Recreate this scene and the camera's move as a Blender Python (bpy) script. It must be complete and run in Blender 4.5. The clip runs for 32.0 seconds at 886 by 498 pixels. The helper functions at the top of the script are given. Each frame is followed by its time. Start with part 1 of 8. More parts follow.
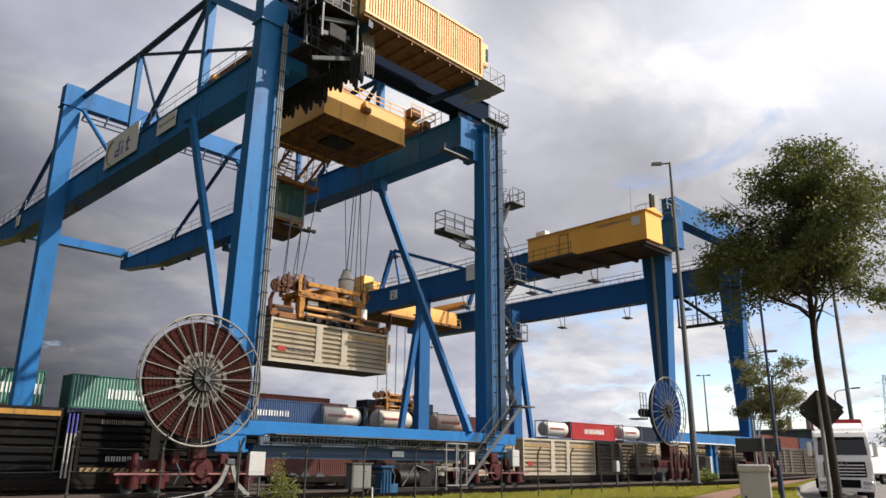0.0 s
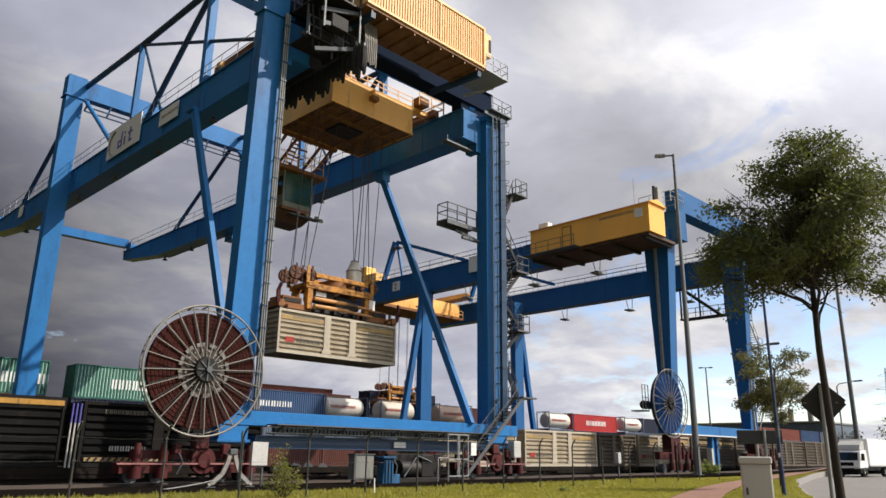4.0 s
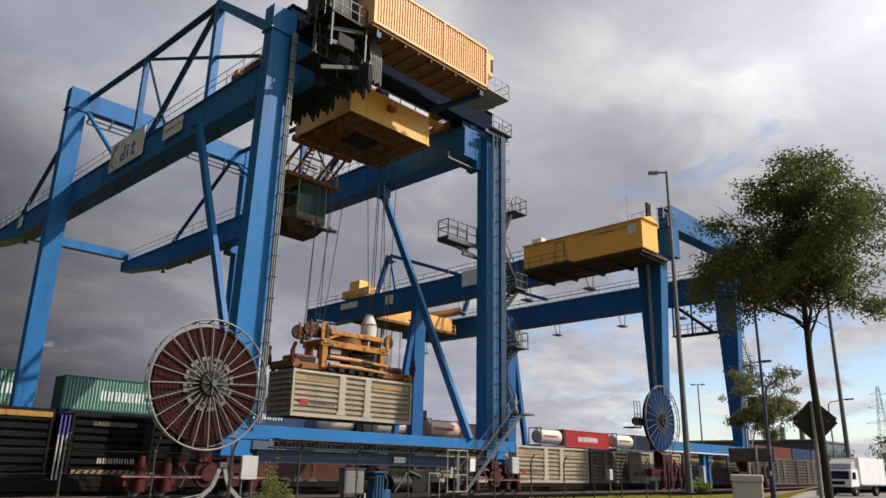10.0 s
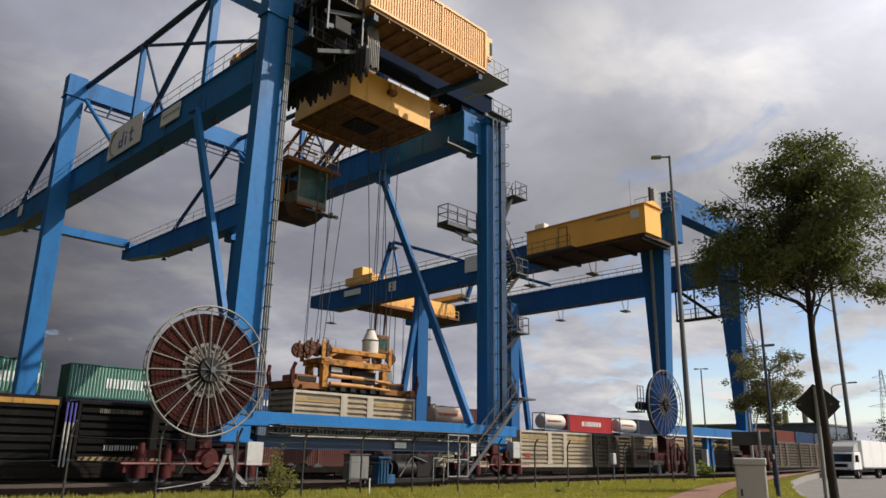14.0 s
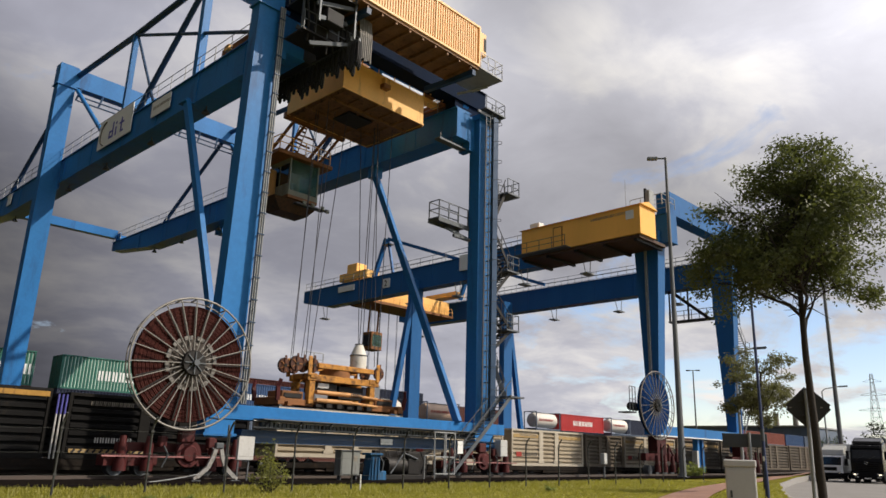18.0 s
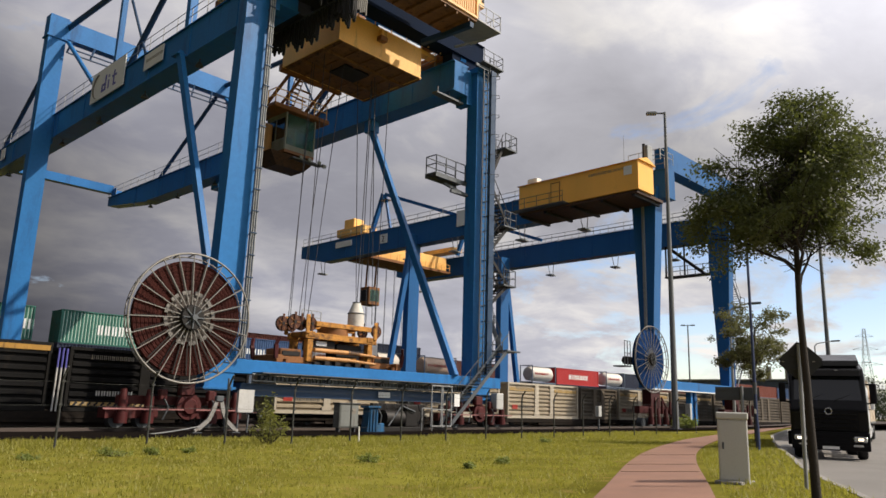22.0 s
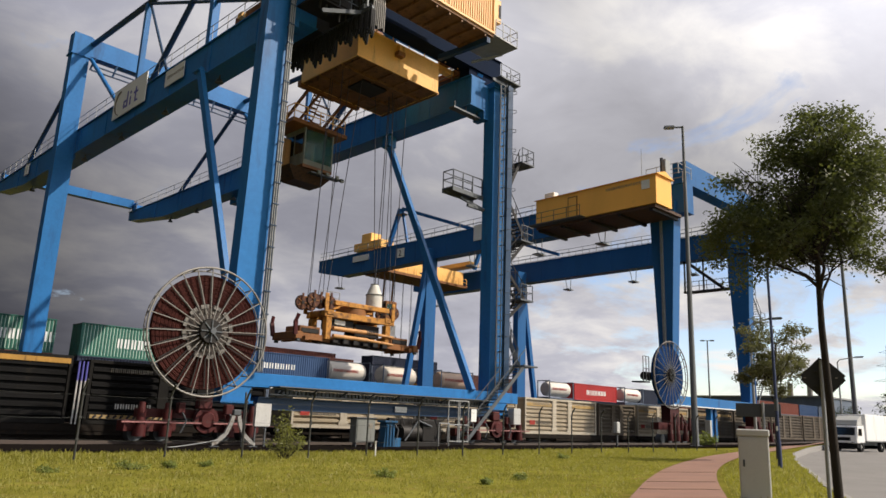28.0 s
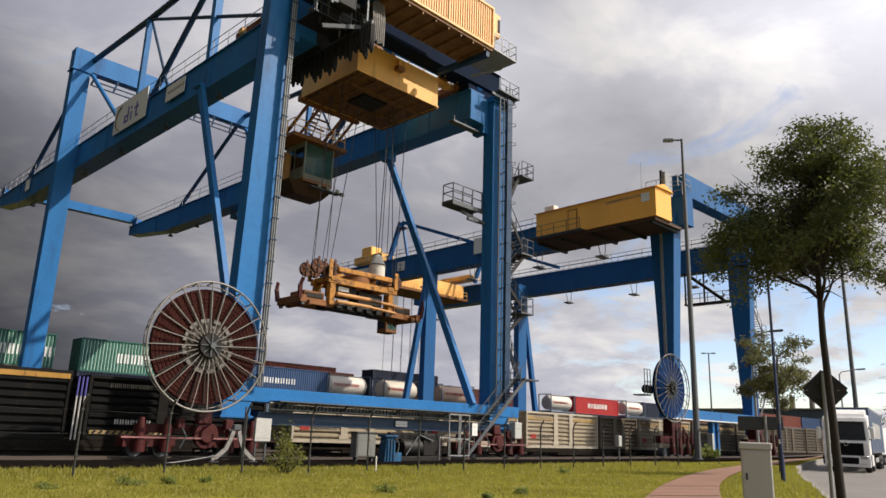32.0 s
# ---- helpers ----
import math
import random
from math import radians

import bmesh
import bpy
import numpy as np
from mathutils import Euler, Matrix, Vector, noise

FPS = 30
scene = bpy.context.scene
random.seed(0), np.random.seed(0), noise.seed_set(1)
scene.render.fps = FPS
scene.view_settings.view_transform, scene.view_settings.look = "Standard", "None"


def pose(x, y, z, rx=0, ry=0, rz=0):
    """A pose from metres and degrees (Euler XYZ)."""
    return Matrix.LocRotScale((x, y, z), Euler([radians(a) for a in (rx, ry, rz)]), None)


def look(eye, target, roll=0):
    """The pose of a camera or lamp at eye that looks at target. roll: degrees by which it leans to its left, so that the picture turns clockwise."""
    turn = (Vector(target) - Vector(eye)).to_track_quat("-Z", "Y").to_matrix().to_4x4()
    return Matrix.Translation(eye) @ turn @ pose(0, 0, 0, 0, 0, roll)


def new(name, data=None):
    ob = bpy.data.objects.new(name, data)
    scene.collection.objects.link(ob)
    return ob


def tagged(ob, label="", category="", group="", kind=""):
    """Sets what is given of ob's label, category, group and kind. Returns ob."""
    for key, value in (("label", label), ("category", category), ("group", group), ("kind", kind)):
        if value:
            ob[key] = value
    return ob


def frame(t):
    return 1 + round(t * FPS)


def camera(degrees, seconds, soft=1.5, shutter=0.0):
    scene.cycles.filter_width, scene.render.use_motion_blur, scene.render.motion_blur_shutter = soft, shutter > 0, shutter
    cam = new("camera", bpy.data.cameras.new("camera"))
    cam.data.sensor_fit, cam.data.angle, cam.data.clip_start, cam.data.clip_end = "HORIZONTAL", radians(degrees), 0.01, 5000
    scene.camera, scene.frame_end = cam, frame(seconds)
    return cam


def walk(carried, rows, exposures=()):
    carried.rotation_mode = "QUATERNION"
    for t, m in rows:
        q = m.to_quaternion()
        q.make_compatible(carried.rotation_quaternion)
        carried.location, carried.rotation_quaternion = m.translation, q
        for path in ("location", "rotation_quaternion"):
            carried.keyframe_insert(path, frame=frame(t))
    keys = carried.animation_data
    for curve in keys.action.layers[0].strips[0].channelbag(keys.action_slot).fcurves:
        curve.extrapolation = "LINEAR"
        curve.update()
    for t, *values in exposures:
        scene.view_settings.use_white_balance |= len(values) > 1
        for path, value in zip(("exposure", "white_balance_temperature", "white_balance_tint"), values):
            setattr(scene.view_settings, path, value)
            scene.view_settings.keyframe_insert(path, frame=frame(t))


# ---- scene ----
cam = camera(62.75, 32.0, soft=1.55)
EYE = (0.0, 0.0, 1.65)
PATH = [
    (0, pose(*EYE, 106.437, -0.571, -44.532)),
    (0.5, pose(*EYE, 106.206, -1.000, -44.903)),
    (1, pose(*EYE, 106.101, -1.067, -44.794)),
    (1.5, pose(*EYE, 106.084, -0.986, -44.479)),
    (2, pose(*EYE, 105.803, -1.163, -44.292)),
    (2.5, pose(*EYE, 106.026, -1.051, -44.400)),
    (3, pose(*EYE, 106.116, -0.971, -44.499)),
    (3.5, pose(*EYE, 105.743, -0.785, -44.330)),
    (5.5, pose(*EYE, 106.119, -0.781, -44.583)),
    (6, pose(*EYE, 106.280, -0.750, -44.365)),
    (6.5, pose(*EYE, 106.324, -0.757, -44.459)),
    (7, pose(*EYE, 106.287, -1.297, -44.531)),
    (7.5, pose(*EYE, 106.541, -0.930, -44.601)),
    (8, pose(*EYE, 106.521, -0.968, -44.561)),
    (8.5, pose(*EYE, 106.720, -1.136, -44.693)),
    (9, pose(*EYE, 106.707, -1.305, -44.849)),
    (9.5, pose(*EYE, 106.810, -1.220, -44.852)),
    (10, pose(*EYE, 106.900, -1.243, -45.053)),
    (10.5, pose(*EYE, 106.571, -1.215, -44.913)),
    (11, pose(*EYE, 106.312, -1.102, -44.839)),
    (11.5, pose(*EYE, 106.117, -1.032, -44.628)),
    (12, pose(*EYE, 105.749, -1.098, -44.363)),
    (12.5, pose(*EYE, 105.474, -1.006, -44.399)),
    (13, pose(*EYE, 105.132, -0.830, -44.364)),
    (13.5, pose(*EYE, 105.556, -1.015, -44.625)),
    (14, pose(*EYE, 105.806, -0.946, -44.736)),
    (14.5, pose(*EYE, 105.707, -1.212, -44.683)),
    (16.5, pose(*EYE, 105.771, -1.585, -45.189)),
    (17, pose(*EYE, 105.998, -1.750, -45.186)),
    (17.5, pose(*EYE, 105.657, -1.691, -45.472)),
    (18, pose(*EYE, 105.633, -1.759, -45.390)),
    (18.5, pose(*EYE, 104.939, -1.917, -45.770)),
    (19, pose(*EYE, 104.716, -1.961, -45.891)),
    (19.5, pose(*EYE, 104.369, -1.942, -45.980)),
    (20, pose(*EYE, 104.067, -1.769, -45.774)),
    (20.5, pose(*EYE, 102.747, -1.741, -45.741)),
    (21, pose(*EYE, 102.896, -1.695, -45.785)),
    (21.5, pose(*EYE, 102.395, -1.780, -45.750)),
    (22, pose(*EYE, 102.136, -1.760, -45.609)),
    (22.5, pose(*EYE, 102.283, -1.724, -45.625)),
    (23, pose(*EYE, 102.695, -1.544, -45.341)),
    (23.5, pose(*EYE, 102.746, -1.580, -44.963)),
    (24, pose(*EYE, 102.464, -1.626, -44.998)),
    (24.5, pose(*EYE, 102.671, -1.676, -44.865)),
    (25, pose(*EYE, 102.659, -1.741, -44.811)),
    (25.5, pose(*EYE, 102.982, -2.039, -44.784)),
    (27.5, pose(*EYE, 103.324, -1.959, -44.293)),
    (28, pose(*EYE, 103.220, -2.093, -44.318)),
    (28.5, pose(*EYE, 103.181, -1.793, -44.405)),
    (29, pose(*EYE, 103.419, -1.458, -44.441)),
    (29.5, pose(*EYE, 103.332, -1.680, -44.522)),
    (30, pose(*EYE, 103.395, -1.926, -44.421)),
    (30.5, pose(*EYE, 103.587, -2.198, -44.420)),
    (31, pose(*EYE, 103.834, -1.923, -44.140)),
    (31.5, pose(*EYE, 104.205, -1.819, -44.071)),
    (32, pose(*EYE, 104.274, -1.885, -44.248)),
]
walk(cam, PATH, [(0, 0.10, 6500, 13.0), (3.5, 0.05, 6500, 13.0), (6, 0.03, 6500, 13.0), (8, -0.03, 6500, 13.0), (9.5, -0.20, 6500, 13.0), (13, -0.33, 6500, 13.0), (14.5, -0.30, 6580, 13.0),
                 (17, -0.2, 6620, 13.0), (20, -0.12, 6670, 13.0), (25, -0.08, 6700, 13.0), (32, -0.08, 6650, 13.0)])

# ---- sky and sun ----
SUN_TO = Vector((0.62, -0.78, 0.86)).normalized()
BRIGHT_TO = Vector((0.80, -0.60, 0.86)).normalized()     # the brightest part of the cloud cover
sun = new("sun", bpy.data.lights.new("sun", "SUN"))
sun.data.energy, sun.data.angle, sun.data.color = 5.0, radians(0.6), (1.0, 0.91, 0.76)
sun.matrix_world = look((0, 0, 60), Vector((0, 0, 60)) - SUN_TO)


def make_world():
    w = bpy.data.worlds.new("cloudy_sky")
    scene.world = w
    w.use_nodes = True
    nt = w.node_tree
    nt.nodes.clear()
    N, L = nt.nodes.new, nt.links.new
    out, bg = N("ShaderNodeOutputWorld"), N("ShaderNodeBackground")
    sky = N("ShaderNodeTexSky")
    sky.sky_type, sky.sun_disc = "NISHITA", False
    sky.sun_elevation = math.asin(SUN_TO.z)
    sky.sun_rotation = math.atan2(SUN_TO.x, SUN_TO.y)
    sky.air_density, sky.dust_density = 1.0, 0.3
    tc = N("ShaderNodeTexCoord")
    blue = N("ShaderNodeMixRGB")
    blue.blend_type, blue.inputs[0].default_value = "MULTIPLY", 1.0
    blue.inputs[2].default_value = (0.175, 0.172, 0.18, 1)
    L(sky.outputs[0], blue.inputs[1])
    # flattened direction: clouds shrink towards the horizon
    sep = N("ShaderNodeSeparateXYZ")
    L(tc.outputs["Generated"], sep.inputs[0])
    zc = N("ShaderNodeMath"); zc.operation = "MAXIMUM"; zc.inputs[1].default_value = 0.0
    L(sep.outputs["Z"], zc.inputs[0])
    za = N("ShaderNodeMath"); za.operation = "ADD"; za.inputs[1].default_value = 0.22
    L(zc.outputs[0], za.inputs[0])
    dx = N("ShaderNodeMath"); dx.operation = "DIVIDE"
    dy = N("ShaderNodeMath"); dy.operation = "DIVIDE"
    L(sep.outputs["X"], dx.inputs[0]); L(za.outputs[0], dx.inputs[1])
    L(sep.outputs["Y"], dy.inputs[0]); L(za.outputs[0], dy.inputs[1])
    com = N("ShaderNodeCombineXYZ")
    L(dx.outputs[0], com.inputs[0]); L(dy.outputs[0], com.inputs[1])

    def fbm(scale, detail, rough, shift):
        m = N("ShaderNodeMapping"); m.inputs["Location"].default_value = shift
        n = N("ShaderNodeTexNoise")
        n.inputs["Scale"].default_value, n.inputs["Detail"].default_value, n.inputs["Roughness"].default_value = scale, detail, rough
        n.inputs["Distortion"].default_value = 0.35
        L(com.outputs[0], m.inputs[0]); L(m.outputs[0], n.inputs[0])
        return n.outputs["Fac"]

    def ramp(src, stops):
        r = N("ShaderNodeValToRGB")
        while len(r.color_ramp.elements) < len(stops):
            r.color_ramp.elements.new(0.5)
        for e, (p, c) in zip(r.color_ramp.elements, stops):
            e.position, e.color = p, (c if isinstance(c, tuple) else (c, c, c)) + (1,)
        L(src, r.inputs[0])
        return r.outputs[0]

    shade, detail = fbm(1.1, 5, 0.55, (3.1, 7.4, 0)), fbm(3.6, 7, 0.58, (1.7, 0.4, 0))
    # nearness to the sun's side of the sky
    dot = N("ShaderNodeVectorMath"); dot.operation = "DOT_PRODUCT"
    L(tc.outputs["Generated"], dot.inputs[0]); dot.inputs[1].default_value = BRIGHT_TO
    near = N("ShaderNodeMath"); near.operation = "MULTIPLY_ADD"
    near.inputs[1].default_value, near.inputs[2].default_value = 0.77, 0.23
    L(dot.outputs["Value"], near.inputs[0])
    glow = ramp(near.outputs[0], SKY_GLOW)
    high = N("ShaderNodeMixRGB"); high.blend_type = "MULTIPLY"; high.inputs[0].default_value = 1
    L(glow, high.inputs[1]); L(ramp(sep.outputs["Z"], SKY_HIGH), high.inputs[2])
    glow = high.outputs[0]
    body = N("ShaderNodeMixRGB"); body.blend_type = "MIX"; body.inputs[0].default_value = 0.42
    L(shade, body.inputs[1]); L(detail, body.inputs[2])
    cloud = ramp(body.outputs[0], SKY_CLOUD)
    lit = N("ShaderNodeMixRGB"); lit.blend_type = "MULTIPLY"; lit.inputs[0].default_value = 1
    L(cloud, lit.inputs[1]); L(glow, lit.inputs[2])
    # how much of the sky is covered: gaps open low over the horizon, on the bright side
    low = ramp(sep.outputs["Z"], SKY_LOW)
    side = ramp(dot.outputs["Value"], SKY_SIDE)
    gap = N("ShaderNodeMath"); gap.operation = "MULTIPLY"
    L(low, gap.inputs[0]); L(side, gap.inputs[1])
    cov = N("ShaderNodeMath"); cov.operation = "SUBTRACT"
    L(fbm(2.3, 8, 0.6, (5.3, 2.2, 0)), cov.inputs[0]); L(gap.outputs[0], cov.inputs[1])
    mask = ramp(cov.outputs[0], ((0.22, 0.0), (0.36, 1.0)))
    mix = N("ShaderNodeMixRGB")
    L(mask, mix.inputs[0]); L(blue.outputs[0], mix.inputs[1]); L(lit.outputs[0], mix.inputs[2])
    L(mix.outputs[0], bg.inputs[0])
    bg.inputs[1].default_value = 1.0
    L(bg.outputs[0], out.inputs[0])


SKY_GLOW = ((0.00, (0.06, 0.06, 0.06)), (0.10, (0.2, 0.2, 0.2)), (0.17, (0.41, 0.41, 0.41)), (0.25, (0.67, 0.67, 0.67)), (0.33, (0.683, 0.682, 0.676)), (0.45, (0.868, 0.86, 0.822)), (0.57, (1.004, 0.989, 0.917)), (0.64, (0.828, 0.816, 0.756)), (0.72, (1.139, 1.122, 1.04)), (0.80, (1.501, 1.479, 1.37)), (1.00, (2.898, 2.856, 2.646)))
SKY_HIGH = ((0.0, 1.1), (0.14, 1.02), (0.24, 0.70), (0.30, 0.70), (0.36, 0.78), (0.42, 0.95), (0.50, 1.10), (0.65, 0.85), (1.0, 0.45))
SKY_CLOUD = ((0.33, (0.488, 0.505, 0.60)), (0.48, (0.628, 0.652, 0.765)), (0.62, (0.985, 0.99, 1.015)))
SKY_LOW = ((0.0, 0.19), (0.07, 0.26), (0.20, 0.20), (0.32, 0.0))
SKY_SIDE = ((0.20, 0.0), (0.40, 1.0))
make_world()


# ---- materials ----
def mat(name, color, rough=0.5, metal=0.0, var=0.18, scale=1.5, fine=14.0, bump=0.0, dirt=None, dirt_amount=0.0, streak=False, alpha=None, spec=0.32):
    """Paint, metal, stone: one colour that drifts at two scales, with stains of a second colour."""
    m = bpy.data.materials.new(name)
    m.use_nodes = True
    nt = m.node_tree
    N, L = nt.nodes.new, nt.links.new
    b = nt.nodes["Principled BSDF"]
    b.inputs["Metallic"].default_value = metal
    b.inputs["Specular IOR Level"].default_value = spec
    tc = N("ShaderNodeTexCoord")
    co = tc.outputs["Object"]
    if streak:
        mp = N("ShaderNodeMapping"); mp.inputs["Scale"].default_value = (1.0, 1.0, 0.16)
        L(co, mp.inputs[0]); co = mp.outputs[0]
    n1, n2 = N("ShaderNodeTexNoise"), N("ShaderNodeTexNoise")
    n1.inputs["Scale"].default_value, n1.inputs["Detail"].default_value = scale, 5
    n2.inputs["Scale"].default_value, n2.inputs["Detail"].default_value = fine, 3
    L(co, n1.inputs[0]); L(tc.outputs["Object"], n2.inputs[0])
    add = N("ShaderNodeMath"); add.operation = "MULTIPLY_ADD"; add.inputs[1].default_value = 0.5
    L(n2.outputs[0], add.inputs[0]); L(n1.outputs[0], add.inputs[2])
    mr = N("ShaderNodeMapRange")
    mr.inputs[1].default_value, mr.inputs[2].default_value = 0.45, 1.05
    mr.inputs[3].default_value, mr.inputs[4].default_value = 1 - var, 1 + var
    L(add.outputs[0], mr.inputs[0])
    info = N("ShaderNodeObjectInfo")
    mr2 = N("ShaderNodeMapRange"); mr2.inputs[3].default_value, mr2.inputs[4].default_value = 1 - var * 0.35, 1 + var * 0.35
    L(info.outputs["Random"], mr2.inputs[0])
    k = N("ShaderNodeMath"); k.operation = "MULTIPLY"
    L(mr.outputs[0], k.inputs[0]); L(mr2.outputs[0], k.inputs[1])
    mul = N("ShaderNodeVectorMath"); mul.operation = "SCALE"
    mul.inputs[0].default_value = color
    L(k.outputs[0], mul.inputs["Scale"])
    col = mul.outputs[0]
    if dirt:
        n3 = N("ShaderNodeTexNoise"); n3.inputs["Scale"].default_value, n3.inputs["Detail"].default_value = scale * 2.3, 8
        n3.inputs["Roughness"].default_value = 0.68
        L(co, n3.inputs[0])
        r = N("ShaderNodeMapRange")
        r.inputs[1].default_value, r.inputs[2].default_value = 0.66 - 0.3 * dirt_amount, 0.78 - 0.2 * dirt_amount
        L(n3.outputs[0], r.inputs[0])
        mx = N("ShaderNodeMixRGB"); mx.inputs[2].default_value = (*dirt, 1)
        L(r.outputs[0], mx.inputs[0]); L(col, mx.inputs[1])
        col = mx.outputs[0]
    L(col, b.inputs["Base Color"])
    rr = N("ShaderNodeMapRange"); rr.inputs[3].default_value, rr.inputs[4].default_value = max(0.04, rough - 0.12), min(1, rough + 0.12)
    L(n1.outputs[0], rr.inputs[0]); L(rr.outputs[0], b.inputs["Roughness"])
    if bump:
        bp = N("ShaderNodeBump"); bp.inputs["Strength"].default_value, bp.inputs["Distance"].default_value = bump, 0.02
        L(add.outputs[0], bp.inputs["Height"]); L(bp.outputs[0], b.inputs["Normal"])
    return m


def glass(name, color=(0.75, 0.9, 0.88), rough=0.03):
    m = bpy.data.materials.new(name)
    m.use_nodes = True
    b = m.node_tree.nodes["Principled BSDF"]
    b.inputs["Base Color"].default_value = (*color, 1)
    b.inputs["Roughness"].default_value, b.inputs["Transmission Weight"].default_value, b.inputs["IOR"].default_value = rough, 0.9, 1.25
    return m


BLUE = mat("crane_blue_paint", (0.020, 0.145, 0.385), 0.42, var=0.18, scale=0.35, fine=5, dirt=(0.02, 0.065, 0.17), dirt_amount=0.34, streak=True, spec=0.18)
NAVY = mat("second_crane_blue_paint", (0.018, 0.105, 0.285), 0.42, var=0.14, scale=0.35, fine=5, dirt=(0.02, 0.06, 0.14), dirt_amount=0.2, streak=True, spec=0.18)
TUBE = mat("dark_blue_tube_paint", (0.02, 0.05, 0.105), 0.45, var=0.2, scale=0.6)
YELLOW = mat("trolley_yellow_paint", (0.88, 0.50, 0.15), 0.5, var=0.16, scale=0.5, dirt=(0.22, 0.12, 0.04), dirt_amount=0.22, streak=True)
OCHRE = mat("house_yellow_paint", (0.90, 0.47, 0.10), 0.45, var=0.1, scale=0.5, dirt=(0.4, 0.2, 0.05), dirt_amount=0.08, streak=True)
CREAM = mat("container_sand_yellow_paint", (0.80, 0.49, 0.22), 0.5, var=0.1, scale=0.6, dirt=(0.45, 0.28, 0.12), dirt_amount=0.08, streak=True)
# navy paint with the electric house's shade put into the colour
BEAMDARK = mat("shade_dark_navy_beam_paint", (0.007, 0.014, 0.033), 0.8, var=0.3, scale=0.6, spec=0.05)
RUST = mat("greasy_orange_steel", (0.22, 0.09, 0.03), 0.6, var=0.3, scale=1.4, dirt=(0.05, 0.035, 0.025), dirt_amount=0.35)
UNDERRUST = mat("stained_brown_underside_steel", (0.20, 0.10, 0.045), 0.65, var=0.35, scale=1.2, dirt=(0.03, 0.02, 0.014), dirt_amount=0.4)
BELLY = mat("stained_dark_brown_belly", (0.07, 0.036, 0.02), 0.6, var=0.35, scale=2, dirt=(0.02, 0.016, 0.013), dirt_amount=0.5)
SPREAD = mat("spreader_yellow_paint", (0.50, 0.225, 0.04), 0.5, var=0.3, scale=1.2, dirt=(0.09, 0.04, 0.018), dirt_amount=0.62)
GALV = mat("galvanised_steel", (0.27, 0.28, 0.285), 0.55, 0.25, var=0.18, scale=3)
MASTGREY = mat("dull_zinc_mast", (0.155, 0.165, 0.175), 0.6, 0.2, var=0.12, scale=2, streak=True, dirt=(0.10, 0.10, 0.10), dirt_amount=0.2)
STEEL = mat("dark_grey_steel", (0.10, 0.11, 0.12), 0.55, 0.4, var=0.25, scale=2)
BLACK = mat("black_rubber", (0.018, 0.018, 0.02), 0.7, var=0.3, scale=4)
ROPE = mat("greased_wire_rope", (0.06, 0.06, 0.065), 0.5, 0.7, var=0.2, scale=6)
REDOX = mat("red_bogie_paint", (0.060, 0.0085, 0.0085), 0.6, var=0.35, scale=2, dirt=(0.05, 0.03, 0.03), dirt_amount=0.3)
REELRED = mat("maroon_reel_cable", (0.050, 0.0155, 0.0135), 0.75, spec=0.08, var=0.3, scale=2.5)
REELRIM = mat("pale_grey_reel_steel", (0.23, 0.22, 0.205), 0.5, 0.2, var=0.2, scale=3)
BOXSAND = mat("sand_grey_bulk_box_paint", (0.35, 0.295, 0.215), 0.6, var=0.2, scale=0.9, dirt=(0.20, 0.16, 0.12), dirt_amount=0.34, streak=True)
BOXRIB = mat("sand_grey_rib_paint", (0.43, 0.385, 0.31), 0.6, var=0.16, scale=1.2, dirt=(0.25, 0.2, 0.15), dirt_amount=0.25, streak=True)
BOXDARK = mat("anthracite_bulk_box_paint", (0.011, 0.011, 0.0115), 0.6, var=0.3, scale=0.9, dirt=(0.03, 0.025, 0.02), dirt_amount=0.25, streak=True, spec=0.06)
DARKRIB = mat("dark_weathered_rib_paint", (0.016, 0.0155, 0.015), 0.6, var=0.3, scale=1.2, spec=0.06)
# stained brown; on the far boxes it also stands in for shade
BOXBROWN = mat("stained_brown_box_paint_with_shade", (0.095, 0.08, 0.063), 0.7, var=0.25, scale=0.9, dirt=(0.06, 0.05, 0.04), dirt_amount=0.45, streak=True, spec=0.15)
BROWNRIB = mat("stained_brown_rib_paint_with_shade", (0.125, 0.105, 0.082), 0.7, var=0.25, scale=1.2, dirt=(0.08, 0.065, 0.05), dirt_amount=0.4, streak=True, spec=0.15)
WAGON = mat("dark_wagon_steel", (0.02, 0.017, 0.015), 0.75, 0.1, var=0.35, scale=2, dirt=(0.05, 0.03, 0.018), dirt_amount=0.3, spec=0.04)
WHITE = mat("white_paint", (0.78, 0.78, 0.76), 0.4, var=0.06, scale=1.5, dirt=(0.5, 0.48, 0.44), dirt_amount=0.1)
PALE = mat("pale_sign_paint", (0.72, 0.73, 0.72), 0.45, var=0.06, scale=1)
GREYBOX = mat("light_grey_cabinet", (0.46, 0.47, 0.46), 0.6, var=0.08, scale=1.5, fine=30, dirt=(0.3, 0.29, 0.26), dirt_amount=0.12, streak=True)
DARKBOX = mat("slate_grey_board", (0.055, 0.06, 0.066), 0.6, var=0.12, scale=2)
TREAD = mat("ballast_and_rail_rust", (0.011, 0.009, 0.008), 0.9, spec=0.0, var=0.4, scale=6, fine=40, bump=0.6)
RAIL = mat("worn_rail_steel", (0.045, 0.032, 0.026), 0.6, 0.2, var=0.2, scale=3)
ASPHALT = mat("worn_asphalt", (0.21, 0.20, 0.19), 0.9, var=0.16, scale=0.5, fine=60, bump=0.4)
PATHRED = mat("red_path_paving", (0.265, 0.15, 0.11), 0.9, var=0.2, scale=0.8, fine=40, bump=0.4, dirt=(0.16, 0.11, 0.09), dirt_amount=0.2)
KERB = mat("concrete_kerb", (0.26, 0.25, 0.24), 0.85, var=0.15, scale=3, fine=40, bump=0.3)
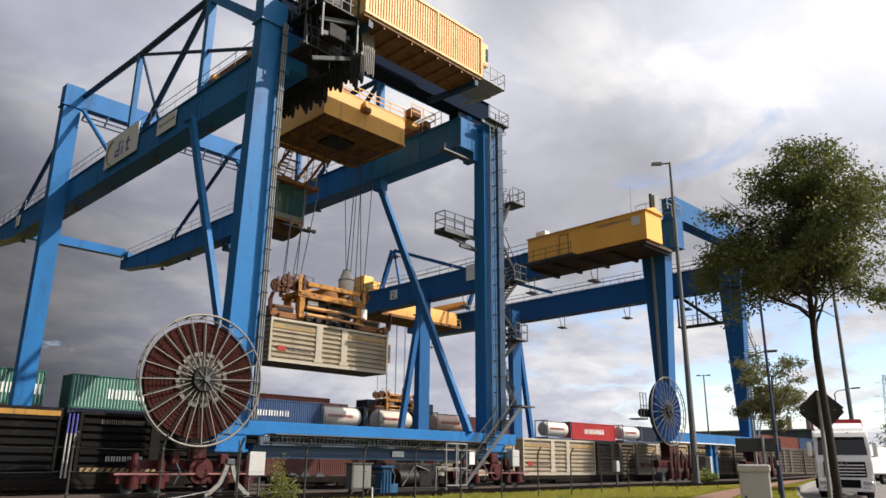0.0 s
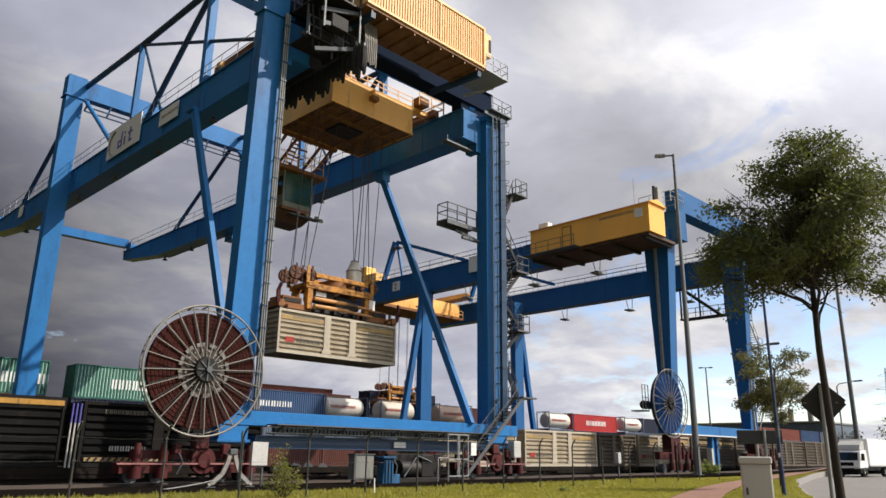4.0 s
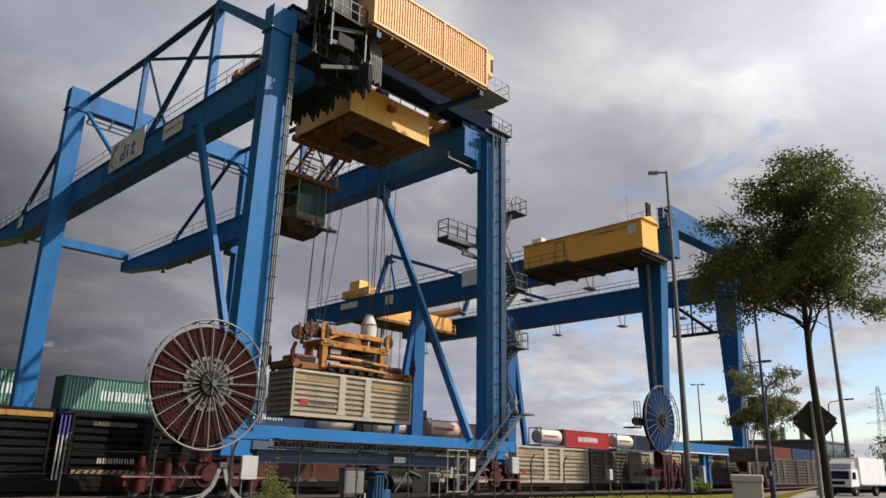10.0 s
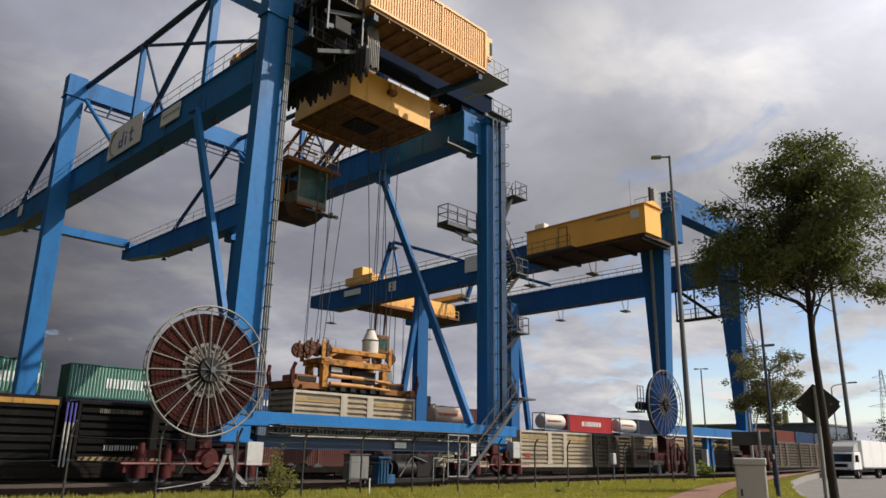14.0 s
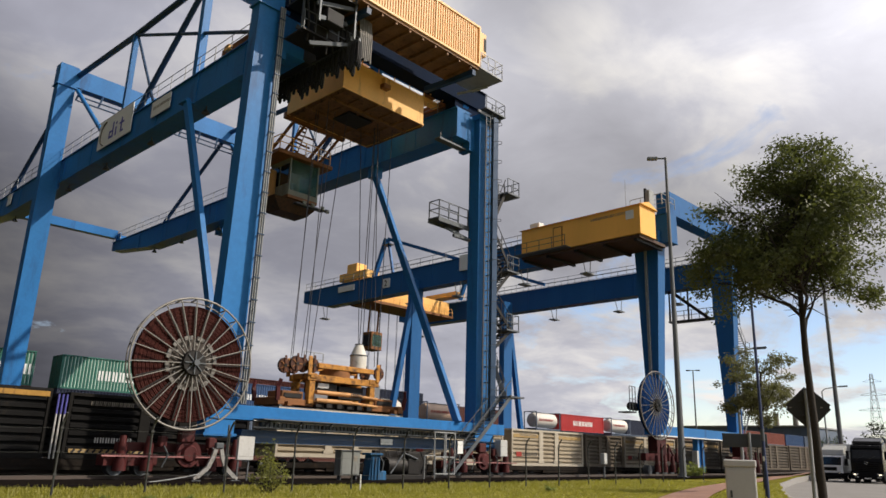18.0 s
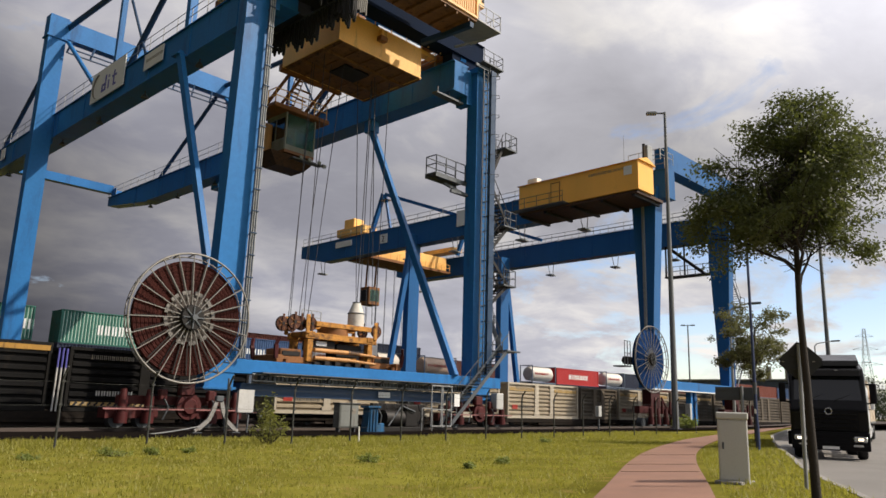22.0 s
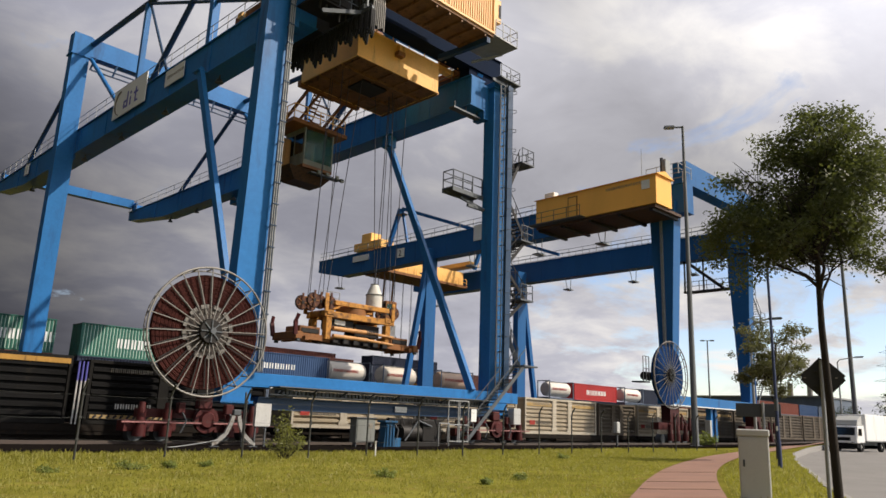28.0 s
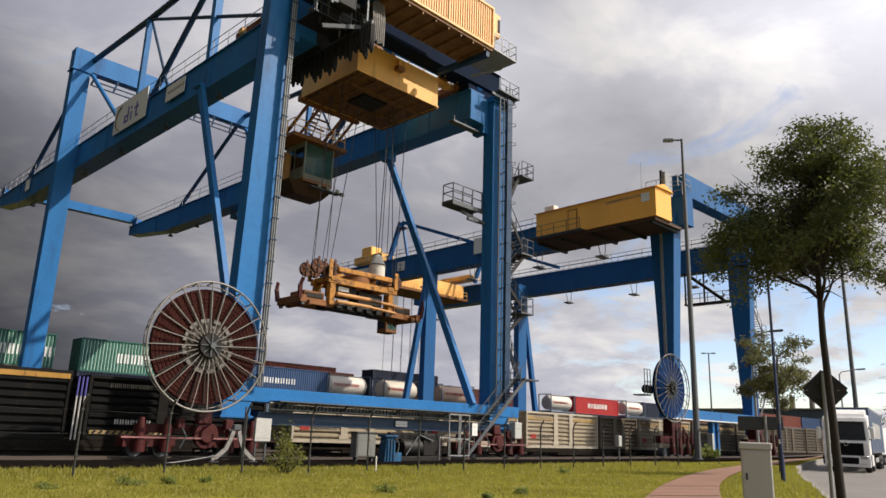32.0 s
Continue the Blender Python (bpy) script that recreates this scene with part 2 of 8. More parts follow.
GLASS = glass("cab_glass", (0.30, 0.56, 0.50))
DARKGLASS = mat("dark_window_glass", (0.012, 0.014, 0.016), 0.06, var=0.1, spec=0.8)


# ---- building helpers ----
def part(name, bm, material, parent, label=""):
    """Links a bmesh as one mesh object under a thing; the mesh is given in the world and moved to its parent's frame."""
    me = bpy.data.meshes.new(name)
    if parent is not None:
        base = parent
        off = Vector((0, 0, 0))
        while base is not None:
            off += Vector(base.location)
            base = base.parent
        bmesh.ops.translate(bm, vec=-off, verts=bm.verts)
    bm.to_mesh(me)
    bm.free()
    for mt in (material if isinstance(material, (list, tuple)) else (material,)):
        me.materials.append(mt)
    ob = new(name, me)
    ob.parent = parent
    if label:
        ob["label"] = label
    return ob


def thing(name, at, label, category, group="", kind=""):
    ob = new(name)
    ob.empty_display_size = 0.2
    ob.location = at
    return tagged(ob, label, category, group, kind)


def B(bm, x0, x1, y0, y1, z0, z1, idx=0):
    vs = [bm.verts.new(c) for c in ((x0, y0, z0), (x1, y0, z0), (x1, y1, z0), (x0, y1, z0), (x0, y0, z1), (x1, y0, z1), (x1, y1, z1), (x0, y1, z1))]
    for q in ((0, 3, 2, 1), (4, 5, 6, 7), (0, 1, 5, 4), (1, 2, 6, 5), (2, 3, 7, 6), (3, 0, 4, 7)):
        f = bm.faces.new([vs[i] for i in q])
        f.material_index = idx
    return bm


def box(*a):
    return B(bmesh.new(), *a)


def rbox(x0, x1, y0, y1, z0, z1, r=0.02, seg=1):
    """A box with rounded edges."""
    bm = box(x0, x1, y0, y1, z0, z1)
    bmesh.ops.bevel(bm, geom=bm.edges[:], offset=r, segments=seg, profile=0.6, affect="EDGES")
    return bm


def bar(bm, a, b, w, h=None, up=(0, 0, 1), idx=0):
    """A straight bar of rectangular section from a to b: w across, h along up."""
    a, b = Vector(a), Vector(b)
    h = w if h is None else h
    d = (b - a).normalized()
    up = Vector(up)
    if abs(d.dot(up)) > 0.98:
        up = Vector((1, 0, 0))
    s = d.cross(up).normalized()
    t = s.cross(d).normalized()
    vs = []
    for p in (a, b):
        for i, j in ((-1, -1), (1, -1), (1, 1), (-1, 1)):
            vs.append(bm.verts.new(p + s * (i * w / 2) + t * (j * h / 2)))
    for q in ((0, 1, 2, 3), (7, 6, 5, 4), (0, 4, 5, 1), (1, 5, 6, 2), (2, 6, 7, 3), (3, 7, 4, 0)):
        bm.faces.new([vs[i] for i in q]).material_index = idx
    return bm


def tube(bm, a, b, r, n=8, r2=None, idx=0, smooth=True):
    """A round bar from a to b, capped."""
    a, b = Vector(a), Vector(b)
    r2 = r if r2 is None else r2
    d = (b - a).normalized()
    s = d.orthogonal().normalized()
    t = d.cross(s)
    ra, rb = [], []
    for i in range(n):
        c = math.cos(2 * math.pi * i / n) * s + math.sin(2 * math.pi * i / n) * t
        ra.append(bm.verts.new(a + c * r))
        rb.append(bm.verts.new(b + c * r2))
    for i in range(n):
        f = bm.faces.new((ra[i], ra[(i + 1) % n], rb[(i + 1) % n], rb[i]))
        f.smooth, f.material_index = smooth, idx
    for cap in (bm.faces.new(ra[::-1]), bm.faces.new(rb)):
        cap.material_index = idx
        for e in cap.edges:
            e.smooth = False
    return bm


def polytube(bm, pts, r, n=6):
    for a, b in zip(pts, pts[1:]):
        tube(bm, a, b, r, n)
    return bm


def ring(bm, c, axis, R, r, n=40, m=6):
    """A torus round the given axis."""
    c, axis = Vector(c), Vector(axis).normalized()
    s = axis.orthogonal().normalized()
    t = axis.cross(s)
    loops = []
    for i in range(n):
        e = math.cos(2 * math.pi * i / n) * s + math.sin(2 * math.pi * i / n) * t
        loops.append([bm.verts.new(c + e * (R + r * math.cos(2 * math.pi * j / m)) + axis * (r * math.sin(2 * math.pi * j / m))) for j in range(m)])
    for i in range(n):
        for j in range(m):
            bm.faces.new((loops[i][j], loops[(i + 1) % n][j], loops[(i + 1) % n][(j + 1) % m], loops[i][(j + 1) % m])).smooth = True
    return bm


def railing(bm, pts, h=1.05, step=1.5, r=0.025):
    """Handrail with knee rail and posts along a line of points at floor height."""
    for a, b in zip(pts, pts[1:]):
        a, b = Vector(a), Vector(b)
        n = max(1, round((b - a).length / step))
        for i in range(n + 1):
            p = a.lerp(b, i / n)
            bar(bm, p, p + Vector((0, 0, h)), r * 1.7)
        for k in (0.5, 1.0):
            bar(bm, a + Vector((0, 0, h * k)), b + Vector((0, 0, h * k)), r * 1.6)
    return bm


def text_part(name, words, material, parent, at, size, rot, label="", stretch=1.0, depth=0.01):
    """Raised lettering as a mesh. rot: degrees, as pose() takes them."""
    cu = bpy.data.curves.new(name, "FONT")
    cu.body, cu.size, cu.extrude = words, size, depth
    cu.resolution_u = 2
    tmp = bpy.data.objects.new("tmp", cu)
    scene.collection.objects.link(tmp)
    dg = bpy.context.evaluated_depsgraph_get()
    me = bpy.data.meshes.new_from_object(tmp.evaluated_get(dg))
    bpy.data.objects.remove(tmp)
    bpy.data.curves.remove(cu)
    m = pose(*at, *rot) @ Matrix.Diagonal((stretch, 1, 1, 1))
    off = Vector((0, 0, 0))
    base = parent
    while base is not None:
        off += Vector(base.location)
        base = base.parent
    me.transform(Matrix.Translation(-off) @ m)
    me.materials.clear()
    me.materials.append(material)
    ob = new(name, me)
    ob.parent = parent
    if label:
        ob["label"] = label
    return ob


FACE_U = (90, 0, -90)    # lettering on a wall that looks to -x


# ---- ground ----
def smooth01(t):
    t = min(1.0, max(0.0, t))
    return t * t * (3 - 2 * t)


def ground_z(x, y):
    """Nearly flat: the road's verge lies a little above the tracks."""
    return 0.15 + 0.0056 * max(0.0, min(x - y, 90.0)) + 0.28 * smooth01((0.30 * x + 9 - y) / 9)


ROAD_Z = 0.2


def kerb_side(x, y):
    """Signed distance from the kerb line, positive over the road."""
    best, side = 1e9, 0
    for a, b in zip(KERB_LINE, KERB_LINE[1:]):
        d = b - a
        f = min(1, max(0, ((x - a.x) * d.x + (y - a.y) * d.y) / d.length_squared))
        ex, ey = x - a.x - d.x * f, y - a.y - d.y * f
        q = math.hypot(ex, ey)
        if q < best:
            best, side = q, (1 if ex * d.y - ey * d.x > 0 else -1)
    return best * side


KERB_LINE = [Vector(p) for p in ((-45, -28.5), (-20, -13.2), (-6, -5.4), (4, -0.6), (10, 2.1), (13, 3.55), (15, 4.6), (16.9, 5.5), (18.6, 6.3), (21.2, 7.35), (25, 8.95), (28.5, 10.45),
                                (33, 12.3), (39, 14.6), (45, 16.9), (60, 21.5), (75, 25.4), (100, 32.3), (140, 43.5), (220, 66), (320, 94))]


def kerb_pts():
    """Finer points along the kerb, each with the unit vector out over the road."""
    out = []
    for a, b in zip(KERB_LINE, KERB_LINE[1:]):
        d = (b - a).normalized()
        n = max(1, int((b - a).length / 1.0))
        for i in range(n):
            out.append((a.lerp(b, i / n), Vector((d.y, -d.x))))
    return out


def strip(name, rows, lift, material, label, kind="structure", thick=0.0):
    """A sheet through rows of points (x, y), laid on the ground."""
    bm = bmesh.new()
    vs = [[bm.verts.new((x, y, ground_z(x, y) + lift)) for x, y in r] for r in rows]
    for r0, r1 in zip(vs, vs[1:]):
        for a, b, c, d in zip(r0, r0[1:], r1[1:], r1):
            bm.faces.new((a, b, c, d))
    bmesh.ops.recalc_face_normals(bm, faces=bm.faces[:])
    if sum(f.normal.z for f in bm.faces) < 0:
        bmesh.ops.reverse_faces(bm, faces=bm.faces[:])
    ob = part(name, bm, material, None)
    return tagged(ob, label, kind=kind)


def grass_material():
    m = mat("meadow_grass", (0.162, 0.152, 0.028), 0.95, spec=0.0, var=0.42, scale=0.5, fine=16, bump=0.8, dirt=(0.23, 0.175, 0.055), dirt_amount=0.4)
    return m


GRASS = grass_material()


def build_ground():
    xs = [-2500, -600, -150, -60] + [-40 + 2.5 * i for i in range(64)] + [140, 200, 350, 800, 2500]
    ys = [-2500, -600, -150, -50] + [-30 + 2.5 * i for i in range(40)] + [80, 110, 160, 300, 800, 2500]
    bm = bmesh.new()
    def sheet_z(x, y):
        z = ground_z(x, y) + 0.02 * noise.noise((x * 0.3, y * 0.3, 0))
        k = smooth01((kerb_side(x, y) + 3.2) / 3.0)
        return z + (ROAD_Z - 0.12 - z) * k
    g = [[bm.verts.new((x, y, sheet_z(x, y))) for x in xs] for y in ys]
    for r0, r1 in zip(g, g[1:]):
        for a, b, c, d in zip(r0, r0[1:], r1[1:], r1):
            bm.faces.new((a, b, c, d)).smooth = True
    tagged(part("ground", bm, GRASS, None), "green meadow grass with dry yellow patches", kind="structure")
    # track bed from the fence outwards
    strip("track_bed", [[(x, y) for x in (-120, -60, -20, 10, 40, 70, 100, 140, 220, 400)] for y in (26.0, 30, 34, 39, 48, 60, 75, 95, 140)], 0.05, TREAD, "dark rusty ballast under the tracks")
    # road and kerb
    kp = kerb_pts()
    rows = [[tuple(p + n * d) for d in (0.02, 1.5, 3.5, 6.5, 10, 16)] for p, n in kp[::2]]
    bm = bmesh.new()
    vs = [[bm.verts.new((x, y, ROAD_Z)) for x, y in r] for r in rows]
    for r0, r1 in zip(vs, vs[1:]):
        for a, b, c, d in zip(r0, r0[1:], r1[1:], r1):
            bm.faces.new((a, d, c, b))
    bmesh.ops.recalc_face_normals(bm, faces=bm.faces[:])
    if sum(f.normal.z for f in bm.faces) < 0:
        bmesh.ops.reverse_faces(bm, faces=bm.faces[:])
    tagged(part("road", bm, ASPHALT, None), "worn light grey asphalt road", kind="structure")
    strip("verge", [[tuple(p - n * d) for d in (0.13, 0.8, 1.6, 2.6, 3.6, 4.6)] for p, n in kp if p.x < 110], 0.012, GRASS, "sunlit grass verge between path and kerb")
    bm = bmesh.new()
    for (p, n), (q, m) in zip(kp, kp[1:]):
        if -30 < p.x < 90:
            a, b = p - n * 0.07, q - m * 0.07
            za, zb = (ground_z(a.x, a.y) + ROAD_Z) / 2, (ground_z(b.x, b.y) + ROAD_Z) / 2
            bar(bm, (a.x, a.y, za), (a.x + (b.x - a.x) * 0.985, a.y + (b.y - a.y) * 0.985, zb), 0.13, ground_z(a.x, a.y) - ROAD_Z + 0.05)
    tagged(part("kerb", bm, KERB, None), "grey concrete kerb stones along the road", kind="structure")


def path_center(s):
    """The red path bends from beside the cabinet towards the road's far verge."""
    pts = ((-20, -10.5), (-8, -4.0), (4.0, 2.4), (11.6, 6.3), (18, 9.6), (24, 12.4), (31, 15.2), (40, 18.2), (60, 23.4), (80, 28.6), (120, 39.5))
    i = min(int(s), len(pts) - 2)
    f = s - i
    p = [Vector(pts[min(max(k, 0), len(pts) - 1)]) for k in (i - 1, i, i + 1, i + 2)]
    return 0.5 * ((2 * p[1]) + (p[2] - p[0]) * f + (2 * p[0] - 5 * p[1] + 4 * p[2] - p[3]) * f * f + (3 * p[1] - p[0] - 3 * p[2] + p[3]) * f ** 3)


def build_path():
    rows = []
    for k in range(0, 81):
        s = k * 10 / 80
        c, d = path_center(s), (path_center(min(s + 0.02, 9.999)) - path_center(max(s - 0.02, 0))).normalized()
        n = Vector((d.y, -d.x))
        rows.append([tuple(c + n * w) for w in (-0.84, 0, 0.84)])
    strip("bicycle_path", rows, 0.045, PATHRED, "reddish paved bicycle path with worn joints")
    bm = bmesh.new()
    for s in (3.46, 3.83, 4.55):
        c, d = path_center(s), (path_center(s + 0.02) - path_center(s - 0.02)).normalized()
        n = Vector((d.y, -d.x))
        pts = [c + n * w + d * (0.05 * math.sin(w * 5 + s * 9)) for w in (-0.8, -0.35, 0.1, 0.45, 0.8)]
        for a, b in zip(pts, pts[1:]):
            z = ground_z(a.x, a.y) + 0.046
            bar(bm, (a.x, a.y, z), (b.x, b.y, ground_z(b.x, b.y) + 0.046), 0.025, 0.012)
    tagged(part("path_joint", bm, TREAD, None), "dark worn joints across the path", kind="structure")


build_ground()
build_path()
RAIL_V = (30.95, 64.6)
VT = 36.25          # centre of the nearest track


def build_rails():
    for name, ys in (("crane_rail", RAIL_V), ("train_track", (VT - 0.72, VT + 0.72, 40.6, 42.04, 45.2, 46.64, 49.8, 51.24))):
        for y in ys:
            bm = bmesh.new()
            rows = [[bm.verts.new((x, y + dy, ground_z(x, y) + dz)) for dy, dz in ((-0.07, 0.03), (-0.035, 0.19), (0.035, 0.19), (0.07, 0.03))] for x in range(-60, 261, 10)]
            for r0, r1 in zip(rows, rows[1:]):
                for i in range(4):
                    bm.faces.new((r0[i], r1[i], r1[(i + 1) % 4], r0[(i + 1) % 4]))
            tagged(part(name, bm, RAIL, None), "worn steel rail on dark ballast", kind="structure")


build_rails()
ZR = 0.34           # top of the rails


# ---- the near gantry crane ----
GA0, GA1 = 18.9, 20.2       # first girder
GB0, GB1 = 32.9, 34.2       # second girder
ZG0, ZG1 = 22.35, 24.41
VN, VTIP = 31.2, 86.6
SKEW = 1.386                # degrees by which the crane stands askew on its rails
PIVOT = Vector((18.0, 31.0, 0))


def skewed(p):
    """Where a point of the unturned crane lies once the crane stands askew."""
    return PIVOT + Matrix.Rotation(radians(SKEW), 3, 'Z') @ (Vector(p) - PIVOT)


def girder_mesh(u0, u1, z0, z1, v0, v1, kink):
    """A box girder along y, with stiffened flanges, its belly rising to the tip."""
    bm = bmesh.new()
    prof = [(v0, z0), (kink, z0), (v1, z0 + 1.1), (v1, z1), (v0, z1)]
    a = [bm.verts.new((u0, y, z)) for y, z in prof]
    b = [bm.verts.new((u1, y, z)) for y, z in prof]
    bm.faces.new(a)
    bm.faces.new(b[::-1])
    for i in range(5):
        j = (i + 1) % 5
        bm.faces.new((a[j], a[i], b[i], b[j]))
    B(bm, u0 - 0.12, u1 + 0.12, v0, v1 - 0.05, z1 + 0.003, z1 + 0.06)
    B(bm, u0 - 0.1, u1 + 0.1, v0, kink, z0 - 0.05, z0 - 0.003)
    for i in range(9):
        y = v0 + 4 + i * 5.5
        B(bm, u0 - 0.05, u0 - 0.003, y, y + 0.08, z0, z1)
    bmesh.ops.recalc_face_normals(bm, faces=bm.faces[:])
    return bm


def leg_mesh(u0, u1, v0, v1, z0, z1, f0=0.0, f1=0.0, cap=0.4):
    """A box leg; f0 and f1 move its two foot edges along the rail. It ends in a wider head."""
    bm = box(u0, u1, v0, v1, z0, z1)
    for v in bm.verts:
        if v.co.z < z0 + 0.01:
            v.co.x += f0 if v.co.x < (u0 + u1) / 2 else f1
    B(bm, u0 + f0 - 0.1, u1 + f1 + 0.1, v0 - 0.1, v1 + 0.1, z0 + 0.05, z0 + 0.17)
    B(bm, u0 - 0.14, u1 + 0.14, v0 - 0.12, v1 + 0.12, z1 - cap, z1 - cap + 0.1)
    B(bm, u0 - 0.05, u1 + 0.05, v0 - 0.05, v1 + 0.05, z1 - cap + 0.1, z1 + 0.02)
    return bm


def hanging_lamp(name, parent, x, y, z):
    bm = tube(bmesh.new(), (x, y, z), (x, y, z - 0.3), 0.04, 6)
    tube(bm, (x, y, z - 0.27), (x, y, z - 0.52), 0.12, 10, 0.28)
    return part(name, bm, STEEL, parent, "dark floodlight under the girder")


def stair_flight(bm, a, b, width, across, steps):
    """An open steel stair from a to b; across is the unit vector of its width."""
    a, b, across = Vector(a), Vector(b), Vector(across)
    for s in (0, 1):
        o = across * width * s
        bar(bm, a + o, b + o, 0.05, 0.22)
        bar(bm, a + o + Vector((0, 0, 1.0)), b + o + Vector((0, 0, 1.0)), 0.04)
        for k in (0.1, 0.5, 0.9):
            p = a.lerp(b, k) + o
            bar(bm, p, p + Vector((0, 0, 1.0)), 0.04)
    for i in range(steps):
        p = a.lerp(b, (i + 0.5) / steps)
        bar(bm, p, p + across * width, 0.24, 0.035)


BUMPRED = mat("faded_red_bump_rail", (0.30, 0.13, 0.13), 0.6, var=0.3, scale=3, dirt=(0.1, 0.06, 0.05), dirt_amount=0.3)


def build_crane_one():
    cr = thing("gantry_crane", (26.0, 47.0, ZR), "bright blue rail-mounted gantry crane with truss-stayed girders on a rail", "gantry crane")
    LEG = (("leg", 16.93, 18.32, 30.7, 31.45, 2.0, 25.6, -0.38, -0.32, 1.5), ("leg", 34.68, 36.05, 30.7, 31.6, 2.0, 24.4, 0.1, 0.5, 0.4),
           ("leg", 17.45, 18.86, 63.7, 64.7, 2.0, 33.15, 0.0, 0.0, 2.0), ("leg", 34.9, 36.3, 63.7, 64.7, 2.0, 33.15, 0.0, 0.0, 2.0))
    for n, *d in LEG:
        part(n, leg_mesh(*d), BLUE, cr)
    for u0, u1 in ((GA0, GA1), (GB0, GB1)):
        g = part("girder", girder_mesh(u0, u1, ZG0, ZG1, VN, VTIP, 77), BLUE, cr)
        # walkway with railing along the girder's outer edge
        bm = bmesh.new()
        railing(bm, [(u0 - 0.1, 33, ZG1 + 0.06), (u0 - 0.1, VTIP - 0.3, ZG1 + 0.06)], 1.05, 1.9, 0.022)
        railing(bm, [(u1 + 0.1, 33, ZG1 + 0.06), (u1 + 0.1, VTIP - 0.3, ZG1 + 0.06)], 1.05, 1.9, 0.022)
        part("railing", bm, GALV, g, "thin grey walkway railing")
        bm = box((u0 + u1) / 2 - 0.05, (u0 + u1) / 2 + 0.05, VN + 0.5, VTIP - 1, ZG1 + 0.07, ZG1 + 0.17)
        part("trolley_rail", bm, STEEL, g)
        bm = box(u0 - 0.02, u1, VTIP - 0.9, VTIP - 0.8, ZG1 + 0.1, ZG1 + 0.95)
        B(bm, u0 - 0.06, u0 - 0.02, VTIP - 2.2, VTIP - 0.8, ZG1 + 0.1, ZG1 + 0.95)
        part("end_guard", bm, BLUE, g)
        for y in (40.5, 48.0, 55.5, 63.0, 70.5, 76.5):
            hanging_lamp("floodlight", cr, (u0 + u1) / 2, y, ZG0 - 0.05)
    # brackets that tie the girders to the legs
    part("bracket", box(18.3, 18.9, 30.9, 32.4, 21.7, 24.2), BLUE, cr)
    part("bracket", box(34.2, 34.7, 31.2, 32.2, 21.7, 24.2), BLUE, cr)
    part("bracket", box(18.84, 18.92, 63.5, 64.9, 21.8, 24.2), BLUE, cr)
    part("bracket", box(34.2, 34.92, 63.5, 64.9, 21.8, 24.2), BLUE, cr)
    # upper portal beam over the far legs, with its pipe walk below
    bm = box(18.9, 34.86, 63.75, 64.65, 31.4, 33.1)
    part("portal_beam", bm, BLUE, cr)
    bm = bmesh.new()
    for z in (30.3, 30.75):
        tube(bm, (19.0, 63.2, z - 0.35), (34.8, 63.2, z - 0.35), 0.07, 6)
    for i in range(9):
        x = 18.9 + i * 1.9
        bar(bm, (x, 63.2, 29.95), (x + 0.5, 63.8, 31.4), 0.12)
    part("pipe_walk", bm, TUBE, cr, "dark pipes hung under the upper beam")
    # beam over the near legs, coloured as dark as in the house's shade
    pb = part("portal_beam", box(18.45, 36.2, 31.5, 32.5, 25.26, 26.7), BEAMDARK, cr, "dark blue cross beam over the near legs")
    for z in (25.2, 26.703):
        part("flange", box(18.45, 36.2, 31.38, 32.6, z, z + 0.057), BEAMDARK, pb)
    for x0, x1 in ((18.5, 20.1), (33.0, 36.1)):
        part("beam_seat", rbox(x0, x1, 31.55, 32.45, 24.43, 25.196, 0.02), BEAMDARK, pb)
    # truss over each girder
    for u in (GA0 + 0.12, GB1 - 0.12):
        t = part("truss_chord", polytube(bmesh.new(), [(u, 63.9, 32.55), (u, 52.3, 31.95), (u, 41.3, 31.75)], 0.23, 10), TUBE, cr)
        part("truss_end_post", bar(bmesh.new(), (u, 41.3, 31.75), (u, 31.6, 24.8), 0.5, 0.55), BLUE, cr)
        part("truss_post", bar(bmesh.new(), (u, 41.2, 24.4), (u, 41.2, 31.9), 0.5, 0.5), BLUE, cr)
        part("truss_post", bar(bmesh.new(), (u, 52.3, 24.4), (u, 52.3, 31.9), 0.38, 0.38), BLUE, cr)
        part("truss_diagonal", tube(bmesh.new(), (u, 50.0, 24.5), (u, 41.5, 31.5), 0.2, 10), TUBE, cr)
        part("truss_diagonal", tube(bmesh.new(), (u, 52.0, 31.8), (u, 33.9, 24.7), 0.13, 8), TUBE, cr)
        part("truss_diagonal", tube(bmesh.new(), (u, 52.0, 31.8), (u, 47.3, 24.5), 0.1, 8), TUBE, cr)
        part("truss_diagonal", tube(bmesh.new(), (u, 63.5, 31.0), (u, 55.6, 24.5), 0.18, 8), BLUE, cr)
        part("truss_stay", tube(bmesh.new(), (u, 64.5, 32.4), (u, 77.4, 24.5), 0.2, 10), TUBE, cr)
    # cross ties between the trusses
    part("cross_tie", bar(bmesh.new(), (GA0 + 0.12, 41.3, 31.7), (GB1 - 0.12, 41.3, 31.7), 0.35, 0.4), BLUE, cr)
    part("tip_tie_beam", box(GA1, GB0, 85.5, 86.4, 24.8, 25.75), BLUE, cr)
    # knee braces
    for a, b in (((18.5, 41.1, 22.5), (18.2, 32.3, 3.3)), ((33.3, 39.9, 21.7), (33.05, 30.6, 3.4))):
        part("knee_brace", bar(bmesh.new(), a, b, 0.46, 0.30, (1, 0, 0)), BLUE, cr)
        part("knee_bracket", rbox(a[0] - 0.3, a[0] + 0.45, a[1] - 0.35, a[1] + 0.5, a[2] - 0.25, ZG0 + 0.02, 0.03), BLUE, cr)
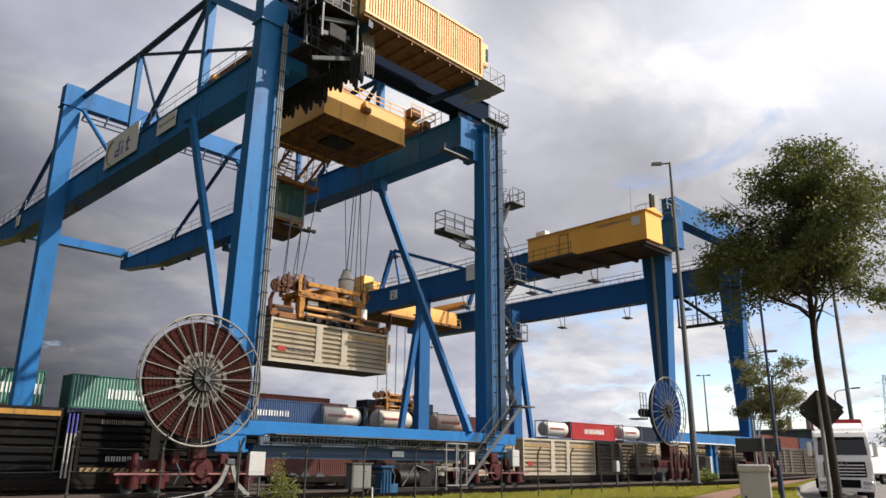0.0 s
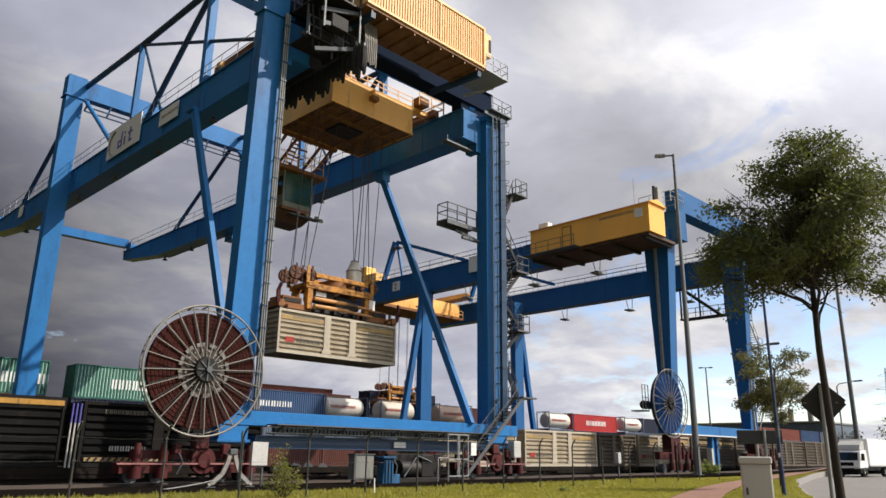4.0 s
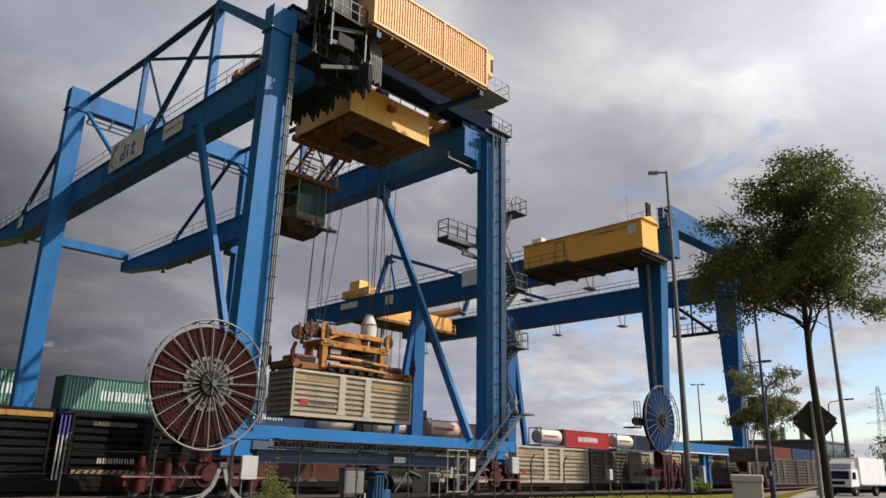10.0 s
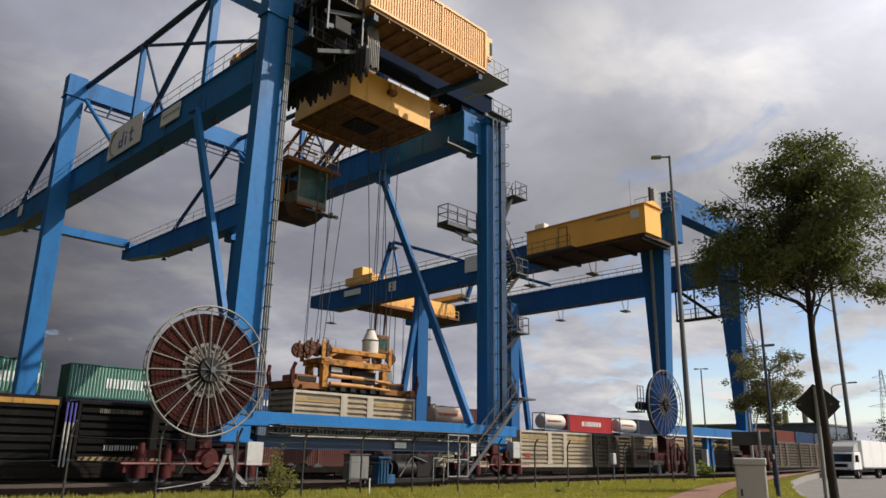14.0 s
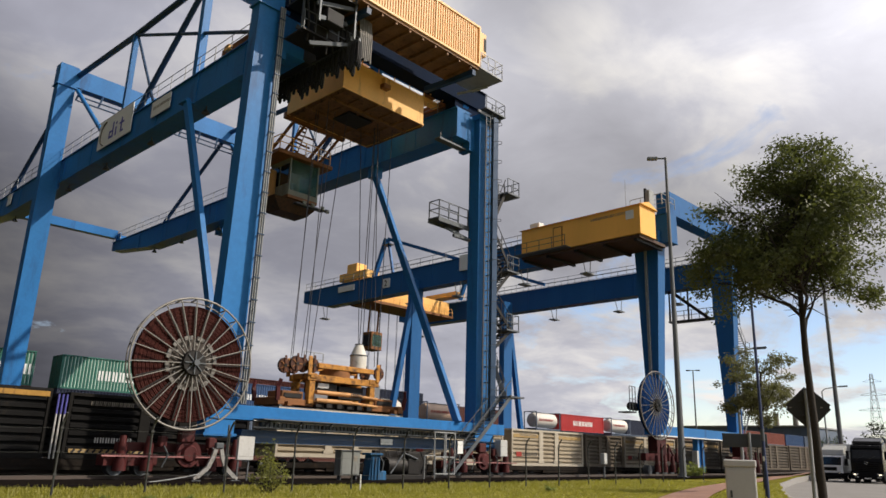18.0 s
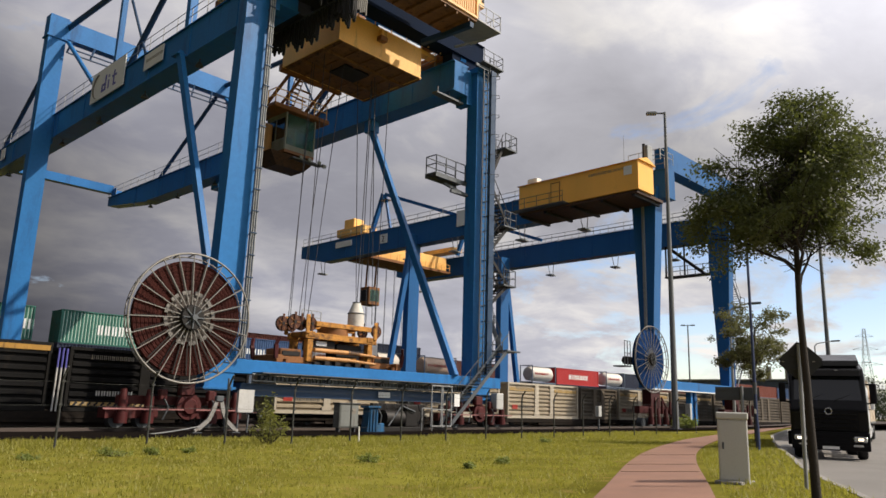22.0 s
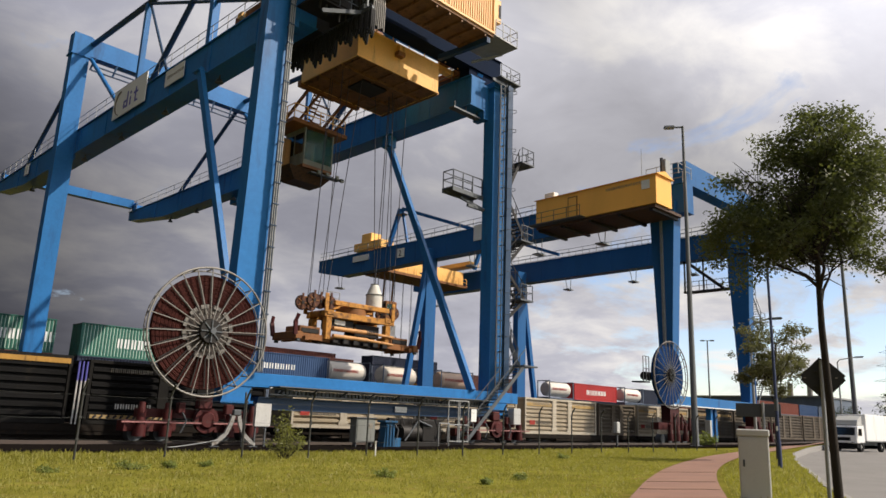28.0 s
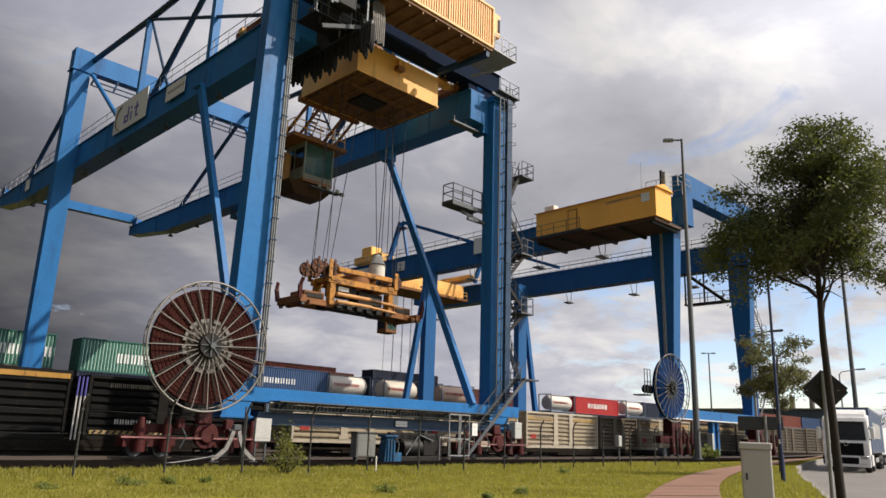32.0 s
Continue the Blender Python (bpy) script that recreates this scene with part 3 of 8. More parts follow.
    # sill beams: a box beam, the cable chain, a second beam below
    for v in (30.65, 63.8):
        s = part("sill_beam", rbox(16.7, 37.6, v, v + 1.0, 2.80, 3.46, 0.02), BLUE, cr)
        bm = box(18.4, 36.8, v + 0.05, v + 0.9, 1.86, 2.32)
        B(bm, 18.4, 36.8, v - 0.03, v + 0.95, 2.323, 2.38)
        B(bm, 18.4, 36.8, v - 0.03, v + 0.95, 1.80, 1.857)
        # darker paint than the sill's, with the walkway's shade worked in
        part("lower_sill_beam", bm, TUBE, cr, "dark blue lower beam with the walkway's shade in its colour")
        if v < 40:
            bm = bmesh.new()
            for i in range(62):
                x = 19.2 + i * 0.235
                B(bm, x, x + 0.16, v - 0.32, v - 0.05, 2.52, 2.74)
            B(bm, 18.9, 34.2, v - 0.36, v - 0.02, 2.44, 2.49)
            B(bm, 18.9, 34.2, v - 0.36, v - 0.02, 2.77, 2.795)
            part("cable_chain", bm, STEEL, cr, "dark cable chain in a tray along the sill")
            for z in (2.50, 2.79):
                part("chain_pipe", tube(bmesh.new(), (18.7, v - 0.4, z), (34.4, v - 0.4, z), 0.035, 6), GALV, cr)
            part("sill_walkway", box(18.9, 34.2, v - 0.95, v - 0.04, 2.84, 2.89), STEEL, cr)
            for i in range(9):
                part("walkway_bracket", bar(bmesh.new(), (19.3 + i * 1.8, v - 0.03, 2.42), (19.3 + i * 1.8, v - 0.9, 2.82), 0.06), STEEL, cr)
    # bogies
    for u, v in ((15.4, 30.95), (34.8, 30.95), (17.6, 64.4), (35.0, 64.4)):
        far = v > 40
        bg = part("bogie", box(u - 2.5, u + 2.5, v - 0.26, v + 0.26, 1.30, 1.66), REDOX, cr, "dark red travel bogie")
        for s in (-2, 2):
            part("yoke", box(u + s - 1.1, u + s + 1.1, v - 0.36, v + 0.36, 0.74, 1.20), REDOX, bg)
            for w in (-0.55, 0.55):
                part("wheel", tube(bmesh.new(), (u + s + w, v - 0.22, ZR + 0.33), (u + s + w, v + 0.22, ZR + 0.33), 0.33, 16), STEEL, bg)
                bm = tube(bmesh.new(), (u + s + w, v - 0.60, 0.95), (u + s + w, v - 0.60, 1.62), 0.19, 12)
                tube(bm, (u + s + w, v - 0.60, 1.62), (u + s + w, v - 0.60, 1.92), 0.15, 12, 0.12)
                tube(bm, (u + s + w, v - 0.60, 0.55), (u + s + w, v - 0.60, 0.95), 0.25, 12)
                B(bm, u + s + w - 0.14, u + s + w + 0.14, v - 0.6, v - 0.24, 0.55, 0.9)
                part("motor", bm, REDOX, bg, "red travel motor")
        if not far:
            part("drive_wheel", tube(tube(bmesh.new(), (u + 0.3, v - 0.72, 1.25), (u + 0.3, v - 0.5, 1.25), 0.55, 24), (u + 0.3, v - 0.85, 1.25), (u + 0.3, v - 0.72, 1.25), 0.30, 18, 0.38), REDOX, bg, "dark red round gear case")
            part("gear_housing", rbox(u - 0.2, u + 0.45, v - 0.8, v - 0.45, 1.7, 2.25, 0.05), REDOX, bg)
            for q in (-0.9, 1.3):
                part("brake_unit", rbox(u + q - 0.16, u + q + 0.16, v - 0.75, v - 0.45, 1.5, 1.95, 0.04), REDOX, bg)
                part("brake_pipe", polytube(bmesh.new(), [(u + q, v - 0.8, 0.7), (u + q + 0.2, v - 0.85, 1.2), (u + q, v - 0.8, 1.55)], 0.035, 6), STEEL, bg)
            part("guard_bar", bar(bmesh.new(), (u - 3.4, v - 0.8, 1.12), (u + 3.4, v - 0.8, 1.12), 0.06), BUMPRED, bg, "faded pink-red bump rail")
    return cr


DEEPBLUE = mat("dark_blue_reel_cable", (0.010, 0.045, 0.15), 0.8, spec=0.08, var=0.3, scale=2.5)
COREDUST = mat("dusty_drum_steel", (0.085, 0.07, 0.062), 0.7, 0.2, var=0.5, scale=3, dirt=(0.03, 0.026, 0.024), dirt_amount=0.5)
CLAMP = mat("scuffed_clamp_steel", (0.20, 0.19, 0.18), 0.6, 0.2, var=0.5, scale=4, dirt=(0.05, 0.045, 0.04), dirt_amount=0.6)
HUBDARK = mat("greasy_hub_steel", (0.02, 0.018, 0.017), 0.55, 0.3, var=0.4, scale=4)


def build_reel(cr, c, R, fill_mat, label, inner=1.0, deep=0.22, rim_mat=REELRIM):
    """A spoked cable reel in the plane y = c.y that looks to -y: open wheel, wound cable behind thin spokes, greasy hub."""
    x, y, z = c
    rl = part("cable_reel", tube(bmesh.new(), (x, y - 0.30, z), (x, y + 0.9, z), 0.40, 24), BLACK, cr, label)
    part("rim", ring(bmesh.new(), (x, y - 0.30, z), (0, 1, 0), R, 0.045, 64, 6), rim_mat, rl)
    part("back_rim", ring(bmesh.new(), (x, y + deep, z), (0, 1, 0), R - 0.1, 0.03, 64, 6), CLAMP, rl)
    n = 24
    for i in range(n):
        a = 2 * math.pi * (i + 0.25) / n
        d = Vector((math.cos(a), 0, math.sin(a)))
        bm = bmesh.new()
        bar(bm, Vector((x, y - 0.28, z)) + d * 0.50, Vector((x, y - 0.30, z)) + d * (R + 0.02), 0.031, 0.05, (0, 1, 0))
        bar(bm, Vector((x, y - 0.30, z)) + d * (R - 0.03), Vector((x, y + deep, z)) + d * (R - 0.1), 0.045)
        part("spoke", bm, REELRIM, rl)
        if inner > 0.9:
            e = Vector((d.z, 0, -d.x)) * 0.05
            part("cable_stop", bar(bmesh.new(), Vector((x, y - 0.09, z)) + d * (inner + 0.1) + e, Vector((x, y - 0.09, z)) + d * (R - 0.34) + e, 0.05, 0.03, (0, 1, 0)), HUBDARK, rl, "dark radial bar over the wound cable")
    part("back_plate", tube(bmesh.new(), (x, y + 0.10, z), (x, y + 0.18, z), R - 0.30, 56), fill_mat, rl)
    k, r0 = 0, inner + 0.06
    while r0 < R - 0.30:
        part("cable_turn", ring(bmesh.new(), (x, y + (0.02 if k % 3 == 1 else 0.0), z), (0, 1, 0), r0, 0.036, 48, 5), fill_mat, rl)
        r0 += 0.056
        k += 1
    part("dusty_core", tube(bmesh.new(), (x, y - 0.06, z), (x, y + 0.05, z), inner, 40), COREDUST if inner > 0.9 else fill_mat, rl, "dusty drum round the hub")
    hb = part("hub", tube(bmesh.new(), (x, y - 0.42, z), (x, y - 0.26, z), 0.50, 28, 0.56), HUBDARK, rl, "greasy black hub")
    for i in range(8):
        a = 2 * math.pi * i / 8
        bm = bar(bmesh.new(), (x + math.cos(a) * 0.12, y - 0.44, z + math.sin(a) * 0.12), (x + math.cos(a) * 0.47, y - 0.44, z + math.sin(a) * 0.47), 0.05, 0.06, (0, 1, 0))
        part("hub_web", bm, STEEL, hb)
    part("hub_cap", tube(bmesh.new(), (x, y - 0.62, z), (x, y - 0.42, z), 0.13, 14), STEEL, hb)
    if inner > 0.9:
        for i in range(12):
            a, b = (2 * math.pi * (i + q) / 12 for q in (0.12, 0.78))
            bm = bmesh.new()
            pts = [(x + math.cos(a + (b - a) * k / 3) * 1.08, y - 0.1, z + math.sin(a + (b - a) * k / 3) * 1.08) for k in range(4)]
            for p, q in zip(pts, pts[1:]):
                bar(bm, p, q, 0.16, 0.05, (0, 1, 0))
            part("clamp_plate", bm, CLAMP, rl, "scuffed grey clamp plate")
    for i in range(16):
        a = 2 * math.pi * (i + 0.5) / 16
        part("hub_bolt", tube(bmesh.new(), (x + math.cos(a) * 0.82, y - 0.12, z + math.sin(a) * 0.82), (x + math.cos(a) * 0.82, y - 0.05, z + math.sin(a) * 0.82), 0.05, 6), REELRIM, hb)
    return rl


crane_one = build_crane_one()
build_reel(crane_one, (14.83, 29.45, 4.94), 2.73, REELRED, "large spoked cable reel with maroon cable")


# ---- the second gantry crane ----
def build_crane_two():
    cr = thing("gantry_crane", (69.0, 50.0, ZR), "darker blue gantry crane with yellow machine house farther along the rail", "gantry crane")
    zt = 24.3
    for u0, u1 in ((60.0, 61.1), (76.0, 76.95)):
        # legs that widen upwards along the girder
        bm = bmesh.new()
        a = [bm.verts.new((x, y, z)) for x, y, z in ((u0, 32.75, 2.5), (u1, 32.75, 2.5), (u1, 33.5, 2.5), (u0, 33.5, 2.5))]
        b = [bm.verts.new((x, y, z)) for x, y, z in ((u0 - 0.1, 31.75, zt - 2), (u1 + 0.1, 31.75, zt - 2), (u1 + 0.1, 34.35, zt - 2), (u0 - 0.1, 34.35, zt - 2))]
        bm.faces.new(a[::-1]); bm.faces.new(b)
        for i in range(4):
            j = (i + 1) % 4
            bm.faces.new((a[i], a[j], b[j], b[i]))
        part("leg", bm, NAVY, cr)
    for u in (60.2, 77.6):
        part("leg", box(u - 0.85, u + 0.85, 64.5, 65.4, 2.5, zt - 2), NAVY, cr)
        s = -1 if u < 70 else 1
        part("leg_brace", bar(bmesh.new(), (u + s * 0.4, 64.9, zt - 3.2), (u + s * 3.6, 64.9, 3.4), 0.6, 0.6), NAVY, cr)
    for u0 in (60.4, 79.4):
        zt = 23.9
        g = part("girder", girder_mesh(u0, u0 + 1.4, zt - 2.75, zt, 30.8, 89.5, 84), NAVY, cr)
        bm = bmesh.new()
        for x in (u0 - 0.1, u0 + 1.5):
            railing(bm, [(x, 31, zt + 0.06), (x, 89, zt + 0.06)], 1.05, 2.2, 0.03)
        part("railing", bm, GALV, g, "thin grey walkway railing")
        for y in (40, 48, 58, 66, 84):
            bm = bmesh.new()
            for k in (-0.5, 0.5):
                bar(bm, (u0, y + k, zt - 2.75), (u0 + 0.2, y + k * 0.5, zt - 4.4), 0.06)
            B(bm, u0 - 0.5, u0 + 0.7, y - 0.45, y + 0.45, zt - 4.6, zt - 4.45)
            part("lamp_hanger", bm, GALV, g, "grey lamp frame under the girder")
    # frame over the near legs and stay frame on the far side
    part("portal_beam", box(60.9, 80.9, 30.9, 32.3, 24.0, 26.2), NAVY, cr)
    for u in (61.1, 78.1):
        part("stay_post", bar(bmesh.new(), (u, 74.4, zt), (u, 72.2, zt + 5.3), 0.5), NAVY, cr)
        part("stay_post", bar(bmesh.new(), (u, 70.4, zt), (u, 71.8, zt + 5.2), 0.3), NAVY, cr)
        part("stay", bar(bmesh.new(), (u, 71.8, zt + 5.2), (u + 0.1, 58.6, zt + 0.2), 0.3, 0.42), NAVY, cr)
        lad = part("stay_platform", box(u - 0.5, u + 0.5, 71.0, 72.6, zt + 4.3, zt + 4.38), STEEL, cr)
        for k in range(8):
            f = k / 8
            part("rung", bar(bmesh.new(), (u - 0.3, 70.5 + 1.3 * f, zt + 0.3 + 4.8 * f), (u + 0.3, 70.5 + 1.3 * f, zt + 0.3 + 4.8 * f), 0.06), STEEL, lad)
    for v in (32.0, 64.4):
        sb = part("sill_beam", box(58.6, 80.5, v + 0.05, v + 1.3, 3.66, 4.45), BLUE, cr)
        part("bottom_flange", box(58.5, 80.6, v - 0.06, v + 1.4, 3.56, 3.655), PALE, sb, "pale painted bottom flange")
        if v < 40:
            for q in (66.6, 67.5):
                part("sill_post", rbox(q - 0.2, q + 0.2, v + 0.3, v + 0.8, 0.62, 3.556, 0.02), BLUE, sb)
            part("post_cabinet", rbox(66.0, 66.36, v + 0.2, v + 0.7, 1.0, 2.5, 0.02), GREYBOX, sb, "pale cabinet on the blue post")
        for u in (59.6, 76.4):
            bg = part("bogie", box(u - 2.7, u + 2.7, v + 0.3, v + 1.0, 1.5, 2.1), REDOX, cr, "dark red travel bogie")
            part("pivot", box(u - 0.8, u + 0.8, v + 0.25, v + 1.1, 2.1, 3.555), REDOX, bg)
            for q in (-0.9, 0.9):
                part("pipe", polytube(bmesh.new(), [(u + q, v - 0.1, 0.7), (u + q * 1.3, v - 0.3, 1.7), (u + q * 0.6, v, 2.9)], 0.09, 8), REDOX, bg)
            for s in (-1.9, -0.7, 0.7, 1.9):
                part("wheel", tube(bmesh.new(), (u + s, v + 0.4, ZR + 0.4), (u + s, v + 0.9, ZR + 0.4), 0.4, 14), STEEL, bg)
                bm = tube(bmesh.new(), (u + s, v - 0.3, 0.6), (u + s, v - 0.3, 1.2), 0.26, 12)
                tube(bm, (u + s, v - 0.3, 1.2), (u + s, v - 0.3, 1.95), 0.2, 12, 0.15)
                tube(bm, (u + s + 0.5, v - 0.45, 1.5), (u + s + 0.5, v - 0.45, 2.6), 0.12, 10)
                part("motor", bm, REDOX, bg)
    # machine house
    h = part("machine_house", box(55.2, 57.9, 30.9, 44.2, 20.75, 23.4), OCHRE, cr, "ochre yellow machine house with a shallow gable")
    bm = bmesh.new()
    prof = [(55.0, 23.4), (56.5, 23.9), (58.1, 23.4)]
    a = [bm.verts.new((x, 30.7, z)) for x, z in prof]
    b = [bm.verts.new((x, 44.4, z)) for x, z in prof]
    bm.faces.new(a); bm.faces.new(b[::-1])
    for i in range(3):
        j = (i + 1) % 3
        bm.faces.new((a[j], a[i], b[i], b[j]))
    part("roof", bm, OCHRE, h)
    part("floor_frame", box(55.35, 60.0, 31.1, 44.3, 20.45, 20.72), BELLY, cr)
    for y in (31.4, 34.6, 37.8, 41.0, 43.8):
        part("floor_beam", box(55.4, 59.95, y, y + 0.3, 20.2, 20.44), HUBDARK, cr)
    return cr


crane_two = build_crane_two()
build_reel(crane_two, (56.4, 31.0, 5.98), 2.77, DEEPBLUE, "spoked cable reel wound with dark blue cable", 0.7, -0.16, CLAMP)


# ---- moving loads: numbers of the lift ----
# seconds, crane along the rail, trolley along the girder, then the spreader: along rail, along girder, up
LIFT = (
    (0.0, -0.43, 2.20, -0.37, 2.73, 4.46), (1.0, -0.43, 2.18, -0.28, 2.86, 4.48), (2.0, -0.42, 2.14, -0.24, 2.86, 4.48), (3.0, -0.44, 2.03, -0.26, 2.68, 4.43),
    (3.5, -0.45, 1.87, -0.28, 2.50, 4.42), (5.5, -0.49, 0.77, -0.45, 1.08, 4.10), (6.0, -0.50, 0.49, -0.48, 0.74, 3.86), (6.5, -0.49, 0.31, -0.45, 0.50, 3.55),
    (7.0, -0.44, 0.22, -0.39, 0.48, 3.21), (7.5, -0.34, 0.19, -0.31, 0.52, 2.86), (8.0, -0.23, 0.19, -0.19, 0.52, 2.47), (8.5, -0.15, 0.19, -0.08, 0.42, 2.15),
    (9.0, -0.05, 0.19, 0.05, 0.36, 1.86), (9.5, 0.08, 0.18, 0.16, 0.36, 1.67), (10.0, 0.19, 0.17, 0.28, 0.38, 1.49), (10.5, 0.20, 0.16, 0.28, 0.30, 1.28),
    (11.0, 0.18, 0.15, 0.24, 0.19, 1.03), (11.5, 0.16, 0.12, 0.18, 0.10, 0.76), (12.0, 0.14, 0.08, 0.13, 0.06, 0.51), (12.5, 0.08, 0.06, 0.08, 0.05, 0.28),
    (13.0, 0.01, 0.03, 0.00, 0.00, 0.00), (13.5, -0.04, 0.01, -0.08, -0.05, -0.26), (14.0, -0.08, 0.00, -0.14, -0.09, -0.50), (14.5, -0.13, -0.02, -0.19, -0.07, -0.69),
    (16.5, -0.33, -0.05, -0.42, -0.04, -1.35), (17.0, -0.39, -0.05, -0.46, -0.05, -1.50), (17.5, -0.44, -0.05, -0.48, -0.07, -1.63), (18.0, -0.47, -0.05, -0.51, -0.14, -1.72),
    (19.0, -0.50, -0.06, -0.57, -0.14, -1.76), (20.0, -0.50, -0.06, -0.59, -0.12, -1.80), (21.0, -0.49, -0.07, -0.58, -0.17, -1.90), (22.0, -0.49, -0.10, -0.56, -0.20, -1.93),
    (23.0, -0.50, -0.11, -0.55, -0.18, -1.92), (24.0, -0.50, -0.13, -0.57, -0.17, -1.86), (25.0, -0.49, -0.13, -0.57, -0.17, -1.74), (25.5, -0.49, -0.13, -0.58, -0.16, -1.54),
    (27.5, -0.49, -0.13, -0.56, -0.13, -0.14), (28.0, -0.49, -0.13, -0.57, -0.14, 0.16), (29.0, -0.50, -0.12, -0.57, -0.15, 0.89), (30.0, -0.51, -0.12, -0.58, -0.15, 1.61),
    (31.0, -0.51, -0.13, -0.59, -0.17, 2.32), (32.0, -0.50, -0.14, -0.60, -0.20, 3.02))
BOX_TOP = 5.50          # top of the lifted box at the reference moment
SP = Vector((27.55, 36.25, BOX_TOP))
TROLLEY = Vector((27.65, 35.7, 22.9))


# ---- trains ----
def ribbed_box(u0, length, v0, z0, H, dark, group, stripe=None, panels=((0.02, 0.355), (0.415, 0.57), (0.63, 0.98)), mark=True):
    """A 30-foot bulk box: side ribs between posts, open top, forklift pockets."""
    W = 2.55
    what = ("sand-grey ribbed steel bulk box with grimy lettering", "anthracite ribbed steel bulk box, worn", "stained brown ribbed steel bulk box, shade in the far ones' colour")[int(dark)]
    t = thing("bulk_container", (u0 + length / 2, v0 + W / 2, z0), what, "container", group)
    skin, rib = ((BOXSAND, BOXRIB), (BOXDARK, DARKRIB), (BOXBROWN, BROWNRIB))[int(dark)]
    bm = bmesh.new()
    x0, x1, y0, y1, z1 = u0, u0 + length, v0, v0 + W, z0 + H
    i = 0.13
    B(bm, x0 + i, x1 - i, y0 + i, y0 + i + 0.05, z0 + 0.15, z1 - 0.05)
    B(bm, x0 + i, x1 - i, y1 - i - 0.05, y1 - i, z0 + 0.15, z1 - 0.05)
    B(bm, x0 + i, x0 + i + 0.05, y0 + i + 0.06, y1 - i - 0.06, z0 + 0.15, z1 - 0.05)
    B(bm, x1 - i - 0.05, x1 - i, y0 + i + 0.06, y1 - i - 0.06, z0 + 0.15, z1 - 0.05)
    B(bm, x0 + i, x1 - i, y0 + i, y1 - i, z0 + 0.04, z0 + 0.14)
    part("body", bm, skin, t)
    for y in (y0, y1 - 0.12):
        part("bottom_rail", box(x0, x1, y, y + 0.12, z0, z0 + 0.2), rib, t)
        part("top_rail", box(x0, x1, y - 0.01, y + 0.13, z1 - 0.14, z1), rib, t)
        for x in (x0, x1 - 0.14):
            part("corner_post", box(x, x + 0.14, y - 0.005, y + 0.125, z0 + 0.203, z1 - 0.143), rib, t)
        for c in (0.385, 0.60):
            x = x0 + length * c
            bm = box(x - 0.24, x + 0.24, y - 0.02, y + 0.14, z0 + 0.203, z1 - 0.143)
            B(bm, x - 0.34, x + 0.34, y - 0.022, y + 0.142, z0 + 0.203, z0 + 0.42)
            part("side_post", bm, rib, t)
    for x in (x0, x1 - 0.12):
        part("end_sill", box(x, x + 0.12, y0 + 0.123, y1 - 0.123, z0, z0 + 0.2), rib, t)
        part("end_rail", box(x, x + 0.12, y0 + 0.133, y1 - 0.133, z1 - 0.14, z1), rib, t)
    n = 7
    for k in range(n):
        z = z0 + 0.30 + k * (H - 0.5) / n
        h = (H - 0.5) / n - 0.12
        for a, b in panels:
            for y in (y0 + 0.02, y1 - 0.132):
                bm = box(x0 + length * a, x0 + length * b, y, y + 0.112, z, z + h)
                for v in bm.verts:          # sloped rib faces
                    if abs(v.co.y - (y0 + 0.02)) < 1e-4 or abs(v.co.y - (y1 - 0.02)) < 1e-4:
                        v.co.z += 0.03 if v.co.z < z + h / 2 else -0.03
                part("rib", bm, skin, t)
        for xa in (x0 + 0.02, x1 - 0.135):
            part("end_rib", box(xa, xa + 0.115, y0 + 0.16, y1 - 0.16, z, z + h), skin, t)
    if mark:
        pale = MARKPALE if dark == 1 else MARKDARK
        if dark != 1:
            part("red_mark", box(x0 + 0.55, x0 + 1.15, y0 + 0.004, y0 + 0.018, z0 + 0.66, z0 + 0.98), MARKRED, t)
        bar_marks("lettering", t, x0 + 1.32, y0 + 0.012, z0 + 0.70, 7, 0.19, 0.23, pale)
        bar_marks("small_lettering", t, x0 + 0.95, y0 + 0.012, z1 - 0.52, 11, 0.14, 0.2, MARKGREY)
    if mark and dark != 1:
        part("stripe", box(x0 + length * 0.02, x0 + length * 0.35, y0 + 0.012, y0 + 0.018, z1 - 0.60, z1 - 0.36), MARKOCHRE, t)
        part("stripe", box(x0 + length * 0.64, x0 + length * 0.97, y0 + 0.012, y0 + 0.018, z1 - 0.60, z1 - 0.36), MARKOCHRE, t)
    if stripe:
        part("yellow_stripe", box(x0 + 0.1, x1 - 0.1, y0 - 0.018, y0 - 0.012, z1 - 0.36, z1 - 0.14), stripe, t, "faded yellow stripe")
    return t


def bar_marks(name, parent, x, y, z, n, w, h, material, along=(1, 0, 0), gap=0.3, depth=0.006):
    """Unreadable or branded lettering as a row of plain bars, one mesh."""
    rnd = random.Random(n * 31 + int(x * 10))
    bm = bmesh.new()
    al = Vector(along)
    for i in range(n):
        p = Vector((x, y, z)) + al * (i * w * (1 + gap))
        cut = rnd.choice((0.26, 0.34))
        q = [(p, p + al * (w * cut), 0, h), (p + al * (w * 0.58), p + al * (w * (0.58 + cut)), 0, h)]
        for s, e, z0, z1 in q:
            lo = Vector((min(s.x, e.x), min(s.y, e.y), 0))
            hi = Vector((max(s.x, e.x), max(s.y, e.y), 0))
            dx = depth if abs(al.y) > 0.5 else 0
            dy = depth if abs(al.x) > 0.5 else 0
            B(bm, lo.x - dx, hi.x, lo.y - dy, hi.y, z + z0, z + z1)
    return part(name, bm, material, parent)


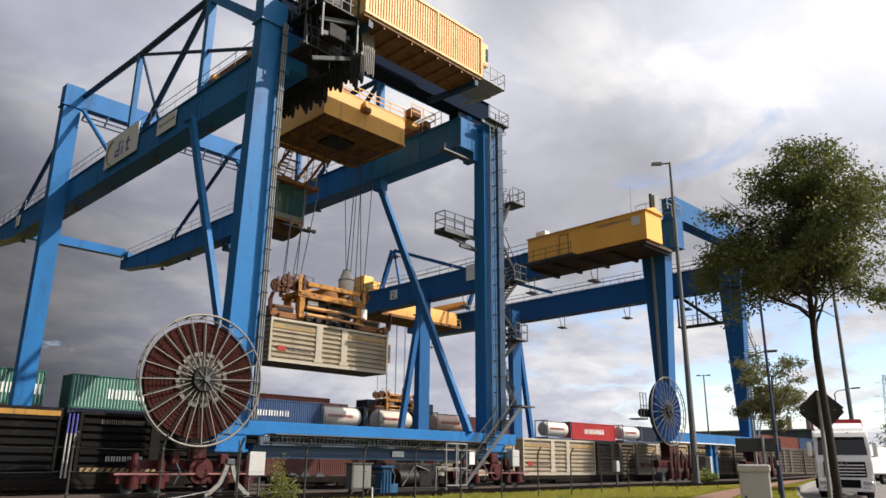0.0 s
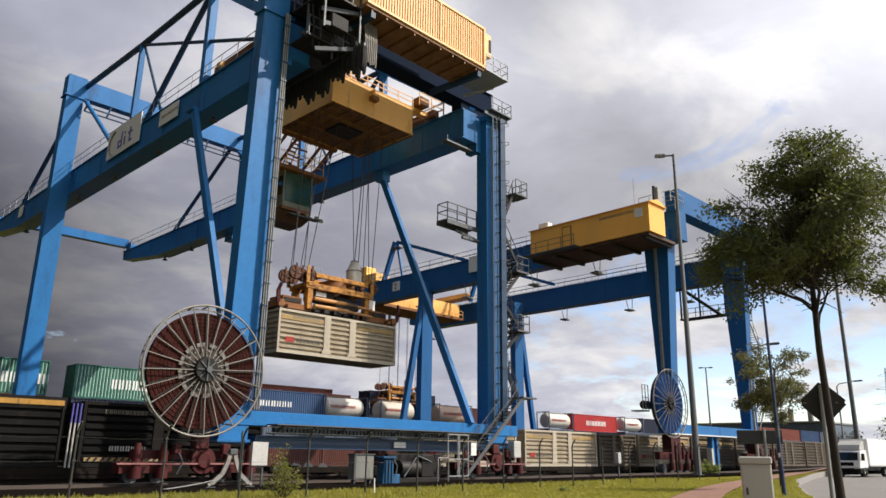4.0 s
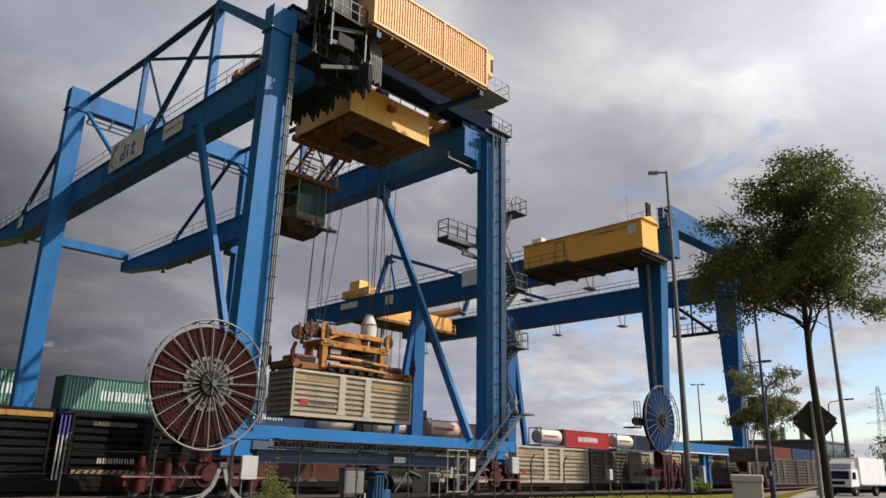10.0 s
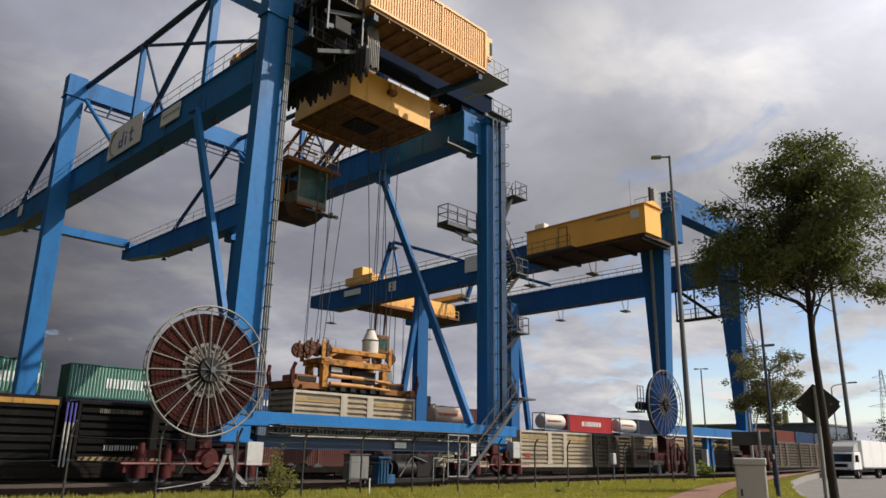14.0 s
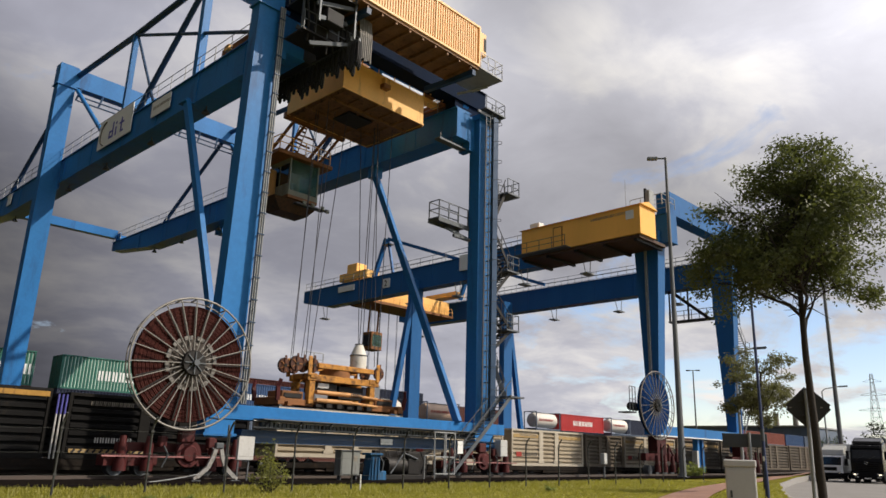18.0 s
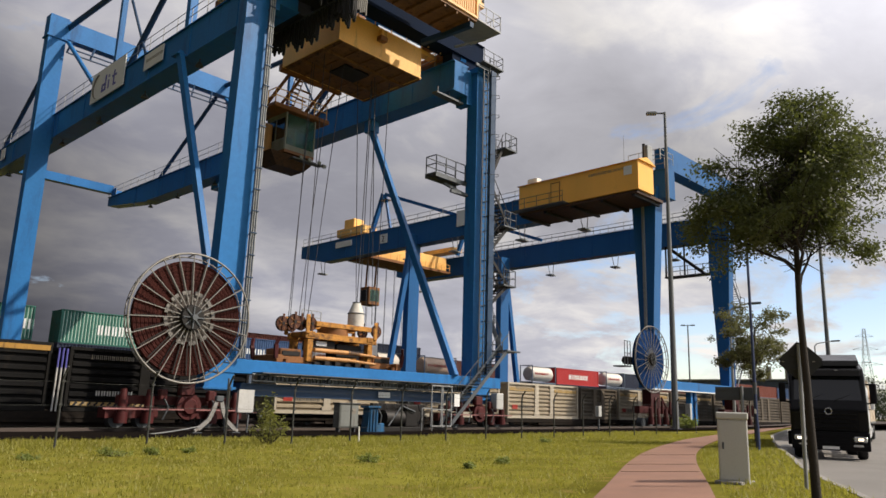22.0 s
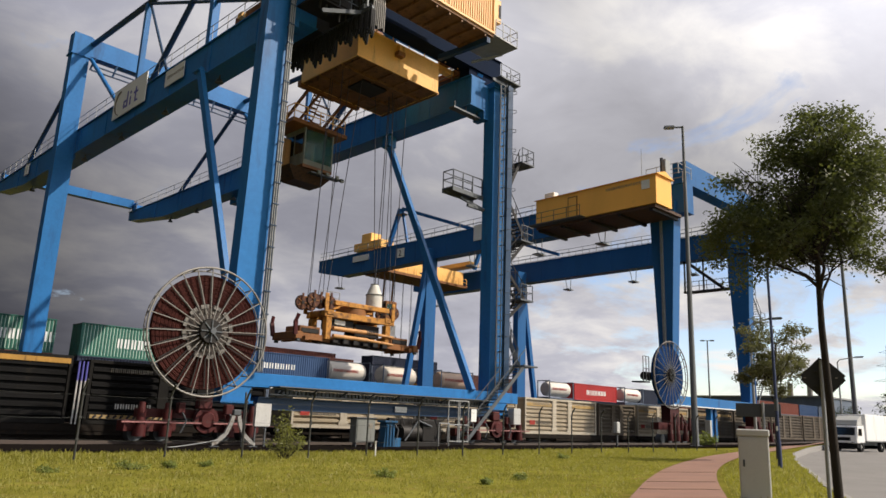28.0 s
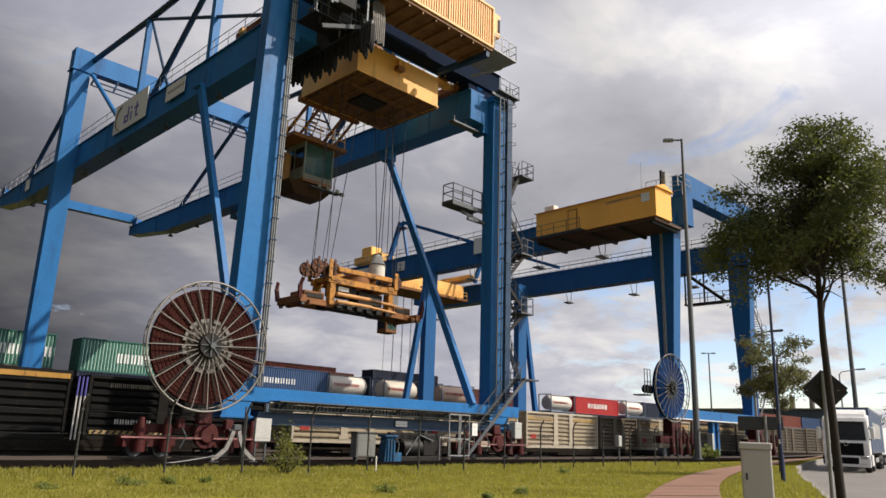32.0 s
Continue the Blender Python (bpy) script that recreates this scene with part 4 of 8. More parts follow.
MARKPALE = mat("pale_lettering", (0.5, 0.5, 0.48), 0.6, var=0.2)
MARKDARK = mat("dark_lettering", (0.08, 0.075, 0.07), 0.6, var=0.2)
MARKGREY = mat("worn_grey_lettering", (0.2, 0.18, 0.15), 0.6, var=0.3)
MARKRED = mat("faded_red_mark", (0.32, 0.035, 0.025), 0.6, var=0.25, scale=4)
MARKOCHRE = mat("faded_ochre_stripe", (0.36, 0.24, 0.09), 0.65, var=0.3, scale=2, dirt=(0.3, 0.26, 0.2), dirt_amount=0.5)
MARKVIOLET = mat("blue_violet_lettering", (0.10, 0.10, 0.36), 0.5, var=0.1)
MARKWHITE = mat("white_lettering", (0.75, 0.77, 0.76), 0.5, var=0.12)


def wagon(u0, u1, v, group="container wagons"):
    t = thing("container_wagon", ((u0 + u1) / 2, v, ZR), "dark brown flat container wagon under the boxes", "rail wagon", group)
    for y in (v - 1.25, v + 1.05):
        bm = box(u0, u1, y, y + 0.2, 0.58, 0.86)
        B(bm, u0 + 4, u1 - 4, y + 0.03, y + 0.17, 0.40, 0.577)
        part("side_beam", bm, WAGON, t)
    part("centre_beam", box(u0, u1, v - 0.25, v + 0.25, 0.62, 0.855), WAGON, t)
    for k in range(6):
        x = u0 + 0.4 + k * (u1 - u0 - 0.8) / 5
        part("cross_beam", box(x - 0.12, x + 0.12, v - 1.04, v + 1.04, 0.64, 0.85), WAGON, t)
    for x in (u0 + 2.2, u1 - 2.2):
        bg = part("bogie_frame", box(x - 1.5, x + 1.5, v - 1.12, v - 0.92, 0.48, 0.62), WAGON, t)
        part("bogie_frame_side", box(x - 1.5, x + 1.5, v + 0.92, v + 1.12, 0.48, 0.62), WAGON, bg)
        for w in (-0.9, 0.9):
            bm = bmesh.new()
            for y in (v - 0.78, v + 0.66):
                tube(bm, (x + w, y, ZR + 0.36), (x + w, y + 0.12, ZR + 0.36), 0.36, 20)
            tube(bm, (x + w, v - 0.9, ZR + 0.36), (x + w, v + 0.9, ZR + 0.36), 0.07, 8)
            part("wheelset", bm, STEEL, bg)
            part("axle_box", box(x + w - 0.16, x + w + 0.16, v - 1.2, v - 0.9, ZR + 0.2, ZR + 0.5), WAGON, bg)
    for x, s in ((u0, -1), (u1, 1)):
        for y in (v - 0.87, v + 0.87):
            part("buffer", tube(bmesh.new(), (x, y, 0.75), (x + s * 0.22, y, 0.75), 0.09, 10, 0.17), STEEL, t)
    return t


ZB = 0.88
DULLOCHRE = mat("dull_yellow_stripe_paint", (0.42, 0.23, 0.05), 0.6, var=0.25, scale=1.5, dirt=(0.12, 0.07, 0.03), dirt_amount=0.35, streak=True)
TRAIN = "bulk boxes on the train"
ribbed_box(-18.2, 9.125, 35.0, ZB, 2.95, True, TRAIN)
ribbed_box(-8.1, 9.125, 35.0, ZB, 2.95, True, TRAIN, DULLOCHRE)
ribbed_box(1.95, 9.05, 35.0, ZB, 2.95, True, TRAIN, DULLOCHRE)
hazard_box = ribbed_box(11.75, 9.125, 35.0, ZB, 2.85, True, TRAIN)
strip_base = part("hazard_strip", box(12.0, 15.7, 34.93, 34.95, 1.14, 1.30), MARKOCHRE, hazard_box, "faded orange hazard strip")
for k in range(12):
    part("hazard_mark", bar(bmesh.new(), (12.12 + k * 0.3, 34.924, 1.15), (12.26 + k * 0.3, 34.924, 1.29), 0.008, 0.10, (1, 0, 0)), BLACK, strip_base)
ribbed_box(32.5, 9.125, 35.0, ZB, 2.6, False, TRAIN)
ribbed_box(42.6, 9.125, 35.0, ZB, 2.62, False, TRAIN)
ribbed_box(52.1, 5.6, 35.0, ZB + 0.02, 2.55, 2, TRAIN, panels=((0.03, 0.34), (0.44, 0.54), (0.66, 0.97)), mark=False)
# all but the first are browner, their shaded sides put into the paint
for k in range(5):
    ribbed_box(58.1 + k * 9.6, 9.125, 35.0, ZB, 2.65 + 0.05 * k, 0 if k == 0 else 2, TRAIN, mark=k < 2)
for a, b in ((-18.4, 0.5), (1.8, 21.0), (22.1, 41.8), (42.4, 57.9), (58.0, 76.9), (77.2, 96.3), (96.5, 106.5)):
    wagon(a, b, VT)
pads = [o for o in scene.objects if o.name.startswith("container_wagon") and abs(o.location.x - 31.95) < 0.1][0]
for x in (23.2, 30.9):
    part("load_pad", box(x - 0.2, x + 0.2, VT - 1.1, VT + 1.1, 0.862, 0.948), WAGON, pads)
lifted_box = ribbed_box(27.55 - 4.5625, 9.125, 34.97, BOX_TOP - 2.62, 2.62, False, TRAIN)
# pale pipes standing in the gap between two dark boxes
pp = thing("vent_pipes", (11.35, 34.9, 0.86), "three pale pipes standing in a wagon gap", "pipes")
for k in range(3):
    part("pipe", tube(bmesh.new(), (11.2 + k * 0.17, 34.75, 0.87), (11.2 + k * 0.17, 34.75, 2.75), 0.04, 8), MARKPALE, pp)
    part("upper_pipe", tube(bmesh.new(), (11.2 + k * 0.17, 34.75, 2.75), (11.2 + k * 0.17, 34.75, 3.6), 0.045, 8), MARKVIOLET, pp)


# ---- container yard ----
CORR = {}


def paint(name, col):
    if name not in CORR:
        CORR[name] = mat(name, col, 0.5, var=0.16, scale=0.7, fine=6, dirt=tuple(c * 0.5 for c in col), dirt_amount=0.22, streak=True)
    return CORR[name]


GREENP, BLUEP, REDP, NAVYP, BROWNP, ORANGEP, GREYP = (paint(n, c) for n, c in (
    ("sea_green_container_paint", (0.026, 0.125, 0.095)), ("navy_container_paint", (0.035, 0.075, 0.17)), ("red_container_paint", (0.42, 0.035, 0.035)),
    ("dark_navy_container_paint", (0.016, 0.022, 0.045)), ("brown_container_paint", (0.10, 0.036, 0.028)), ("rust_red_container_paint", (0.21, 0.06, 0.04)),
    ("slate_container_paint", (0.10, 0.13, 0.18))))


def sea_container(u0, v0, z0, paint_m, label, length=12.19, H=2.59, stripes=None, letters=None, group="stacked containers"):
    """A corrugated sea container with corner posts, rails and castings."""
    W = 2.44
    t = thing("sea_container", (u0 + length / 2, v0 + W / 2, z0), label, "container", group)
    x0, x1, y0, y1, z1 = u0, u0 + length, v0, v0 + W, z0 + H
    n = int(length / 0.28)
    for y, s in ((y0 + 0.05, 1), (y1 - 0.05, -1)):
        bm = bmesh.new()
        row = []
        for i in range(n * 4 + 1):
            x = x0 + 0.12 + (length - 0.24) * i / (n * 4)
            d = (0.0, 0.0, 0.045, 0.045)[i % 4]
            row.append((bm.verts.new((x, y + d * s, z0 + 0.13)), bm.verts.new((x, y + d * s, z1 - 0.1))))
        for k, ((a, b), (c, d)) in enumerate(zip(row, row[1:])):
            f = bm.faces.new((a, c, d, b) if s > 0 else (b, d, c, a))
            if stripes and k % 4 == 2:
                f.material_index = 1
        part("side_wall", bm, [paint_m, stripes] if stripes else paint_m, t)
    for k in (0, 1):
        ym = (y0 + y1) / 2
        door = part("door", box(x0 + 0.02, x0 + 0.08, *((y0 + 0.1, ym - 0.01) if k == 0 else (ym + 0.01, y1 - 0.1)), z0 + 0.12, z1 - 0.1), paint_m, t)
        for q in (0.35, 0.85):
            yy = y0 + 0.05 + k * 1.17 + q
            part("lock_rod", tube(bmesh.new(), (x0, yy, z0 + 0.15), (x0, yy, z1 - 0.12), 0.022, 6), paint_m, door)
    part("end_wall", box(x1 - 0.08, x1 - 0.02, y0 + 0.1, y1 - 0.1, z0 + 0.12, z1 - 0.1), paint_m, t)
    part("roof", box(x0 + 0.03, x1 - 0.03, y0 + 0.03, y1 - 0.03, z1 - 0.06, z1 - 0.015), paint_m, t)
    part("floor", box(x0 + 0.03, x1 - 0.03, y0 + 0.03, y1 - 0.03, z0 + 0.02, z0 + 0.12), paint_m, t)
    for x in (x0, x1 - 0.12):
        for y in (y0, y1 - 0.12):
            bm = box(x, x + 0.12, y, y + 0.12, z0 + 0.125, z1 - 0.125)
            B(bm, x - 0.006, x + 0.126, y - 0.006, y + 0.126, z0, z0 + 0.12)
            B(bm, x - 0.006, x + 0.126, y - 0.006, y + 0.126, z1 - 0.12, z1)
            part("corner_post", bm, paint_m, t)
    for y in (y0, y1 - 0.07):
        for z in (z0, z1 - 0.1):
            part("rail", box(x0 + 0.13, x1 - 0.13, y, y + 0.07, z + 0.004, z + 0.1), paint_m, t)
    if letters:
        at, cnt, w, h, m = letters
        bar_marks("lettering", t, x0 + at, y0 + 0.044, z0 + 0.9, cnt, w, h, m)
    return t


def tank_container(u0, v0, z0, shell, label, group="tank containers"):
    t = thing("tank_container", (u0 + 3.03, v0 + 1.22, z0), label, "tank container", group)
    x0, x1, y0, y1, z1 = u0, u0 + 6.06, v0, v0 + 2.44, z0 + 2.59
    c = (v0 + 1.22, z0 + 1.32)
    bm = bmesh.new()
    prof = ((0.25, 0.55), (0.36, 0.92), (0.6, 1.08), (5.46, 1.08), (5.7, 0.92), (5.81, 0.55))
    for (xa, ra), (xb, rb) in zip(prof, prof[1:]):
        tube(bm, (x0 + xa, *c), (x0 + xb, *c), ra, 28, rb)
    part("tank_shell", bm, shell, t, label)
    for x in (x0, x1 - 0.12):
        bm = bmesh.new()
        for y in (y0, y1 - 0.12):
            B(bm, x, x + 0.12, y, y + 0.12, z0, z1)
        for z in (z0, z1 - 0.12):
            B(bm, x, x + 0.12, y0 + 0.12, y1 - 0.12, z, z + 0.12)
        part("end_frame", bm, GREYP, t)
    for y in (y0 + 0.03, y1 - 0.1):
        part("bottom_rail", box(x0 + 0.12, x1 - 0.12, y, y + 0.07, z0 + 0.02, z0 + 0.1), GREYP, t)
    bm = box(x0 + 0.4, x1 - 0.4, c[0] - 0.3, c[0] + 0.3, z1 - 0.16, z1 - 0.12)
    part("walkway", bm, GALV, t)
    part("hatch", tube(bmesh.new(), (x0 + 3, c[0] + 0.5, z1 - 0.25), (x0 + 3, c[0] + 0.5, z1 - 0.02), 0.3, 14), GALV, t)
    bar_marks("lettering", t, x0 + 0.8, y0 + 0.12, z0 + 1.2, 14, 0.2, 0.32, MARKRED)
    return t


def stack(u0, v0, tiers, paints, label, **k):
    """Containers stacked from the ground; only the top one may carry stripes and letters."""
    z = ground_z(u0, v0) + 0.06
    for i in range(tiers):
        last = i == tiers - 1
        args = dict(k) if last else {"length": k.get("length", 12.19), "H": k.get("H", 2.59)}
        sea_container(u0, v0, z, paints[i % len(paints)], label if last else "weathered steel sea container at the foot of a stack", **args)
        z += args.get("H", 2.59) + 0.004


WSTRIPE = paint("pale_green_corrugation", (0.32, 0.44, 0.38))
stack(21.33, 67.0, 3, (BROWNP, NAVYP, GREENP), "sea-green corrugated container with white lettering", stripes=WSTRIPE, letters=(3.2, 12, 0.47, 0.84, MARKWHITE), H=2.84)
stack(7.1, 67.0, 3, (BLUEP, BROWNP, GREENP), "sea-green corrugated container with white lettering", stripes=WSTRIPE, letters=(7.5, 8, 0.47, 0.84, MARKWHITE), H=2.84)
stack(8.0, 70.6, 3, (BROWNP, GREYP, ORANGEP), "rust-red corrugated container behind the green ones", H=2.84)
stack(36.4, 68.8, 3, (BROWNP, GREYP, BLUEP), "navy corrugated container with white lettering", letters=(4.1, 6, 0.52, 0.58, MARKWHITE))
for u, c in ((48.9, "white-and-rust tank container with red lettering"), (57.0, "cream tank container in a grey frame"), (66.8, "tan tank container in a grey frame"), (89.8, "white tank container in a grey frame"), (110.6, "white tank container in a grey frame")):
    shell = paint("tank_" + c.split()[0].replace("-", "_"), {"w": (0.62, 0.58, 0.53), "c": (0.55, 0.50, 0.43), "t": (0.50, 0.36, 0.27)}[c[0]])
    z = ground_z(u, 69) + 0.06
    for pm in (BROWNP, GREYP):
        sea_container(u, 69.0, z, pm, "weathered steel sea container at the foot of a stack", length=6.06)
        z += 2.594
    tank_container(u, 69.0, z, shell, c)
stack(62.4, 78.0, 4, (GREYP, BROWNP, NAVYP, NAVYP), "dark navy corrugated container on a stack", H=2.40)
stack(47.0, 78.0, 3, (GREYP, BLUEP, BROWNP), "brown corrugated container on a stack", H=2.9)
stack(52.0, 89.0, 4, (GREYP, BLUEP, NAVYP, ORANGEP), "rust-red corrugated container on a stack")
stack(75.2, 72.5, 3, (GREYP, NAVYP, BROWNP), "brown corrugated container on a stack")
stack(97.5, 70.0, 3, (BROWNP, NAVYP, REDP), "bright red corrugated container with white lettering", letters=(3.4, 7, 0.62, 0.75, MARKWHITE))
stack(117.2, 70.0, 3, (BROWNP, GREYP, NAVYP), "dark navy corrugated container on a stack")
stack(132.0, 70.0, 2, (NAVYP, ORANGEP), "rust-red corrugated container on a stack")
stack(165.5, 70.0, 3, (NAVYP, GREYP, ORANGEP), "rust-red corrugated container on a stack")
stack(178.4, 70.0, 3, (NAVYP, GREYP, ORANGEP), "rust-red corrugated container on a stack")
stack(191.2, 70.0, 3, (NAVYP, BROWNP, BLUEP), "navy corrugated container on a stack")
stack(204.2, 70.0, 3, (NAVYP, BROWNP, GREYP), "slate corrugated container on a stack")


# ---- crane one: machinery, ladders, signs ----
BOOM2 = mat("rusty_orange_cab_panel", (0.36, 0.19, 0.07), 0.55, var=0.3, scale=1.5, dirt=(0.10, 0.045, 0.02), dirt_amount=0.5, streak=True)
def ladder(bm, x, y, z0, z1, w=0.5, along=(1, 0, 0), step=0.3):
    a = Vector(along) * w / 2
    for s in (-1, 1):
        p = Vector((x, y, z0)) + a * s
        bar(bm, p, p + Vector((0, 0, z1 - z0)), 0.06)
    n = int((z1 - z0) / step)
    for i in range(n):
        p = Vector((x, y, z0 + (i + 0.5) * step))
        bar(bm, p - a, p + a, 0.035)


def crane_one_details(cr):
    # cable tray and ladder beside the first leg
    bm = box(17.95, 18.24, 30.34, 30.40, 3.5, 24.2)
    for i in range(19):
        bar(bm, (18.1, 30.40, 4.0 + i * 1.08), (18.1, 30.72, 4.0 + i * 1.08), 0.05)
        B(bm, 17.93, 18.26, 30.22, 30.337, 4.0 + i * 1.08, 4.05 + i * 1.08)
    tray = part("cable_tray", bm, TUBE, cr, "dark cable tray up the leg")
    for x, r in ((17.98, 0.028), (18.09, 0.038), (18.21, 0.028)):
        part("conduit", tube(bmesh.new(), (x, 30.28, 3.5), (x, 30.28, 24.2), r, 6), GALV, tray)
    # ladders on the second leg, and a tray added to shade it
    bm = bmesh.new()
    ladder(bm, 34.98, 30.2, 3.6, 24.2, 0.42)
    part("ladder", bm, STEEL, cr)
    bm = bmesh.new()
    ladder(bm, 35.6, 30.2, 3.6, 25.2, 0.42)
    for i in range(14):
        z = 5.5 + i * 1.4
        for a, b in (((35.35, 30.2), (35.28, 29.75)), ((35.28, 29.75), (35.6, 29.5)), ((35.6, 29.5), (35.92, 29.75)), ((35.92, 29.75), (35.85, 30.2))):
            bar(bm, (*a, z), (*b, z), 0.03)
    part("caged_ladder", bm, STEEL, cr, "dark caged ladder on the leg")
    # added panel: stands off the leg so that its shadow covers the face
    bm = box(35.34, 35.84, 29.98, 30.1, 3.6, 24.2)
    for i in range(20):
        bar(bm, (35.6, 30.1, 4.0 + i), (35.6, 30.72, 4.0 + i), 0.07)
    part("cable_tray", bm, TUBE, cr, "dark panel added behind the caged ladder to shade the leg")
    # zigzag stair outside the second leg
    st = part("stair_tower", box(36.56, 36.7, 31.0, 31.5, 3.5, 20.5), BLUE, cr)
    lv = ((36.75, 8.1), (38.9, 9.85), (36.75, 11.8), (38.9, 14.0), (36.75, 16.9), (38.2, 19.7))
    for (a, za), (b, zb) in zip(lv, lv[1:]):
        bm = bmesh.new()
        stair_flight(bm, (a, 31.2, za), (b, 31.2, zb), 0.75, (0, 1, 0), max(5, int((zb - za) / 0.22)))
        part("flight", bm, HUBDARK, st, "dark open steel stair flight")
    for z in (9.85, 14.0, 19.7):
        bm = box(38.1, 39.5, 30.9, 32.3, z - 0.1, z)
        bar(bm, (36.3, 32.2, z - 0.05), (38.1, 32.2, z - 0.05), 0.12)
        part("landing", bm, STEEL, st)
        bm = bmesh.new()
        railing(bm, [(38.15, 30.95, z), (39.45, 30.95, z), (39.45, 32.25, z), (36.4, 32.25, z)], 1.05, 0.8, 0.028)
        part("landing_rail", bm, STEEL, st)
    for z in (8.1, 11.8, 16.9):
        part("landing", box(36.3, 37.1, 30.9, 32.4, z - 0.08, z), STEEL, st)
    # boarding stair up the bogie
    bm = bmesh.new()
    stair_flight(bm, (31.3, 29.3, 0.5), (36.6, 29.3, 5.2), 0.8, (0, 1, 0), 22)
    part("boarding_stair", bm, STEEL, cr, "dark grey boarding stair beside the leg")
    part("boarding_landing", box(36.4, 37.8, 29.2, 30.7, 5.1, 5.2), STEEL, cr)
    bm = bmesh.new()
    stair_flight(bm, (37.5, 30.5, 5.2), (36.8, 31.3, 8.1), 0.6, (0.7, 0.7, 0), 9)
    part("flight", bm, STEEL, st)
    bm = bmesh.new()
    for x in (29.7, 30.5, 30.62, 31.35):
        bar(bm, (x, 29.25, 0.45), (x, 29.25, 2.75), 0.05)
    for z in (0.5, 1.4, 2.72):
        bar(bm, (29.7, 29.25, z), (31.35, 29.25, z), 0.06)
    part("gate_frame", bm, GALV, cr, "galvanised steel gate at the stair foot")
    part("gate_sign", box(31.55, 32.0, 29.2, 29.23, 1.6, 2.3), PALE, cr)
    # arm platform beside the second leg
    bm = box(31.75, 34.72, 31.5, 32.5, 16.24, 16.34)
    B(bm, 31.75, 34.7, 31.5, 31.6, 16.05, 16.237)
    B(bm, 31.75, 34.7, 32.4, 32.5, 16.05, 16.237)
    bar(bm, (33.0, 32.0, 15.95), (34.7, 31.4, 15.35), 0.16)
    B(bm, 33.2, 34.7, 31.45, 31.62, 15.3, 15.5)
    ap = part("arm_platform", bm, STEEL, cr, "dark grated platform beside the leg")
    part("platform_rail", railing(bmesh.new(), [(34.6, 31.55, 16.34), (31.8, 31.55, 16.34), (31.8, 32.45, 16.34), (34.6, 32.45, 16.34)], 1.15, 1.1, 0.034), STEEL, ap)
    bm = box(31.6, 34.7, 31.5, 32.0, 21.75, 21.87)
    for i in range(3):
        bar(bm, (31.9 + i * 1.1, 31.75, 21.87), (31.9 + i * 1.1, 31.75, 22.35), 0.05)
    part("service_grating", bm, STEEL, cr)
    # notice boards on the girder
    bm = box(GA0 - 0.2, GA0 - 0.14, 49.9, 55.7, 23.05, 25.4)
    sb = part("name_board", bm, PALE, cr, "pale board with a blue-violet emblem")
    bm = bmesh.new()
    for k in range(9):
        a0, a1 = radians(95 + k * 18), radians(95 + (k + 1) * 18)
        p, q = [(GA0 - 0.22, 54.3 - 0.95 * math.cos(a), 24.15 + 0.95 * math.sin(a)) for a in (a0, a1)]
        bar(bm, p, q, 0.05, 0.14, (1, 0, 0))
    part("emblem_arc", bm, MARKGREY, sb)
    bm = bmesh.new()
    for y0, z0, z1 in ((53.5, 23.5, 24.1), (52.95, 23.5, 24.75), (52.4, 23.5, 24.2), (51.5, 23.5, 24.7)):
        B(bm, GA0 - 0.215, GA0 - 0.2, y0, y0 + 0.22, z0, z1)
    for y0, y1, z0, z1 in ((52.95, 53.7, 23.5, 23.68), (52.95, 53.7, 23.95, 24.12), (52.4, 52.62, 24.4, 24.6), (51.2, 51.95, 24.2, 24.36), (51.2, 51.6, 23.5, 23.66)):
        B(bm, GA0 - 0.218, GA0 - 0.2, y0, y1, z0, z1)
    part("emblem", bm, MARKVIOLET, sb, "blue-violet emblem")
    bm = box(GA0 - 0.2, GA0 - 0.14, 44.0, 46.7, 23.05, 24.2)
    s2 = part("notice_board", bm, PALE, cr)
    bar_marks("lettering", s2, GA0 - 0.205, 46.4, 23.55, 12, 0.16, 0.22, MARKGREY, (0, -1, 0))
    part("number_plate_board", box(GA0 - 0.2, GA0 - 0.14, 75.7, 76.8, 23.1, 24.2), PALE, cr)
    # electric house on brackets over the near side
    eh = part("electric_house", box(20.95, 30.4, 27.22, 29.5, 24.95, 27.7), CREAM, cr, "sand-yellow corrugated container used as electric house")
    bm = bmesh.new()
    n = 46
    for i in range(n):
        x = 21.08 + i * (9.2 / n)
        B(bm, x, x + 0.10, 27.16, 27.217, 25.1, 27.55)
    part("corrugation", bm, CREAM, eh)
    for z in (24.9, 27.6):
        part("side_rail", box(20.9, 30.45, 27.1, 27.2, z, z + 0.14), CREAM, eh)
    for x in (20.9, 30.33, 26.4):
        part("corner_post", box(x, x + 0.12, 27.09, 27.213, 25.05, 27.6), CREAM, eh)
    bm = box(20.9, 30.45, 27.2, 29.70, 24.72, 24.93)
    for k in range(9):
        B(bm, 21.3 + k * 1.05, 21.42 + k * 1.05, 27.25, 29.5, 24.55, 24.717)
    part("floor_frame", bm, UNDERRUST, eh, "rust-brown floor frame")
    bm = rbox(30.42, 31.25, 27.3, 28.9, 26.0, 27.6, 0.02)
    ac = part("vent_housing", bm, CREAM, eh)
    part("vent_opening", box(31.0, 31.2, 27.27, 27.298, 26.35, 27.25), BLACK, ac)
    bm = bmesh.new()
    for x in (21.4, 30.0):
        part("bracket", bar(bmesh.new(), (x, 31.45, 24.62), (x, 27.2, 24.36), 0.3, 0.34), TUBE, cr)
    bm = box(30.5, 32.7, 27.1, 29.6, 24.85, 24.93)
    bar(bm, (32.6, 28.3, 24.8), (31.2, 29.7, 24.2), 0.12)
